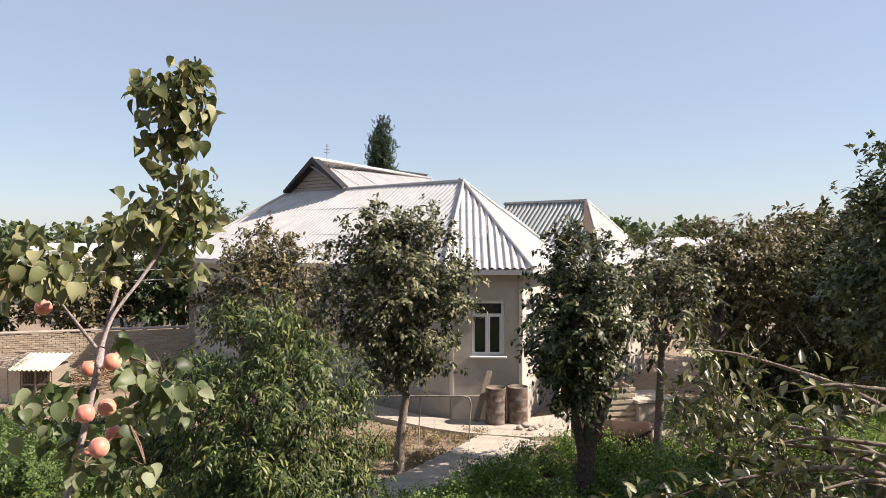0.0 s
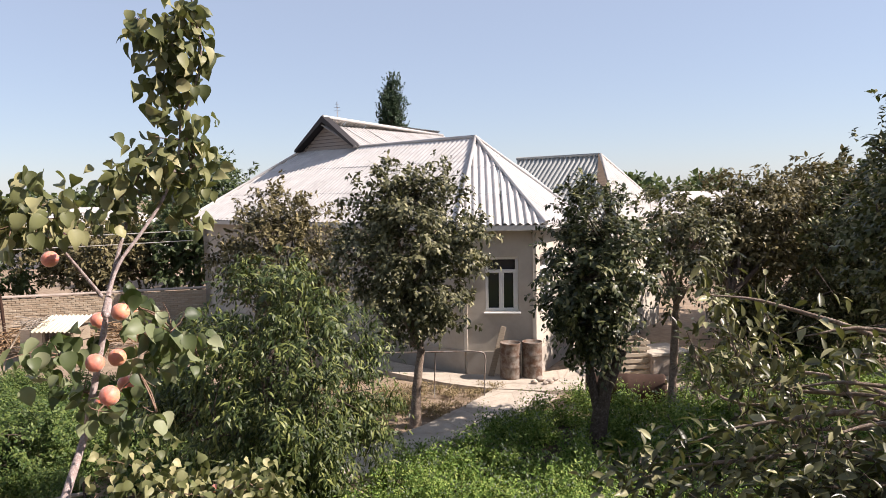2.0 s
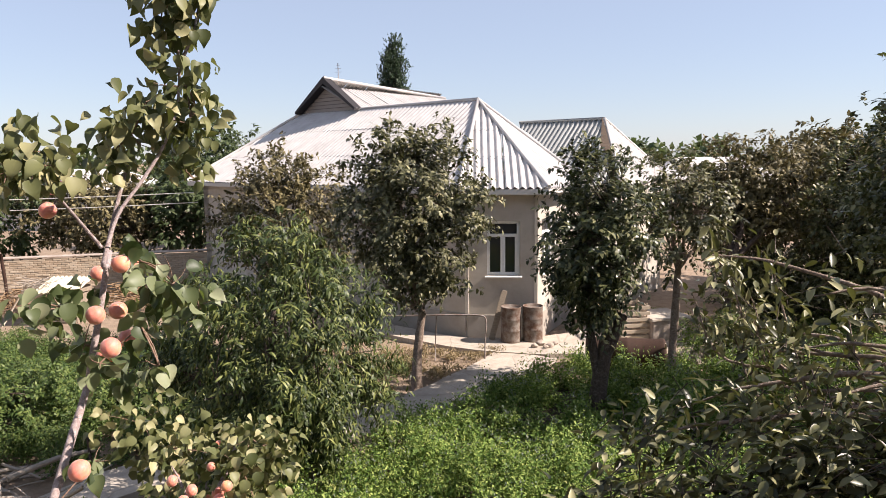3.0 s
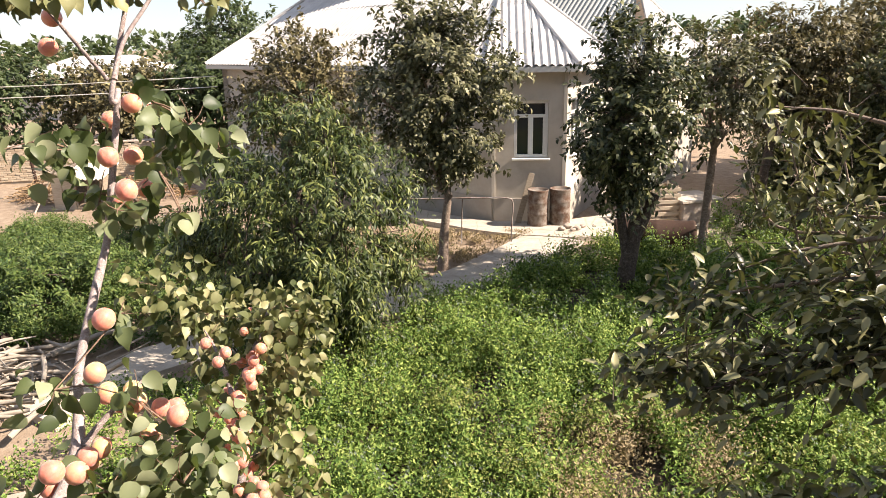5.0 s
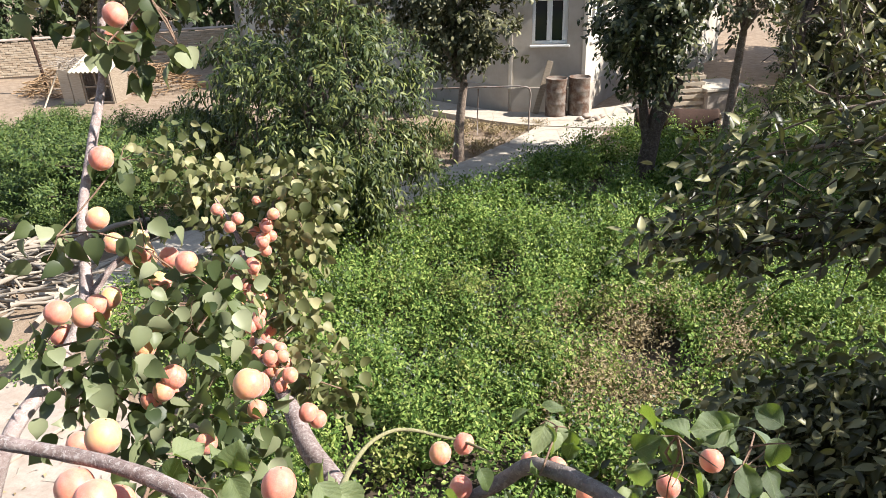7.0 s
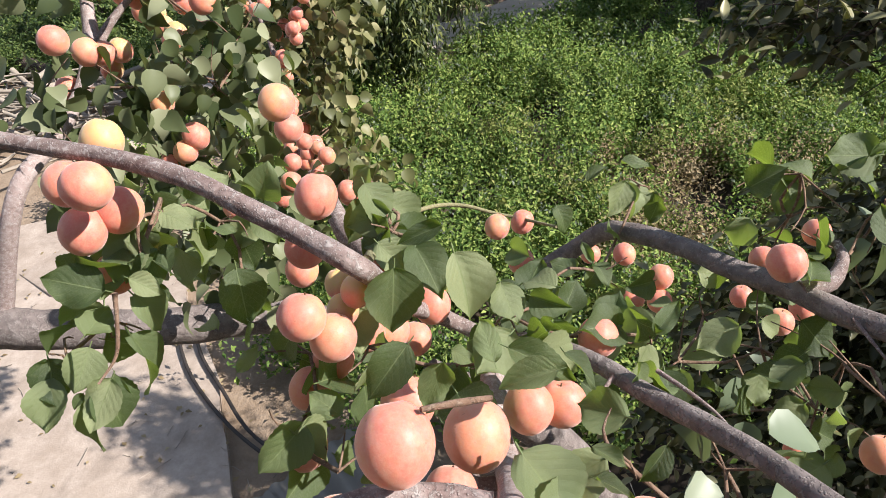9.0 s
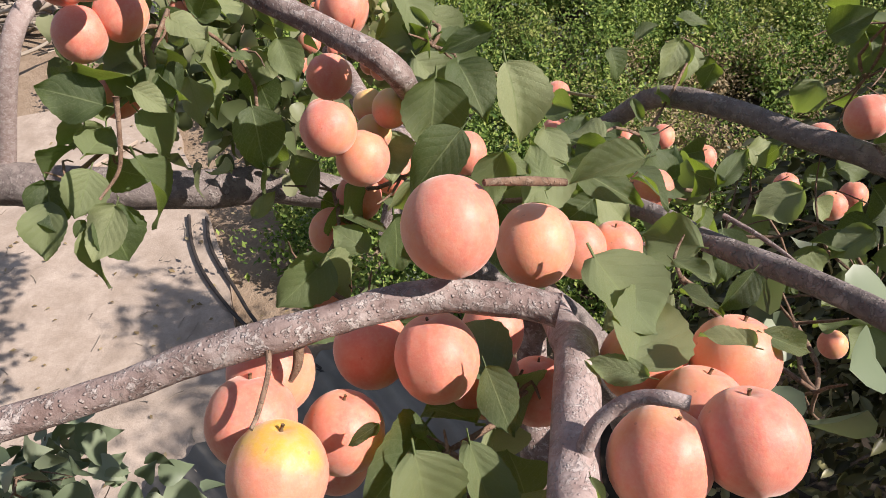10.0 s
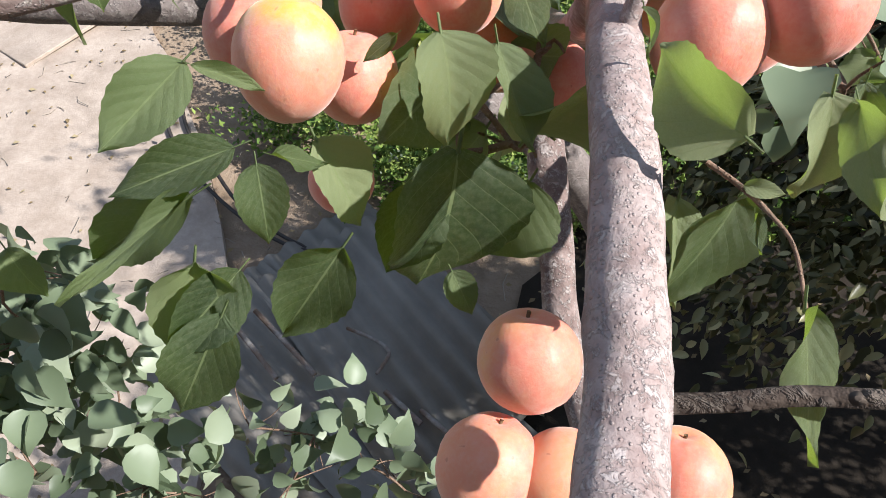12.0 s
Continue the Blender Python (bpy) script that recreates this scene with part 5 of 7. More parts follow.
herb_field("herbs", "yellowing weeds at the foot of the orchard tree", lambda x, y: not side_of_path(x, y) and path_gap(x, y) > 0.8 and x < -0.2, (-3.5, 11.5, 0.5, 15.0), 16, 0.36, 26, 0.05, M_PEACH, None, 8)
herb_field("herbs", "green weeds behind the tank and boards", lambda x, y: path_gap(x, y) > 1.2 and x > 5.2, (5.2, 13.5, 12, 19), 30, 0.5, 30, 0.06, M_HERB, None, 9)
herb_field("herbs", "weeds at the edge of the yard slab", lambda x, y: noise.noise((x, y, 9)) > -0.1 and path_gap(x, y) > 0.9, (-7.5, 5.6, -4.6, 7.0), 40, 0.32, 30, 0.04, M_HERB, None, 10)

# ---- clutter on the ground ----


def brush_pile():
    paths = []
    g = np.random.default_rng(21)
    for k in range(300):
        c = np.array([-6.9 + g.normal(0, 0.85), 8.1 + g.normal(0, 0.6), 0.05 + abs(g.normal(0, 0.17))])
        a = g.normal(0.2, 0.6)
        ln = 0.14 + g.random() ** 2 * 0.55
        d = np.array([math.cos(a), math.sin(a), g.normal(0, 0.16)]) * ln
        r = 0.012 + 0.035 * g.random() ** 2
        paths.append([(*(c - d), r), (*(c + g.normal(0, 0.03, 3)), r * 0.9), (*(c + d), r * 0.7)])
    ob = linked("brush_pile", many_tubes("brush_pile", paths, 5, 2), M_STICK)
    tagged(ob, "heap of dry grey pruned sticks on the ground", "sticks", kind="stuff")
    log = thing("log", (-8.3, 9.9, 0.12), "dark fallen log beside the brush heap", "log")
    branch("log", [(-1.0, 0.5, 0.02, 0.13), (-0.2, 0.1, 0.05, 0.12), (0.6, -0.2, 0.10, 0.10), (1.3, -0.5, 0.14, 0.07)], M_TRUNK, log, sides=10)


brush_pile()


def clutter():
    stake = thing("garden_stake", (-5.09, 9.43, 0), "thin dark wooden stake standing in the weeds", "stake")
    branch("stake", [(0, 0, -0.1, 0.022), (0.01, 0, 0.25, 0.021), (-0.01, 0, 0.62, 0.018)], M_TRUNK, stake, sides=7)
    b = thing("flat_board", (-4.15, 5.25, 0.03), "pale flat board lying on the ground", "board")
    b.rotation_euler = (radians(3), radians(-2), radians(-28))
    boxed("board", (-0.30, -0.40, 0, 0.30, 0.40, 0.035), M_SLAB, b, 0.006)
    for k, off in enumerate((0.0, 0.16)):
        pts = [(-2.75 + off, 4.55, 0.05, 0.014), (-2.55 + off, 4.2, 0.05, 0.014), (-2.25 + off * 1.2, 3.85, 0.05, 0.014), (-1.75 + off * 0.7, 3.45, 0.05, 0.014), (-1.2 + off, 3.2, 0.04, 0.014), (-0.6, 3.25 + off, 0.04, 0.014)]
        tagged(branch("garden_hose", pts, M_HOSE, None, sides=8, steps=5, rough=0), "black garden hose trailing over the slab", "hose", "garden hoses")
    d = Vector((0.77, -0.63, 0)).normalized()
    rot = math.atan2(d.y, d.x)
    for k, (x, y, z, turn, tilt) in enumerate(((-0.55, 2.75, 0.06, 0, 2), (-0.95, 2.15, 0.05, 6, 1), (-0.42, 2.60, 0.12, -5, 3), (0.15, 1.75, 0.05, 3, 1))):
        s = thing("corrugated_sheet", (x, y, z), "old grey corrugated roofing sheet lying on the ground", "roofing sheet", "sheets on the ground")
        s.rotation_euler = (radians(tilt), radians(1), rot + radians(turn))
        n = 57
        yv = np.linspace(-0.5, 0.5, n)
        wave = 0.025 * np.sin(yv * 2 * np.pi / 0.15)
        rows = [np.stack([np.full(n, xx), yv, wave + dz], 1) for dz in (0.0, -0.008) for xx in (-0.85, 0.85)]
        v = np.vstack(rows)
        q = np.arange(n - 1)
        f = np.vstack([np.stack([q, q + n, q + n + 1, q + 1], 1), np.stack([q + 2 * n, q + 2 * n + 1, q + 3 * n + 1, q + 3 * n], 1), np.stack([q + n, q + 3 * n, q + 3 * n + 1, q + n + 1], 1), np.stack([q, q + 1, q + 2 * n + 1, q + 2 * n], 1)])
        linked("sheet", np_mesh("sheet", v, f, True), M_SHEET, s)
    hook = thing("bent_pipe", (-0.52, 2.48, 0.14), "short bent metal pipe lying on the sheets", "pipe", "scrap pipes")
    branch("pipe", [(-0.18, 0.10, 0.02, 0.011), (-0.02, 0.05, 0.03, 0.011), (0.08, 0.0, 0.03, 0.011), (0.10, -0.05, 0.02, 0.011), (0.06, -0.17, 0.02, 0.011)], M_PIPE, hook, sides=8)
    for k, (x, y, a, ln) in enumerate(((-1.22, 2.38, -0.7, 0.26), (-1.05, 2.45, -0.65, 0.3), (-0.28, 2.15, -0.6, 0.14), (-0.08, 2.08, -0.6, 0.12), (-1.0, 2.72, 0.3, 0.12))):
        p = thing("scrap_pipe", (x, y, 0.13), "short length of grey scrap pipe on the sheets", "pipe", "scrap pipes")
        c, s_ = math.cos(a) * ln, math.sin(a) * ln
        branch("pipe", [(-c, -s_, 0.0, 0.016), (0, 0, 0.01, 0.016), (c, s_, 0.0, 0.016)], M_PIPE, p, sides=8, steps=1, rough=0.0)
    g = np.random.default_rng(33)
    paths = []
    for k in range(230):
        c = np.array([g.uniform(-4.5, 1.2), g.uniform(1.2, 5.5), 0.035])
        a, ln = g.random() * 6.3, 0.02 + 0.10 * g.random() ** 2
        e = np.array([math.cos(a), math.sin(a), 0]) * ln
        paths.append([(*(c - e), 0.003), (*(c + g.normal(0, 0.02, 3) * (1, 1, 0.3)), 0.003), (*(c + e), 0.002)])
    tagged(linked("twig_litter", many_tubes("twig_litter", paths, 4, 1), M_STICK), "small dry twigs scattered on the soil", "twig_mass", kind="stuff")
    n = 700
    base = np.stack([g.uniform(-4.8, 3.0, n), g.uniform(0.8, 6.0, n), np.full(n, 0.04)], 1)
    mesh = leaves("leaf_litter", base, g.normal(0, 1, (n, 3)) * (1, 1, 0.12), 0.03 + 0.03 * g.random(n), 0.6, LEAF2, 3.0)
    tagged(linked("leaf_litter", mesh, M_HERBDRY), "dry fallen leaves scattered on the soil", "leaves", kind="stuff")


clutter()

# ---- the apricot tree round the viewer ----
APR = np.array((0.66, 1.62, 0.0))
apricot_tree = thing("apricot_tree", APR, "apricot tree laden with ripe orange fruit and broad leaves", "tree")
branch("trunk", [(0.0, 0, -0.15, 0.11), (0.0, 0.0, 0.8, 0.085), (-0.03, 0.05, 1.6, 0.075), (-0.12, 0.10, 2.1, 0.062), (-0.35, 0.12, 2.5, 0.05), (-0.62, 0.08, 2.72, 0.042)], M_BARKOLD, apricot_tree, sides=12)


def bough(name, pts, bark=None, sides=10, steps=5, label="", knots=0.25):
    rel = [(x - APR[0], y - APR[1], z - APR[2], r) for x, y, z, r in pts]
    branch(name, rel, bark or M_BARK, apricot_tree, label, sides, steps, 0.04, knots * (0.3 if sides > 12 else 1.0))


bough("limb", [
    (-0.397, 1.298, 3.517, 0.0099),
    (-0.278, 1.289, 3.506, 0.0103),
    (-0.196, 1.272, 3.506, 0.0108),
    (-0.092, 1.236, 3.505, 0.0108),
    (-0.019, 1.206, 3.493, 0.0108),
    (0.053, 1.179, 3.477, 0.0112),
    (0.104, 1.161, 3.461, 0.0114),
    (0.110, 1.225, 3.385, 0.0110),
    (0.112, 1.320, 3.270, 0.0112),
    (0.160, 1.390, 3.180, 0.0114),
    (0.215, 1.372, 3.165, 0.0112),
], sides=18, steps=9)
bough("branch", [
    (-0.027, 0.800, 3.440, 0.0085),
    (0.031, 0.836, 3.441, 0.0090),
    (0.070, 0.856, 3.450, 0.0092),
    (0.109, 0.872, 3.457, 0.0095),
    (0.134, 0.887, 3.456, 0.0090),
    (0.162, 0.905, 3.455, 0.0098),
    (0.191, 0.918, 3.454, 0.0102),
    (0.230, 0.925, 3.450, 0.0098),
    (0.260, 0.923, 3.448, 0.0095),
], sides=18, steps=9)
bough("branch", [
    (0.275, 0.596, 3.429, 0.0155),
    (0.281, 0.641, 3.402, 0.0150),
    (0.284, 0.677, 3.400, 0.0149),
    (0.282, 0.717, 3.409, 0.0144),
    (0.280, 0.767, 3.417, 0.0140),
    (0.276, 0.829, 3.420, 0.0136),
    (0.274, 0.927, 3.406, 0.0135),
    (0.272, 0.990, 3.345, 0.0140),
    (0.264, 1.070, 3.275, 0.0145),
    (0.245, 1.160, 3.225, 0.0150),
    (0.225, 1.290, 3.180, 0.0160),
], M_BARKPALE, sides=18, steps=9)
bough("limb", [
    (0.210, 1.361, 3.171, 0.0107),
    (0.243, 1.342, 3.192, 0.0111),
    (0.282, 1.317, 3.222, 0.0115),
    (0.351, 1.259, 3.252, 0.0115),
    (0.408, 1.188, 3.277, 0.0111),
    (0.471, 1.098, 3.324, 0.0107),
    (0.515, 1.019, 3.360, 0.0104),
    (0.547, 0.959, 3.388, 0.0100),
    (0.581, 0.894, 3.422, 0.0096),
], M_BARKOLD, sides=18, steps=9)
bough("limb", [
    (0.261, 1.766, 2.976, 0.0152),
    (0.337, 1.764, 3.040, 0.0168),
    (0.386, 1.743, 3.101, 0.0172),
    (0.431, 1.701, 3.137, 0.0172),
    (0.508, 1.631, 3.162, 0.0168),
    (0.580, 1.548, 3.180, 0.0168),
    (0.643, 1.485, 3.198, 0.0168),
    (0.695, 1.417, 3.213, 0.0168),
    (0.747, 1.350, 3.238, 0.0168),
    (0.802, 1.277, 3.270, 0.0168),
    (0.858, 1.202, 3.298, 0.0160),
], M_BARKOLD, sides=18, steps=9)
bough("spur", [
    (0.650, 1.466, 3.211, 0.0130),
    (0.690, 1.480, 3.218, 0.0110),
    (0.710, 1.511, 3.236, 0.0090),
    (0.708, 1.543, 3.243, 0.0060),
])
bough("limb", [
    (-1.164, 1.525, 2.893, 0.0450),
    (-0.834, 1.558, 2.921, 0.0430),
    (-0.717, 1.574, 2.912, 0.0420),
    (-0.485, 1.650, 2.875, 0.0400),
    (-0.316, 1.731, 2.843, 0.0390),
    (-0.152, 1.778, 2.779, 0.0400),
], M_BARKOLD, sides=18, steps=9)
bough("stem", [
    (-0.844, 1.576, 2.914, 0.0185),
    (-0.728, 1.636, 3.194, 0.0176),
    (-0.712, 1.763, 3.248, 0.0176),
    (-0.697, 1.873, 3.299, 0.0168),
    (-0.688, 1.953, 3.369, 0.0160),
    (-0.716, 2.029, 3.447, 0.0126),
    (-0.743, 2.104, 3.539, 0.0118),
    (-0.743, 2.203, 3.672, 0.0113),
    (-0.739, 2.318, 3.823, 0.0105),
    (-0.708, 2.308, 3.921, 0.0101),
    (-0.691, 2.345, 4.070, 0.0092),
    (-0.668, 2.373, 4.232, 0.0084),
    (-0.589, 2.220, 4.222, 0.0071),
    (-0.574, 2.176, 4.239, 0.0063),
    (-0.554, 2.228, 4.361, 0.0052),
    (-0.505, 2.284, 4.456, 0.0048),
    (-0.457, 2.332, 4.556, 0.0045),
    (-0.424, 2.368, 4.677, 0.0042),
    (-0.418, 2.382, 4.818, 0.0039),
    (-0.418, 2.360, 4.972, 0.0042),
    (-0.427, 2.333, 5.087, 0.0025),
], M_BARKPALE)
bough("shoot", [
    (-0.408, 2.387, 4.810, 0.0050),
    (-0.373, 2.391, 4.889, 0.0045),
    (-0.347, 2.385, 4.993, 0.0040),
    (-0.355, 2.349, 5.141, 0.0025),
])
bough("shoot", [
    (-0.566, 2.187, 4.277, 0.0070),
    (-0.573, 2.266, 4.390, 0.0060),
    (-0.573, 2.318, 4.470, 0.0050),
    (-0.571, 2.368, 4.555, 0.0030),
])
bough("shoot", [
    (-0.579, 2.180, 4.278, 0.0050),
    (-0.613, 2.128, 4.365, 0.0040),
    (-0.636, 2.075, 4.440, 0.0035),
    (-0.665, 2.039, 4.517, 0.0030),
])
bough("shoot", [
    (-0.688, 1.950, 3.363, 0.0120),
    (-0.656, 2.002, 3.415, 0.0090),
    (-0.614, 2.054, 3.460, 0.0060),
    (-0.578, 2.118, 3.495, 0.0040),
])
bough("limb", [
    (-0.091, 1.722, 2.731, 0.0300),
    (-0.088, 1.874, 2.850, 0.0300),
    (-0.246, 2.120, 2.794, 0.0280),
    (-0.410, 2.390, 2.790, 0.0260),
    (-0.541, 2.579, 2.768, 0.0230),
    (-0.646, 2.817, 2.814, 0.0210),
    (-0.756, 3.056, 2.888, 0.0180),
    (-0.746, 3.220, 2.971, 0.0140),
    (-0.733, 3.450, 3.095, 0.0100),
    (-0.710, 3.551, 3.197, 0.0050),
], M_BARK)
bough("shoot", [
    (-0.756, 3.056, 2.888, 0.0120),
    (-0.809, 3.138, 2.981, 0.0100),
    (-0.881, 3.208, 3.082, 0.0060),
    (-0.922, 3.218, 3.156, 0.0030),
])
bough("twig", [
    (0.106, 1.200, 3.435, 0.0058),
    (0.070, 1.380, 3.330, 0.0056),
    (0.037, 1.600, 3.206, 0.0054),
    (0.028, 1.800, 3.098, 0.0050),
    (0.059, 1.918, 3.037, 0.0046),
    (0.113, 1.940, 3.021, 0.0042),
    (0.163, 1.945, 3.004, 0.0040),
    (0.234, 1.930, 3.000, 0.0036),
    (0.308, 1.850, 3.038, 0.0030),
], M_SHOOT)
bough("spur", [
    (0.278, 0.843, 3.419, 0.0046),
    (0.280, 0.849, 3.436, 0.0042),
    (0.286, 0.856, 3.450, 0.0040),
    (0.299, 0.860, 3.462, 0.0040),
    (0.311, 0.857, 3.470, 0.0038),
    (0.322, 0.855, 3.471, 0.0038),
], M_BARKPALE)
bough("spur", [
    (0.107, 0.871, 3.457, 0.0019),
    (0.115, 0.852, 3.455, 0.0015),
    (0.117, 0.830, 3.450, 0.0014),
    (0.117, 0.820, 3.450, 0.0011),
], M_TWIG)
bough("spur", [
    (0.121, 0.879, 3.447, 0.0030),
    (0.120, 0.871, 3.434, 0.0025),
    (0.116, 0.867, 3.425, 0.0015),
], M_TWIG)
# dark trunk bark stands in for the shade on this twig
bough("twig", [
    (0.298, 0.676, 3.400, 0.0036),
    (0.318, 0.678, 3.404, 0.0035),
    (0.338, 0.681, 3.408, 0.0034),
    (0.370, 0.682, 3.413, 0.0032),
], M_TRUNK)
bough("twig", [
    (0.311, 0.771, 3.422, 0.0012),
    (0.322, 0.760, 3.422, 0.0011),
    (0.331, 0.748, 3.422, 0.0009),
    (0.339, 0.734, 3.420, 0.0007),
    (0.343, 0.713, 3.412, 0.0007),
], M_TWIG)
bough("twig", [
    (0.256, 0.971, 3.502, 0.0022),
    (0.232, 0.952, 3.515, 0.0025),
    (0.214, 0.940, 3.521, 0.0020),
], M_TWIG)
bough("branch", [
    (0.240, 1.078, 3.266, 0.0140),
    (0.254, 1.022, 3.196, 0.0150),
    (0.276, 0.950, 3.129, 0.0155),
    (0.292, 0.889, 3.088, 0.0160),
    (0.327, 0.799, 3.067, 0.0170),
])
bough("twig", [
    (-0.146, 1.136, 3.426, 0.0028),
    (-0.147, 1.124, 3.397, 0.0022),
    (-0.149, 1.106, 3.366, 0.0018),
    (-0.159, 1.079, 3.351, 0.0012),
], M_TWIG)
bough("dead_twig", [
    (0.370, 1.213, 3.276, 0.0030),
    (0.354, 1.192, 3.269, 0.0020),
    (0.328, 1.187, 3.262, 0.0015),
    (0.313, 1.181, 3.257, 0.0010),
])
bough("dead_twig", [
    (0.414, 1.203, 3.301, 0.0028),
    (0.440, 1.173, 3.306, 0.0020),
    (0.466, 1.147, 3.304, 0.0016),
    (0.484, 1.119, 3.301, 0.0010),
])
bough("dead_twig", [
    (0.693, 1.397, 3.224, 0.0030),
    (0.709, 1.353, 3.217, 0.0020),
    (0.722, 1.322, 3.209, 0.0014),
])



def leaf_mesh(curl, fold, wav, seed):
    """A broad pointed leaf of unit length along y, about unit width along x."""
    rows, cols = 19, 9
    g = np.random.default_rng(seed)
    t = np.linspace(0, 1, rows)
    half = np.interp(t, [0, 0.03, 0.08, 0.16, 0.27, 0.4, 0.53, 0.65, 0.77, 0.87, 0.94, 1], [0.03, 0.16, 0.29, 0.40, 0.475, 0.5, 0.475, 0.41, 0.30, 0.17, 0.07, 0.004])
    s = np.linspace(-1, 1, cols)
    x = s[None] * half[:, None]
    notch = 0.02 * np.abs(s)[None] * np.exp(-((t[:, None] / 0.12) ** 2))
    y = np.repeat(t[:, None], cols, 1) - notch
    x[:, 0] *= 1 + 0.025 * (-1) ** np.arange(rows)
    x[:, -1] *= 1 + 0.025 * (-1) ** np.arange(rows)
    z = fold * np.abs(x) - curl * t[:, None] ** 2 + wav * np.sin(t[:, None] * 9 + g.random() * 6) * (s[None] ** 2) * np.sign(s)[None] * 0.5 + wav * np.sin(t[:, None] * 6 + g.random() * 6) * s[None] ** 2
    v = np.stack([x, y, z], -1).reshape(-1, 3)
    i, j = np.meshgrid(np.arange(rows - 1), np.arange(cols - 1), indexing="ij")
    k = i * cols + j
    f = np.stack([k, k + 1, k + cols + 1, k + cols], -1).reshape(-1, 4)
    uv = np.stack([np.repeat((s[None] * 0.5 + 0.5), rows, 0), np.repeat(t[:, None], cols, 1)], -1).reshape(-1, 2)
    # stalk
    a = len(v)
    st = np.array([[-0.018, 0.02, 0], [0.018, 0.02, 0], [0.015, -0.16, 0.04], [-0.015, -0.16, 0.04], [0, 0.02, -0.03], [0, -0.16, 0.01]])
    v = np.vstack([v, st])
    uv = np.vstack([uv, np.full((6, 2), 0.5)])
    f = np.vstack([f, [[a, a + 3, a + 2, a + 1], [a, a + 4, a + 5, a + 3], [a + 1, a + 2, a + 5, a + 4]]])
    mesh = np_mesh("leaf", v, f, True, uv)
    mesh.materials.append(M_BIGLEAF)
    return mesh


LEAF_MESHES = [leaf_mesh(0.14, 0.28, 0.06, 1), leaf_mesh(0.28, 0.40, 0.09, 2), leaf_mesh(0.06, 0.18, 0.10, 3), leaf_mesh(0.34, 0.60, 0.07, 4), leaf_mesh(-0.12, 0.34, 0.09, 5), leaf_mesh(0.20, 0.15, 0.13, 6), leaf_mesh(0.42, 0.30, 0.08, 7)]


def place_leaf(base, tip, ratio, normal):
    base, tip = Vector(base), Vector(tip)
    y = tip - base
    ln = y.length
    y.normalize()
    x = y.cross(normal).normalized()
    z = x.cross(y)
    m = Matrix((x, y, z)).transposed().to_4x4()
    ob = new("leaf", LEAF_MESHES[int(rng.integers(0, len(LEAF_MESHES)))])
    ob.parent = apricot_tree
    ob.matrix_basis = Matrix.Translation(base - Vector(APR)) @ m @ Matrix.Diagonal((ln * ratio, ln, ln, 1))
    return ob


def facing(loose=0.2):
    return Vector((0.34 + rng.normal(0, loose), -0.42 + rng.normal(0, loose), 0.8 + rng.normal(0, loose * 0.7)))


AWAY = Vector((-0.58, -0.74, 0.27))   # blades lit from behind
for bx, by, bz, tx, ty, tz, wide in [
    (0.315, 0.755, 3.450, 0.275, 0.785, 3.458, 0.72),
    (0.345, 0.756, 3.467, 0.351, 0.723, 3.450, 0.5),
]:
    place_leaf((bx, by, bz), (tx, ty, tz), wide, AWAY)
for bx, by, bz, tx, ty, tz, wide in [
    (0.102, 0.771, 3.447, 0.077, 0.734, 3.429, 0.55),
    (0.120, 0.756, 3.417, 0.080, 0.723, 3.417, 0.42),
    (0.105, 0.772, 3.445, 0.129, 0.784, 3.426, 0.25),
    (0.101, 0.745, 3.397, 0.048, 0.718, 3.372, 0.5),
    (0.104, 0.738, 3.404, 0.068, 0.685, 3.393, 0.14),
    (0.122, 0.767, 3.397, 0.131, 0.742, 3.371, 0.65),
    (0.158, 0.759, 3.354, 0.129, 0.723, 3.316, 0.65),
    (0.195, 0.833, 3.428, 0.213, 0.804, 3.388, 0.85),
    (0.204, 0.829, 3.358, 0.205, 0.780, 3.278, 0.95),
    (0.098, 0.731, 3.367, 0.092, 0.703, 3.316, 0.7),
    (0.110, 0.717, 3.346, 0.089, 0.680, 3.303, 0.6),
    (0.220, 0.854, 3.410, 0.241, 0.822, 3.369, 0.5),
    (0.185, 0.827, 3.331, 0.172, 0.784, 3.299, 0.75),
    (0.209, 0.775, 3.324, 0.223, 0.758, 3.311, 0.7),
    (0.134, 0.810, 3.373, 0.160, 0.798, 3.325, 0.7),
    (0.167, 0.861, 3.405, 0.151, 0.849, 3.395, 0.4),
    (0.112, 0.739, 3.352, 0.091, 0.695, 3.338, 0.6),
]:
    place_leaf((bx, by, bz), (tx, ty, tz), wide, facing())
for bx, by, bz, tx, ty, tz, wide in [
    (0.327, 0.767, 3.410, 0.308, 0.732, 3.373, 0.58),
    (0.307, 0.775, 3.395, 0.312, 0.752, 3.351, 0.5),
    (0.342, 0.712, 3.413, 0.347, 0.666, 3.389, 0.36),
    (0.351, 0.788, 3.446, 0.364, 0.769, 3.400, 0.6),
    (0.323, 0.758, 3.424, 0.337, 0.754, 3.426, 0.5),
    (0.327, 0.748, 3.420, 0.331, 0.736, 3.411, 0.55),
    (0.280, 0.818, 3.458, 0.290, 0.808, 3.445, 0.25),
    (-0.038, 0.757, 3.318, -0.022, 0.740, 3.294, 0.8),
    (0.124, 0.779, 3.392, 0.143, 0.797, 3.371, 0.35),
    (0.223, 0.893, 3.427, 0.243, 0.867, 3.401, 0.6),
    (0.278, 0.964, 3.454, 0.316, 0.934, 3.421, 0.95),
]:
    place_leaf((bx, by, bz), (tx, ty, tz), wide, facing())
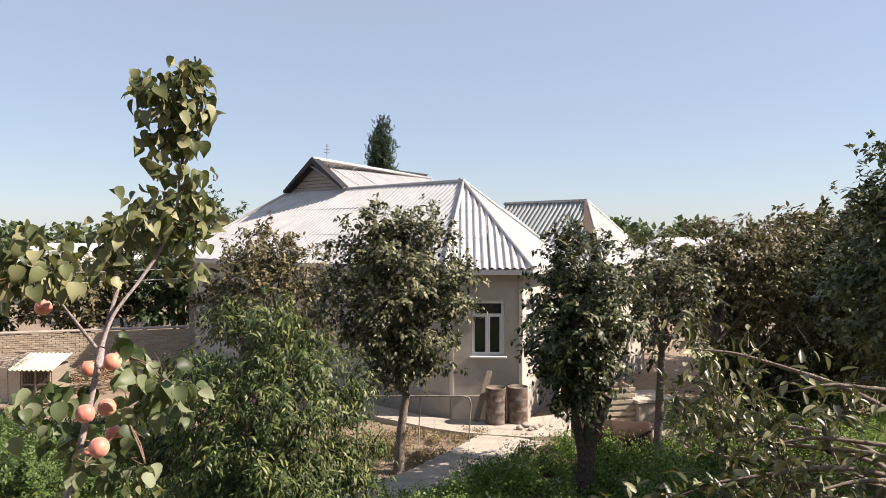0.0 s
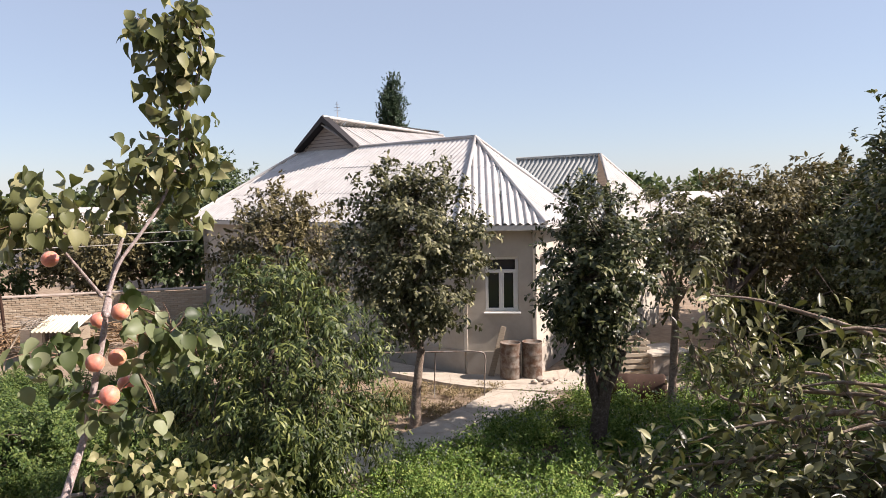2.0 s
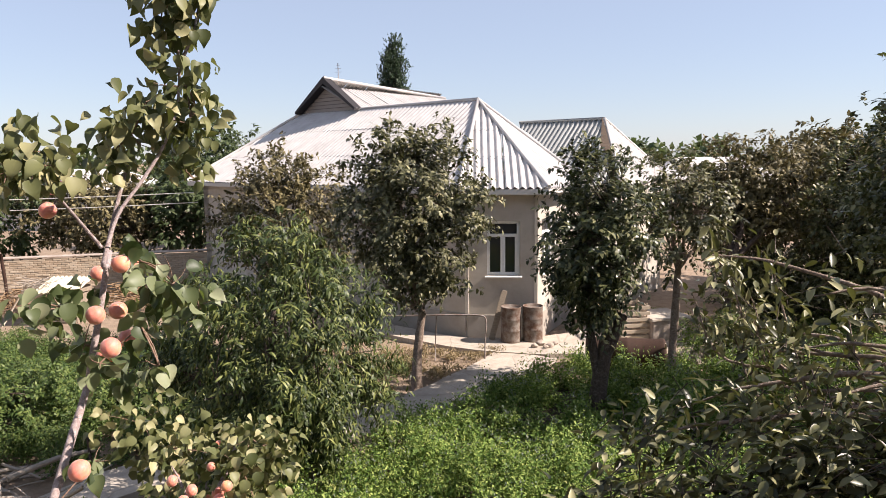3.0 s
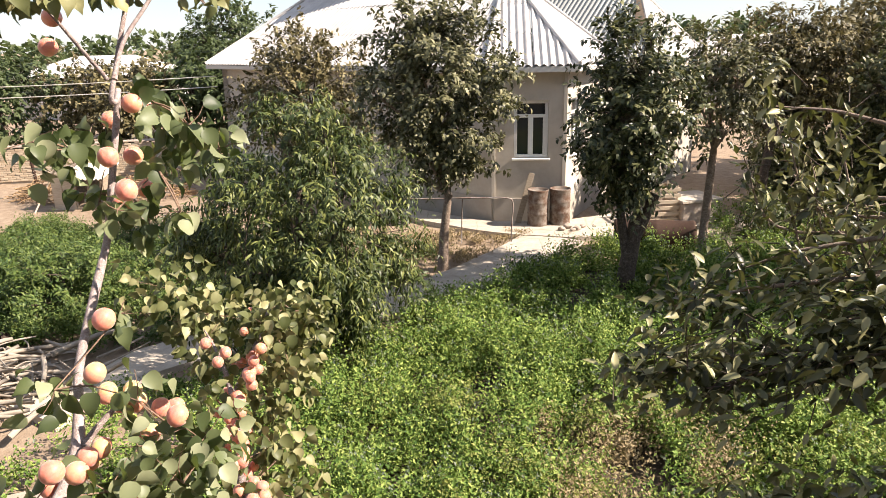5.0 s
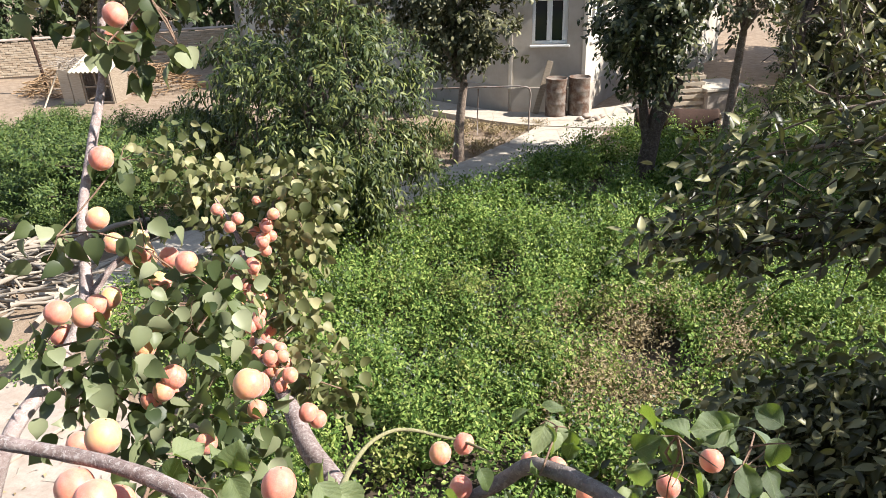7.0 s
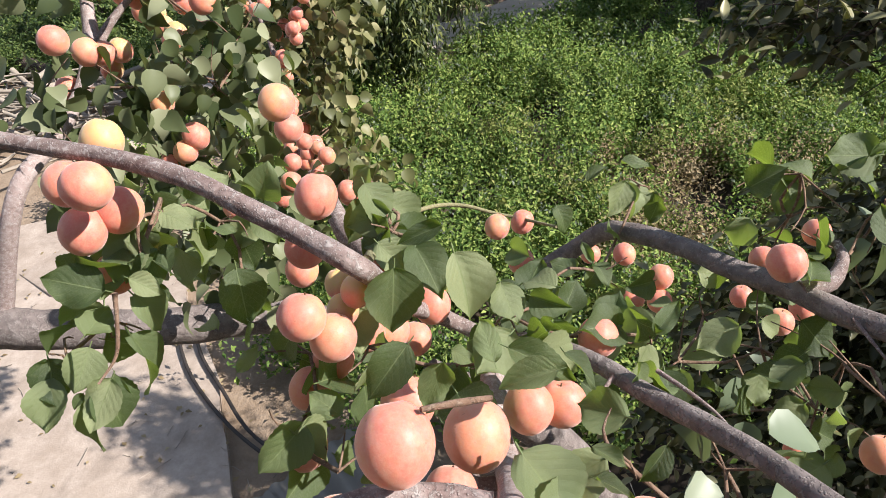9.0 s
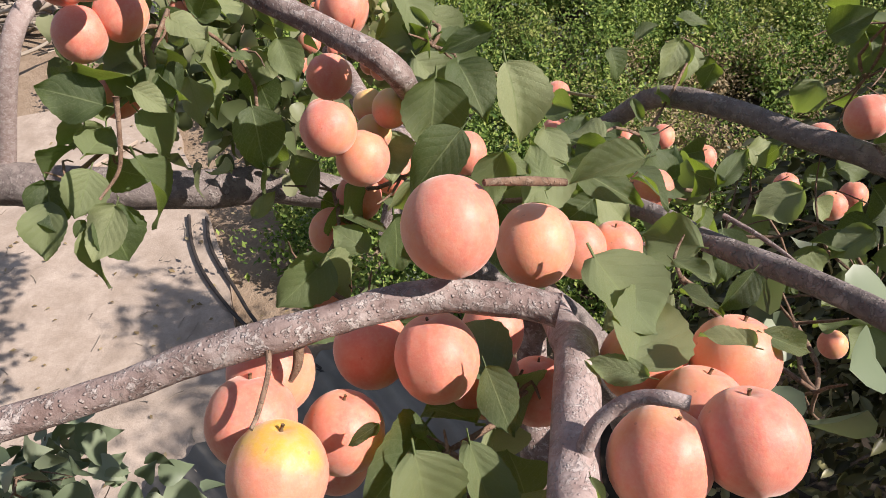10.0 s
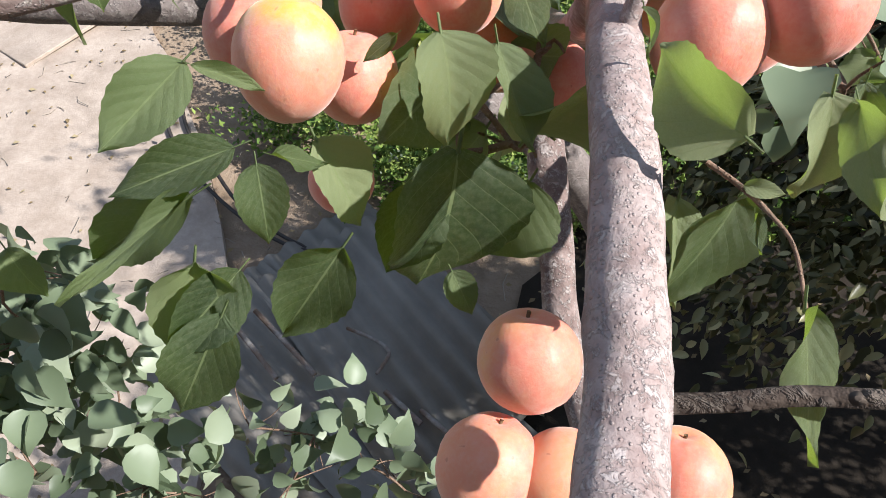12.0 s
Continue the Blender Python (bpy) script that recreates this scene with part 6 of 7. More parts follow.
for bx, by, bz, tx, ty, tz, wide in [
    (0.332, 0.964, 3.432, 0.359, 0.956, 3.431, 0.5),
    (0.363, 0.911, 3.451, 0.337, 0.920, 3.452, 0.6),
    (0.312, 0.900, 3.428, 0.277, 0.907, 3.428, 0.5),
    (0.379, 0.944, 3.426, 0.408, 0.946, 3.411, 0.5),
    (0.375, 0.817, 3.432, 0.379, 0.801, 3.396, 0.4),
    (-0.130, 1.273, 3.168, -0.106, 1.303, 3.191, 0.5),
    (0.137, 1.187, 3.437, 0.139, 1.150, 3.380, 0.9),
    (0.197, 1.202, 3.448, 0.226, 1.169, 3.391, 0.8),
    (0.259, 1.111, 3.411, 0.322, 1.094, 3.397, 0.5),
    (0.138, 1.080, 3.406, 0.120, 1.081, 3.351, 0.5),
    (0.438, 1.797, 3.186, 0.452, 1.767, 3.133, 0.9),
    (-0.151, 1.377, 3.267, -0.130, 1.335, 3.194, 0.8),
]:
    place_leaf((bx, by, bz), (tx, ty, tz), wide, facing())
for bx, by, bz, tx, ty, tz, wide in [
    (-0.170, 1.191, 3.399, -0.139, 1.198, 3.374, 0.7),
    (-0.176, 1.195, 3.370, -0.147, 1.205, 3.313, 0.75),
    (-0.177, 1.167, 3.333, -0.151, 1.173, 3.246, 0.5),
    (-0.201, 1.139, 3.289, -0.213, 1.089, 3.252, 0.7),
    (-0.227, 1.135, 3.277, -0.233, 1.083, 3.203, 0.25),
    (-0.235, 1.126, 3.275, -0.242, 1.109, 3.266, 0.6),
    (-0.210, 1.154, 3.279, -0.207, 1.140, 3.212, 0.3),
    (0.189, 1.017, 3.501, 0.163, 0.981, 3.476, 0.65),
    (0.216, 1.013, 3.490, 0.204, 0.994, 3.450, 0.6),
    (0.309, 1.096, 3.425, 0.340, 1.076, 3.409, 0.5),
    (0.300, 1.002, 3.501, 0.258, 0.992, 3.493, 0.55),
    (0.242, 1.142, 3.360, 0.226, 1.172, 3.393, 0.6),
]:
    place_leaf((bx, by, bz), (tx, ty, tz), wide, facing())
for bx, by, bz, tx, ty, tz, wide in [
    (0.212, 1.075, 3.440, 0.232, 1.071, 3.432, 0.8),
    (0.395, 1.215, 3.300, 0.405, 1.202, 3.261, 0.6),
    (0.428, 1.308, 3.258, 0.456, 1.334, 3.294, 0.5),
    (0.285, 1.436, 3.236, 0.291, 1.415, 3.211, 0.9),
    (0.344, 1.547, 3.219, 0.363, 1.525, 3.192, 0.4),
    (0.300, 1.496, 3.319, 0.322, 1.476, 3.290, 0.8),
    (0.358, 1.772, 3.198, 0.387, 1.786, 3.227, 0.6),
    (0.417, 1.784, 3.229, 0.475, 1.779, 3.234, 0.5),
    (0.181, 1.224, 3.466, 0.137, 1.206, 3.455, 0.45),
    (0.391, 1.024, 3.400, 0.374, 1.000, 3.379, 0.6),
    (0.330, 0.994, 3.430, 0.355, 0.981, 3.424, 0.5),
]:
    place_leaf((bx, by, bz), (tx, ty, tz), wide, facing())
for bx, by, bz, tx, ty, tz, wide in [
    (0.304, 0.908, 3.424, 0.320, 0.967, 3.437, 0.85),
]:
    place_leaf((bx, by, bz), (tx, ty, tz), wide, facing())



def spray(centres, single, spread=0.6):
    """Leaves round centres (x, y, z, radius, count): as parts of their own, or arrays for a joined crown."""
    pts, ways = [], []
    for x, y, z, r, n in centres:
        for k in range(int(n)):
            off = Vector(np.clip(rng.normal(0, spread, 3), -1.5 * spread, 1.5 * spread)) * r
            b = Vector((x, y, z)) + off
            w = Vector((off.x * 4, off.y * 4, off.z * 2 - 0.35)) + Vector(rng.normal(0, 0.35, 3)) * 1.0
            w.normalize()
            if single:
                ln = 0.045 + 0.028 * rng.random()
                place_leaf(b, b + w * ln, 0.75 + 0.2 * rng.random(), facing(0.42))
            else:
                pts.append(b - Vector(APR))
                ways.append(w)
    return np.array(pts), np.array(ways)


SPRAY_MID = [
    (0.09, 1.31, 3.44, 0.035, 7),
    (0.12, 1.26, 3.43, 0.03, 6),
    (0.24, 1.36, 3.23, 0.05, 8),
    (0.28, 1.46, 3.19, 0.06, 10),
    (0.38, 1.60, 3.12, 0.06, 8),
    (0.32, 1.31, 3.24, 0.06, 8),
    (0.43, 1.34, 3.22, 0.05, 7),
    (0.24, 1.18, 3.32, 0.05, 6),
    (0.10, 1.18, 3.33, 0.04, 3),
    (0.45, 1.76, 3.20, 0.04, 5),
    (0.35, 1.04, 3.37, 0.04, 2),
    (0.01, 1.22, 3.27, 0.06, 4),
    (0.02, 1.14, 3.24, 0.06, 5),
    (0.08, 1.08, 3.24, 0.05, 5),
    (-0.19, 1.25, 3.39, 0.05, 9),
    (-0.22, 1.19, 3.33, 0.05, 8),
    (-0.20, 1.32, 3.40, 0.05, 8),
    (-0.26, 1.15, 3.30, 0.04, 5),
    (-0.15, 1.36, 3.20, 0.05, 3),
    (-0.18, 1.42, 3.32, 0.07, 12),
    (0.20, 0.88, 3.35, 0.02, 3),
    (0.23, 0.87, 3.33, 0.025, 4),
    (0.24, 0.93, 3.35, 0.02, 3),
]
SPRAY_RIGHT = [
    (0.66, 1.61, 3.24, 0.1, 6),
    (0.74, 1.56, 3.21, 0.1, 7),
    (0.63, 1.49, 3.07, 0.12, 8),
    (0.70, 1.39, 3.15, 0.12, 8),
    (0.70, 1.28, 3.20, 0.1, 5),
    (0.65, 1.59, 3.33, 0.1, 5),
    (0.75, 1.52, 3.37, 0.09, 4),
    (0.58, 1.65, 2.99, 0.12, 7),
    (0.51, 1.49, 3.03, 0.1, 5),
    (0.70, 1.41, 3.03, 0.12, 6),
    (0.77, 1.58, 3.27, 0.08, 4),
    (0.68, 1.55, 2.86, 0.12, 6),
    (0.48, 1.12, 3.25, 0.06, 3),
    (0.47, 1.02, 3.28, 0.05, 3),
]
spray(SPRAY_MID, True)
spray(SPRAY_RIGHT[:10], True)
SPRAY_LEFT_A = [
    (-0.37, 2.35, 5.09, 0.06, 18),
    (-0.48, 2.32, 5.04, 0.07, 22),
    (-0.39, 2.36, 5.03, 0.09, 34),
    (-0.44, 2.35, 4.96, 0.09, 22),
    (-0.38, 2.38, 4.92, 0.07, 18),
    (-0.46, 2.36, 4.87, 0.08, 18),
    (-0.40, 2.38, 4.73, 0.1, 34),
    (-0.50, 2.33, 4.68, 0.11, 26),
    (-0.39, 2.37, 4.62, 0.1, 26),
    (-0.55, 2.33, 4.59, 0.11, 26),
    (-0.61, 2.30, 4.53, 0.08, 18),
    (-0.42, 2.39, 4.48, 0.07, 14),
    (-0.67, 2.04, 4.54, 0.12, 36),
    (-0.71, 2.01, 4.49, 0.09, 16),
    (-0.61, 2.07, 4.50, 0.07, 14),
]
SPRAY_LEFT_B = [
    (-0.74, 2.32, 4.12, 0.06, 12),
    (-0.81, 2.25, 4.08, 0.09, 14),
    (-0.60, 2.44, 4.20, 0.1, 16),
    (-0.51, 2.45, 4.13, 0.11, 16),
    (-0.57, 2.40, 4.03, 0.09, 14),
    (-0.74, 2.33, 3.96, 0.08, 12),
    (-0.64, 2.38, 3.89, 0.09, 16),
    (-0.65, 2.18, 3.66, 0.05, 6),
    (-0.72, 2.19, 4.11, 0.07, 9),
    (-0.45, 2.31, 4.15, 0.09, 16),
    (-0.38, 2.33, 4.08, 0.07, 10),
    (-0.52, 2.25, 4.04, 0.07, 9),
    (-0.61, 2.18, 3.95, 0.07, 8),
    (-0.45, 2.20, 3.94, 0.05, 6),
    (-0.74, 2.09, 4.14, 0.07, 9),
]
for group, full, size, foliage in ((SPRAY_LEFT_A, 2.0, 0.047, M_DRYAPR), (SPRAY_LEFT_B, 1.4, 0.056, M_APRICOT)):
    pts, ways = spray([(*q[:3], q[3] * 1.1, q[4] * full) for q in group], False, 0.42)
    tagged(linked("crown", leaves("crown", pts, ways + np.array([0, 0, -0.5]), size * (0.65 + 0.6 * rng.random(len(pts))), 0.78, LEAFA, up=np.array([0.2, -0.35, 0.6]) + rng.normal(0, 0.6, (len(pts), 3))), foliage, apricot_tree), kind="stuff")
SPRAY_LEFTLOW_A = [
    (-0.74, 1.99, 3.53, 0.07, 23),
    (-0.55, 2.03, 3.48, 0.09, 32),
    (-0.40, 2.04, 3.36, 0.11, 46),
    (-0.43, 1.97, 3.28, 0.12, 55),
    (-0.56, 1.86, 3.33, 0.12, 55),
    (-0.69, 1.77, 3.35, 0.1, 41),
    (-0.64, 1.87, 3.19, 0.13, 59),
    (-0.53, 2.09, 3.20, 0.12, 50),
    (-0.55, 1.88, 3.12, 0.12, 59),
    (-0.40, 1.92, 3.05, 0.12, 59),
    (-0.33, 1.89, 2.97, 0.12, 50),
    (-0.44, 1.82, 2.97, 0.12, 50),
    (-0.67, 1.77, 3.19, 0.09, 32),
    (-0.60, 2.40, 3.10, 0.13, 59),
    (-0.71, 2.25, 3.20, 0.1, 36),
]
SPRAY_LEFTLOW_B = [
    (-0.42, 1.87, 3.10, 0.12, 55),
    (-0.33, 1.71, 2.99, 0.1, 46),
    (-0.44, 1.80, 3.01, 0.1, 41),
]
pts, ways = spray([(*q[:3], q[3], q[4] * 0.7) for q in SPRAY_LEFTLOW_A + SPRAY_LEFTLOW_B], False)
tagged(linked("crown", leaves("crown", pts, ways + np.array([0, 0, -0.35]), 0.058 * (0.7 + 0.55 * rng.random(len(pts))), 0.80, LEAFA, up=np.array([0.35, -0.3, 0.6]) + rng.normal(0, 0.65, (len(pts), 3))), M_APRICOT, apricot_tree), kind="stuff")
SPRAY_LOW_A = [
    (-0.65, 1.20, 2.50, 0.10, 18),
    (-0.65, 1.11, 2.40, 0.15, 57),
    (-0.68, 1.01, 2.39, 0.15, 57),
    (-0.61, 1.16, 2.27, 0.14, 52),
    (-0.55, 1.02, 2.30, 0.15, 62),
    (-0.57, 0.89, 2.40, 0.15, 67),
    (-0.41, 0.92, 2.31, 0.13, 52),
    (-0.32, 1.14, 2.12, 0.12, 36),
    (-0.18, 1.16, 2.08, 0.1, 31),
    (-0.18, 1.03, 2.14, 0.12, 41),
    (-0.03, 1.09, 2.12, 0.12, 41),
    (0.06, 1.06, 2.10, 0.1, 26),
    (-0.63, 1.07, 2.54, 0.12, 41),
    (-0.46, 1.02, 2.85, 0.08, 23),
]
SPRAY_LOW_B = [
    (-0.34, 0.93, 2.28, 0.12, 36),
    (-0.70, 1.20, 2.50, 0.1, 16),
    (-0.68, 1.12, 2.51, 0.12, 36),
    (-0.62, 1.13, 2.40, 0.12, 36),
    (-0.63, 1.10, 2.57, 0.1, 26),
]
pts, ways = spray([(*q[:3], q[3] * 1.1, q[4] * 0.62) for q in SPRAY_LOW_A + SPRAY_LOW_B] + SPRAY_RIGHT[10:], False)
tagged(linked("crown", leaves("crown", pts, ways, 0.072 * (0.6 + 0.65 * rng.random(len(pts))), 0.80, LEAFA, up=np.array([0.3, -0.3, 0.6]) + rng.normal(0, 0.55, (len(pts), 3))), M_APRLOW, apricot_tree), kind="stuff")
SPRAY_BACK_A = [
    (-0.60, 3.20, 3.16, 0.10, 60),
    (-0.50, 3.10, 3.02, 0.09, 50),
    (-0.78, 2.95, 2.98, 0.07, 26),
    (-0.50, 2.78, 2.86, 0.07, 30),
    (-0.33, 2.42, 2.82, 0.07, 26),
    (-0.72, 3.52, 3.12, 0.12, 112),
    (-0.58, 3.54, 3.03, 0.12, 112),
    (-0.61, 3.41, 2.89, 0.12, 100),
    (-0.95, 3.53, 3.09, 0.14, 100),
    (-1.11, 3.46, 3.12, 0.12, 72),
    (-0.64, 3.18, 2.80, 0.1, 72),
    (-0.52, 2.94, 2.72, 0.1, 67),
    (-0.39, 2.71, 2.68, 0.1, 56),
    (-0.24, 2.52, 2.70, 0.1, 44),
    (-0.59, 2.77, 2.69, 0.08, 39),
    (-0.94, 3.26, 3.00, 0.1, 56),
    (-1.24, 3.56, 3.22, 0.2, 112),
    (-0.48, 2.50, 2.84, 0.07, 14),
    (-0.60, 2.66, 2.86, 0.07, 14),
    (-0.68, 2.84, 2.90, 0.07, 14),
    (-0.71, 2.98, 2.94, 0.07, 14),
    (-0.70, 3.15, 3.02, 0.07, 18),
    (-0.68, 3.32, 3.12, 0.08, 24),
    (-0.62, 3.42, 3.20, 0.10, 40),
    (-0.50, 3.46, 3.16, 0.09, 36),
]
pts, ways = spray(SPRAY_BACK_A, False)
tagged(linked("crown", leaves("crown", pts, ways + np.array([0, 0, -0.35]), 0.055 * (0.7 + 0.55 * rng.random(len(pts))), 0.80, LEAFA, up=np.array([0.35, -0.3, 0.6]) + rng.normal(0, 0.65, (len(pts), 3))), M_DRYAPR, apricot_tree), kind="stuff")



def spray_twigs(centres):
    """Thin reddish twigs that carry the leaves of a spray."""
    c = np.array([q[:3] for q in centres]) - APR
    paths = []
    for k, p in enumerate(c):
        gap = np.linalg.norm(c - p, axis=1)
        gap[k] = 9
        q = c[np.argmin(gap)]
        if gap.min() < 0.35:
            paths.append([(*p, 0.0028), (*((p + q) / 2 + rng.normal(0, 0.012, 3)), 0.0025), (*q, 0.002)])
        for _ in range(3):
            e = p + unit(rng.normal(0, 1, 3)) * centres[k][3] * 0.9
            paths.append([(*p, 0.0018), (*((p + e) / 2 + rng.normal(0, 0.006, 3)), 0.0014), (*e, 0.0008)])
    tagged(linked("twig_mass", many_tubes("twig_mass", paths, 5, 2), M_TWIG, apricot_tree), kind="stuff")


spray_twigs(SPRAY_MID + SPRAY_RIGHT + SPRAY_LEFT_A + SPRAY_LEFT_B + SPRAY_LEFTLOW_A + SPRAY_LEFTLOW_B + SPRAY_LOW_A + SPRAY_LOW_B + SPRAY_BACK_A)


def fruit_mesh(kind, seed, seg=28, rings=18):
    """An apricot of unit radius with its seam, stalk pit and small stalk."""
    g = np.random.default_rng(seed)
    v, f = [], []
    for i in range(rings + 1):
        ph = math.pi * i / rings
        for j in range(seg):
            th = 2 * math.pi * j / seg
            d = Vector((math.sin(ph) * math.cos(th), math.sin(ph) * math.sin(th), math.cos(ph)))
            seam = math.exp(-(((th + math.pi) % (2 * math.pi) - math.pi) / 0.16) ** 2) * math.sin(ph)
            r = 1 - 0.055 * seam - 0.14 * math.exp(-((ph / 0.22) ** 2)) + 0.02 * noise.noise(d * 1.3 + Vector((seed, 0, 0)))
            z = 1.0
            if kind == "pear":
                r *= 1 - 0.16 * max(0.0, d.z) ** 1.5
                z = 1.16
            elif kind == "oval":
                z = 1.06
            v.append((d.x * r, d.y * r * 0.96, d.z * r * z))
    for i in range(rings):
        for j in range(seg):
            k = (j + 1) % seg
            f.append((i * seg + j, (i + 1) * seg + j, (i + 1) * seg + k, i * seg + k))
    body = len(f)
    sv, sf = tube([(0, 0, 0.84, 0.05), (0.01, 0, 0.92, 0.035), (0.03, 0.01, 1.0, 0.04)], 6, 2, 0.05)
    a = len(v)
    v += [tuple(p) for p in sv]
    f += [tuple(int(q) + a for q in t) for t in sf]
    mesh = bpy.data.meshes.new("apricot")
    mesh.from_pydata(v, [], f)
    mesh.materials.append(M_FRUIT)
    mesh.materials.append(M_STALK)
    for p in mesh.polygons:
        p.material_index = 0 if p.index < body else 1
    # scale the mesh itself so that colour and relief keep their true size
    mesh.transform(Matrix.Scale(0.027, 4))
    mesh.shade_smooth()
    return mesh


FRUITS = [fruit_mesh("round", 1), fruit_mesh("round", 2), fruit_mesh("oval", 3), fruit_mesh("oval", 4), fruit_mesh("pear", 5), fruit_mesh("oval", 6)]
FRUITS[4].materials[0] = M_FRUITYELLOW
FRUITS[5].materials[0] = M_FRUITPALE


def fruit(x, y, z, r, kind=None):
    ob = new("apricot", FRUITS[int(rng.integers(0, 4)) if kind is None else kind])
    ob.parent = apricot_tree
    turn = -1.0 + rng.normal(0, 0.9)
    tip = (Euler((-0.55 if kind == 4 else -0.75 + rng.normal(0, 0.25), rng.normal(0, 0.05 if kind == 4 else 0.3), 0)).to_matrix() @ Euler((0, 0, turn)).to_matrix()).to_quaternion()
    ob.matrix_basis = Matrix.LocRotScale(Vector((x, y, z)) - Vector(APR), tip, Vector((1, 1, 1)) * (r / 0.027))
    return ob


for x, y, z, r, kind in [
    (0.197, 0.930, 3.497, 0.027, None),
    (0.242, 0.995, 3.430, 0.027, None),
    (0.191, 0.910, 3.407, 0.027, None),
    (0.139, 0.937, 3.372, 0.027, None),
    (0.212, 1.023, 3.303, 0.027, None),
    (0.127, 0.815, 3.421, 0.027, 4),
    (0.095, 0.850, 3.406, 0.027, None),
    (0.136, 0.876, 3.363, 0.027, None),
    (0.093, 0.885, 3.404, 0.027, None),
    (0.317, 0.852, 3.424, 0.027, None),
    (0.358, 0.861, 3.439, 0.027, None),
    (0.369, 0.943, 3.402, 0.027, None),
    (0.316, 0.939, 3.392, 0.027, None),
    (0.345, 0.900, 3.402, 0.027, None),
    (0.254, 0.738, 3.307, 0.027, None),
    (0.240, 0.693, 3.273, 0.027, None),
    (0.279, 0.694, 3.269, 0.027, None),
    (0.338, 0.707, 3.259, 0.027, None),
    (0.254, 0.967, 3.306, 0.027, None),
    (0.094, 0.933, 3.212, 0.027, None),
    (0.215, 0.948, 3.340, 0.027, None),
]:
    fruit(x, y, z, r, kind)
for x, y, z, r, kind in [
    (-0.270, 1.357, 3.481, 0.027, 5),
    (-0.187, 1.205, 3.510, 0.027, None),
    (-0.254, 1.255, 3.480, 0.027, None),
    (-0.233, 1.226, 3.436, 0.027, None),
    (-0.205, 1.261, 3.443, 0.027, None),
    (-0.236, 1.308, 3.369, 0.027, 5),
    (-0.246, 1.260, 3.346, 0.027, None),
    (0.014, 1.320, 3.434, 0.027, None),
    (-0.019, 1.332, 3.346, 0.027, None),
    (0.059, 1.233, 3.373, 0.018, 5),
    (0.071, 1.197, 3.367, 0.018, 5),
    (0.054, 1.130, 3.415, 0.0248, None),
    (0.076, 1.145, 3.375, 0.0248, None),
] + [
    (0.004, 1.210, 3.218, 0.027, None),
    (0.109, 1.272, 3.380, 0.027, None),
    (0.134, 1.370, 3.228, 0.027, None),
    (0.089, 1.302, 3.239, 0.027, None),
    (0.165, 1.083, 3.357, 0.027, None),
    (0.278, 1.146, 3.290, 0.027, None),
    (0.314, 1.165, 3.279, 0.027, None),
    (0.028, 1.117, 3.227, 0.027, None),
    (0.092, 1.193, 3.399, 0.018, 5),
    (0.037, 1.222, 3.262, 0.027, None),
    (0.064, 1.280, 3.257, 0.027, None),
    (-0.094, 1.468, 3.198, 0.027, None),
    (0.090, 1.429, 3.101, 0.027, None),
]:
    fruit(x, y, z, r, kind)
for x, y, z, r in [
    (0.184, 1.852, 3.030, 0.027),
    (0.233, 1.940, 2.985, 0.027),
    (0.239, 1.769, 3.006, 0.027),
    (0.469, 1.779, 2.912, 0.027),
    (0.537, 1.837, 2.863, 0.027),
    (0.360, 1.319, 3.235, 0.027),
    (0.605, 1.433, 3.284, 0.027),
    (0.798, 1.817, 3.073, 0.027),
    (0.733, 1.926, 2.814, 0.027),
    (0.736, 1.705, 2.939, 0.027),
    (0.406, 2.146, 2.750, 0.027),
    (0.474, 2.009, 2.857, 0.027),
    (0.820, 1.821, 2.880, 0.027),
    (0.699, 1.771, 3.036, 0.027),
    (0.754, 1.318, 3.051, 0.027),
    (0.801, 1.600, 2.691, 0.027),
    (0.538, 1.869, 2.905, 0.027),
]:
    fruit(x, y, z, r)
for x, y, z, r, kind in [
    (-0.615, 2.340, 4.207, 0.027, None),
    (-0.701, 2.563, 4.176, 0.027, None),
    (-0.620, 2.195, 4.085, 0.027, None),
    (-0.635, 2.343, 4.065, 0.027, None),
    (-0.801, 2.543, 4.144, 0.027, None),
    (-0.524, 2.089, 4.021, 0.027, None),
    (-0.688, 2.482, 3.942, 0.027, None),
    (-0.632, 2.248, 3.949, 0.027, None),
    (-0.571, 1.982, 3.727, 0.027, None),
    (-0.639, 2.011, 3.568, 0.027, 5),
    (-0.720, 2.170, 3.427, 0.027, 5),
    (-0.708, 2.214, 3.372, 0.027, 5),
    (-0.788, 2.397, 3.311, 0.027, 5),
] + [
    (-0.768, 2.386, 3.277, 0.027, 5),
    (-0.429, 1.993, 3.462, 0.027, None),
    (-0.608, 2.145, 3.326, 0.027, 5),
    (-0.590, 1.996, 3.222, 0.027, None),
    (-0.589, 1.732, 3.473, 0.027, None),
    (-0.578, 1.793, 3.429, 0.027, None),
    (-0.741, 1.908, 3.303, 0.027, None),
    (-0.672, 2.030, 3.342, 0.027, None),
    (-0.652, 1.940, 3.370, 0.027, None),
    (-0.916, 2.480, 4.359, 0.027, None),
    (-0.846, 2.414, 4.437, 0.027, None),
    (-0.448, 1.863, 3.220, 0.027, None),
]:
    fruit(x, y, z, r, kind)
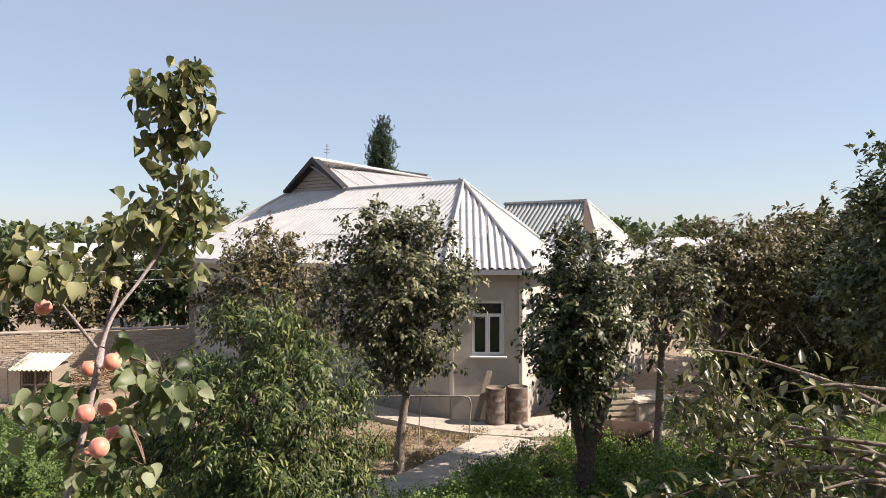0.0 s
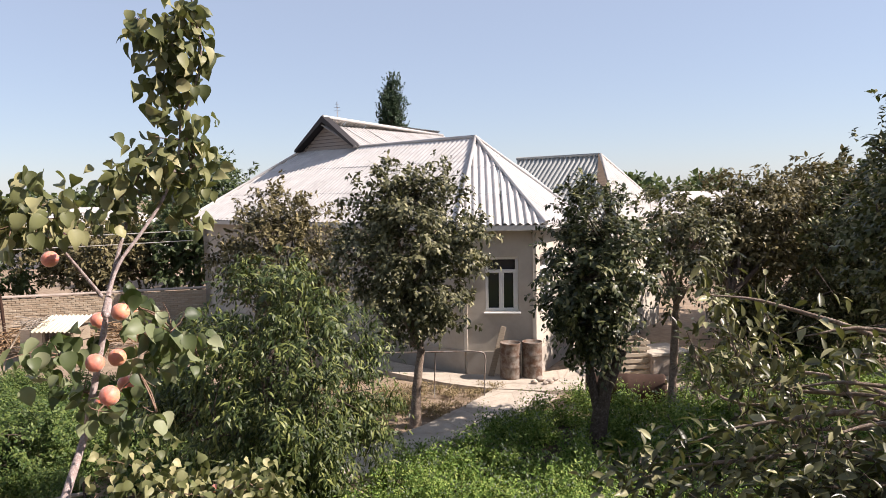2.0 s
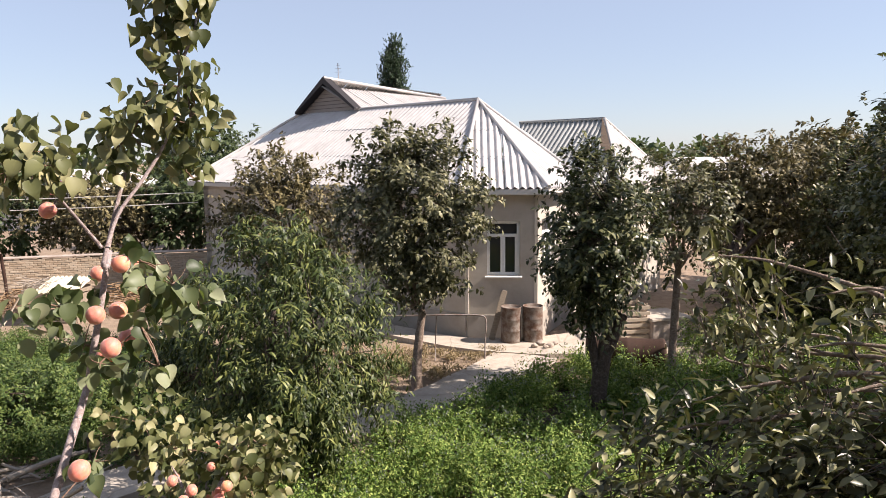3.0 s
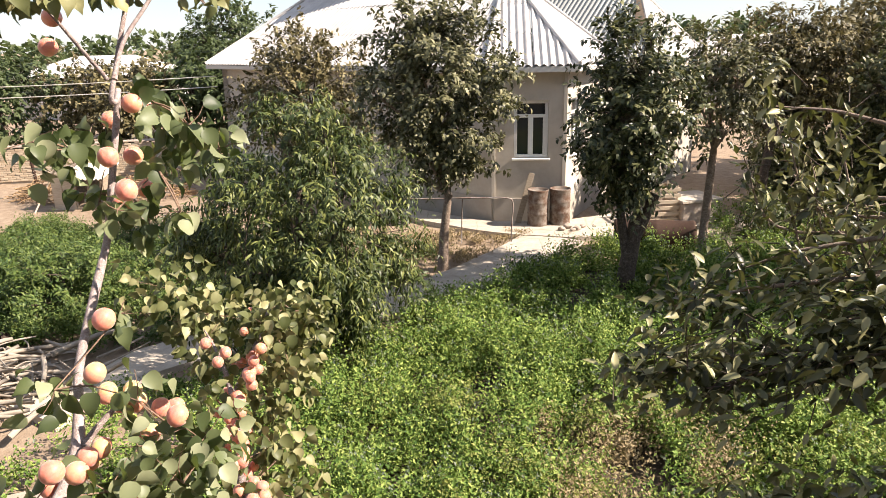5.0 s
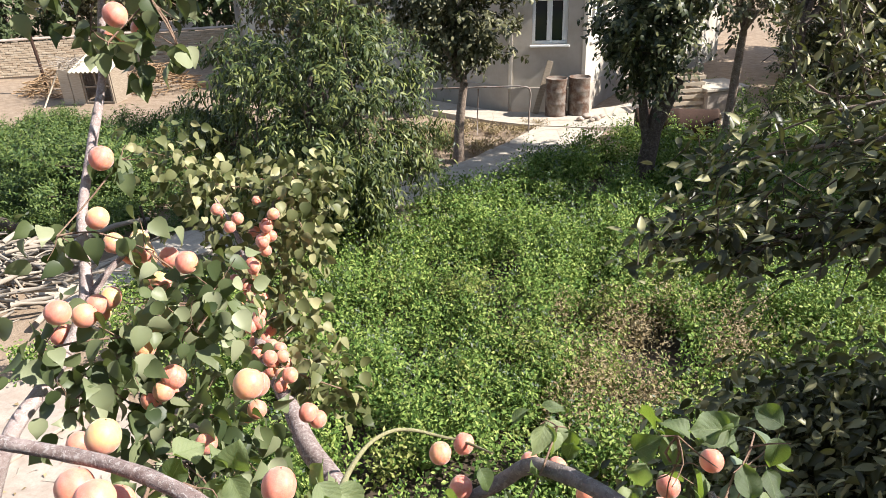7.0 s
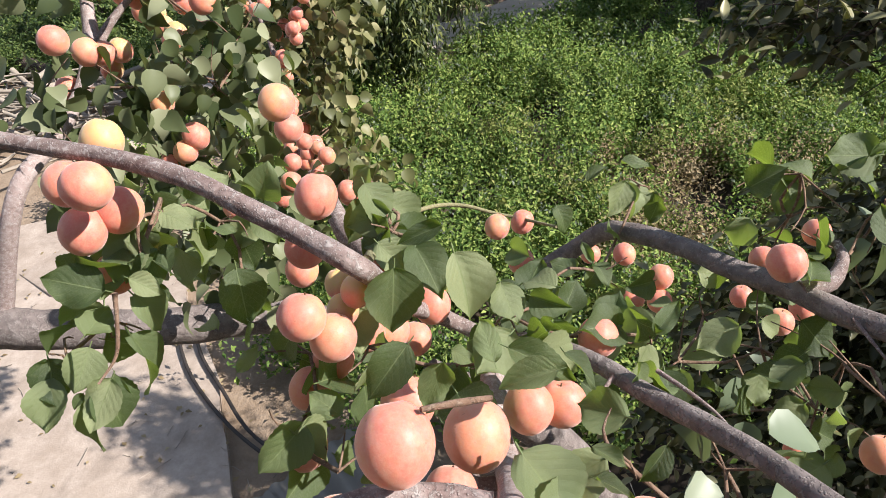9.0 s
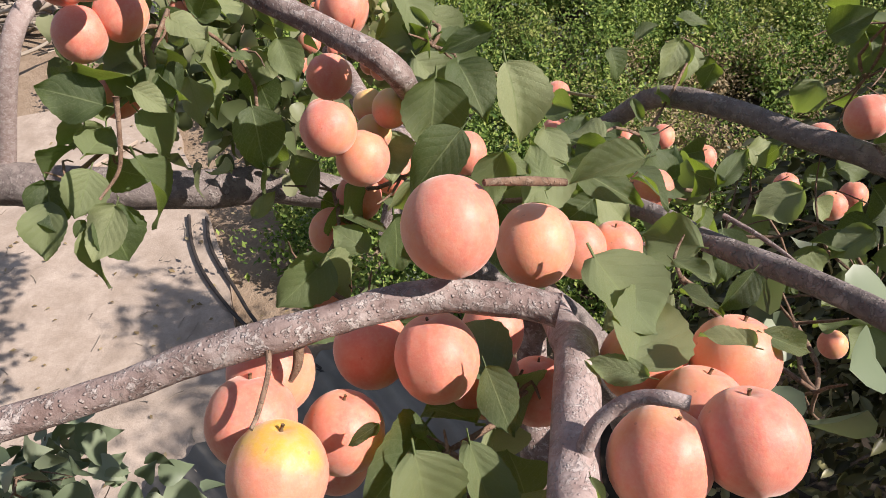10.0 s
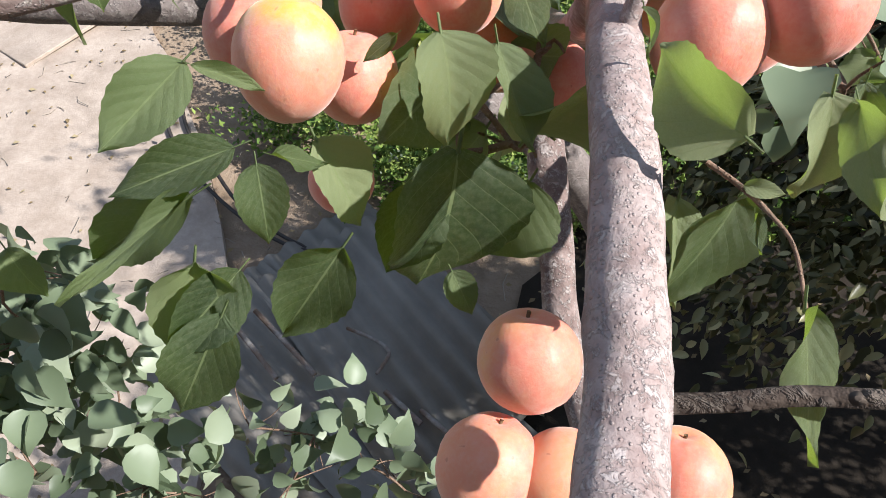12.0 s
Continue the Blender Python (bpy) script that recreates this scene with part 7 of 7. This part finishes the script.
for x, y, z, r in [
    (-0.622, 2.799, 2.858, 0.0240),
    (-0.699, 2.935, 2.786, 0.0240),
    (-0.693, 2.919, 2.881, 0.0240),
    (-0.535, 2.593, 2.958, 0.0240),
    (-0.671, 2.915, 2.970, 0.0240),
    (-0.766, 3.130, 2.774, 0.0240),
    (-0.705, 3.000, 2.874, 0.0240),
    (-0.665, 2.808, 2.866, 0.0240),
    (-0.724, 3.041, 2.908, 0.0240),
    (-0.695, 3.023, 2.776, 0.0240),
    (-0.725, 2.922, 2.839, 0.0240),
    (-0.663, 2.864, 2.846, 0.0240),
    (-0.700, 2.912, 2.781, 0.0240),
    (-0.703, 2.979, 2.965, 0.0240),
    (-0.692, 2.994, 2.950, 0.0240),
    (-0.604, 2.891, 3.098, 0.0240),
    (-0.652, 2.993, 3.055, 0.0240),
    (-0.605, 2.906, 3.057, 0.0240),
    (-0.748, 3.054, 2.916, 0.0240),
    (-0.859, 3.354, 2.908, 0.0240),
    (-0.718, 2.920, 2.898, 0.0240),
    (-0.759, 3.191, 3.011, 0.0240),
    (-0.659, 2.901, 2.988, 0.0240),
    (-0.644, 3.012, 3.062, 0.0240),
]:
    fruit(x, y, z, r)
for x, y, z, r in [
    (-0.719, 3.015, 2.877, 0.0240),
    (-0.659, 3.064, 3.038, 0.0240),
    (-0.628, 3.009, 3.111, 0.0240),
    (-0.624, 3.033, 3.062, 0.0240),
    (-0.751, 3.339, 2.980, 0.0240),
    (-0.687, 3.165, 3.063, 0.0240),
    (-0.711, 3.190, 3.039, 0.0240),
    (-0.738, 3.495, 3.062, 0.0240),
    (-0.657, 3.007, 3.057, 0.0240),
    (-0.658, 3.301, 3.141, 0.0240),
    (-0.873, 3.648, 3.066, 0.0240),
    (-0.741, 3.489, 3.009, 0.0240),
    (-0.593, 3.011, 3.167, 0.0240),
    (-0.831, 3.027, 3.179, 0.0240),
    (-0.979, 3.375, 3.018, 0.0240),
    (-0.727, 2.894, 3.161, 0.0240),
    (-0.737, 2.998, 3.153, 0.0240),
    (-0.798, 3.120, 2.857, 0.0240),
    (-0.513, 2.524, 2.968, 0.0240),
    (-0.501, 2.602, 2.801, 0.0240),
    (-0.291, 2.179, 3.005, 0.0240),
    (-0.402, 2.362, 2.829, 0.0240),
    (-0.536, 2.507, 2.961, 0.0240),
    (-0.405, 2.399, 2.844, 0.0240),
]:
    fruit(x, y, z, r)
for x, y, z, r in [
    (-0.394, 2.297, 2.982, 0.0240),
    (-0.458, 2.457, 2.855, 0.0240),
]:
    fruit(x, y, z, r)
for x, y, z, r in [
    (-0.617, 2.070, 3.018, 0.027),
    (-0.599, 1.973, 3.062, 0.027),
    (-0.615, 2.033, 3.192, 0.027),
    (-0.110, 1.539, 3.452, 0.027),
    (-0.173, 1.707, 3.325, 0.027),
    (-0.212, 2.083, 2.947, 0.027),
    (-0.636, 2.146, 3.009, 0.027),
    (-0.593, 2.048, 3.030, 0.027),
    (-0.583, 2.272, 3.325, 0.027),
    (-0.718, 2.188, 3.086, 0.027),
    (-0.792, 2.304, 2.875, 0.027),
    (-0.545, 2.101, 2.746, 0.027),
    (-0.409, 2.115, 2.911, 0.027),
]:
    fruit(x, y, z, r)

for x, y, z, r, kind in [
    (-0.649, 2.060, 3.480, 0.0255, 5),
    (-0.624, 2.080, 3.444, 0.0255, 5),
    (-0.585, 2.080, 3.447, 0.0255, 5),
    (-0.602, 2.100, 3.472, 0.0255, 5),
    (-0.520, 2.080, 3.433, 0.0255, None),
    (-0.541, 2.050, 3.375, 0.0255, 5),
    (-0.655, 2.000, 3.355, 0.0255, 5),
    (-0.703, 2.020, 3.302, 0.0255, 5),
    (-0.527, 1.900, 3.278, 0.0255, None),
    (-0.452, 1.860, 3.227, 0.0255, None),
    (-0.470, 1.840, 3.196, 0.0255, None),
    (-0.507, 1.840, 3.168, 0.0255, None),
    (-0.193, 2.020, 3.001, 0.0255, None),
    (-0.182, 2.060, 2.946, 0.0255, None),
    (-0.464, 2.450, 2.826, 0.0255, None),
    (-0.398, 2.200, 2.970, 0.0255, None),
    (-0.803, 1.980, 3.256, 0.0255, None),
    (-0.542, 1.620, 3.225, 0.0255, None),
    (-0.340, 1.750, 3.122, 0.0255, None),
    (-0.300, 1.950, 3.062, 0.0255, None),
]:
    fruit(x, y, z, r, kind)
# ripe fruit crowded along the slender back limb
for k in range(20):
    a = smooth_path([(-0.41, 2.39, 2.80), (-0.60, 2.72, 2.80), (-0.756, 3.056, 2.89), (-0.733, 3.45, 3.10)], 10)[int(rng.integers(0, 30))]
    b = Vector(unit(rng.normal(0, 1, 3) * (1, 0.6, 0.8))) * (0.035 + 0.05 * rng.random())
    fruit(a[0] + b.x, a[1] + b.y, a[2] + b.z, 0.020 + 0.005 * rng.random())


# unseen leaf mass added to the apricot's crown to shade ground and sheets
shade_pts, shade_g = crown_clumps(np.array((2.15, 0.95, 2.8)) - APR, (0.85, 0.85, 0.75), 110, 91)
shade_n = len(shade_pts) * 40
shade_base = np.repeat(shade_pts, 40, 0) + shade_g.normal(0, 0.10, (shade_n, 3))
tagged(linked("crown", leaves("crown", shade_base, shade_g.normal(0, 0.6, (shade_n, 3)) + (0, 0, -0.4), 0.065 * (0.7 + 0.5 * shade_g.random(shade_n)), 0.72, LEAF8, 1.0), M_APRICOT, apricot_tree), kind="stuff")
# limb added to carry the unseen leaf mass
bough("limb", [(0.66, 1.62, 0.8, 0.04), (1.2, 1.2, 1.2, 0.03), (1.7, 0.95, 1.9, 0.02), (1.95, 0.9, 2.9, 0.008)], M_BARKOLD)
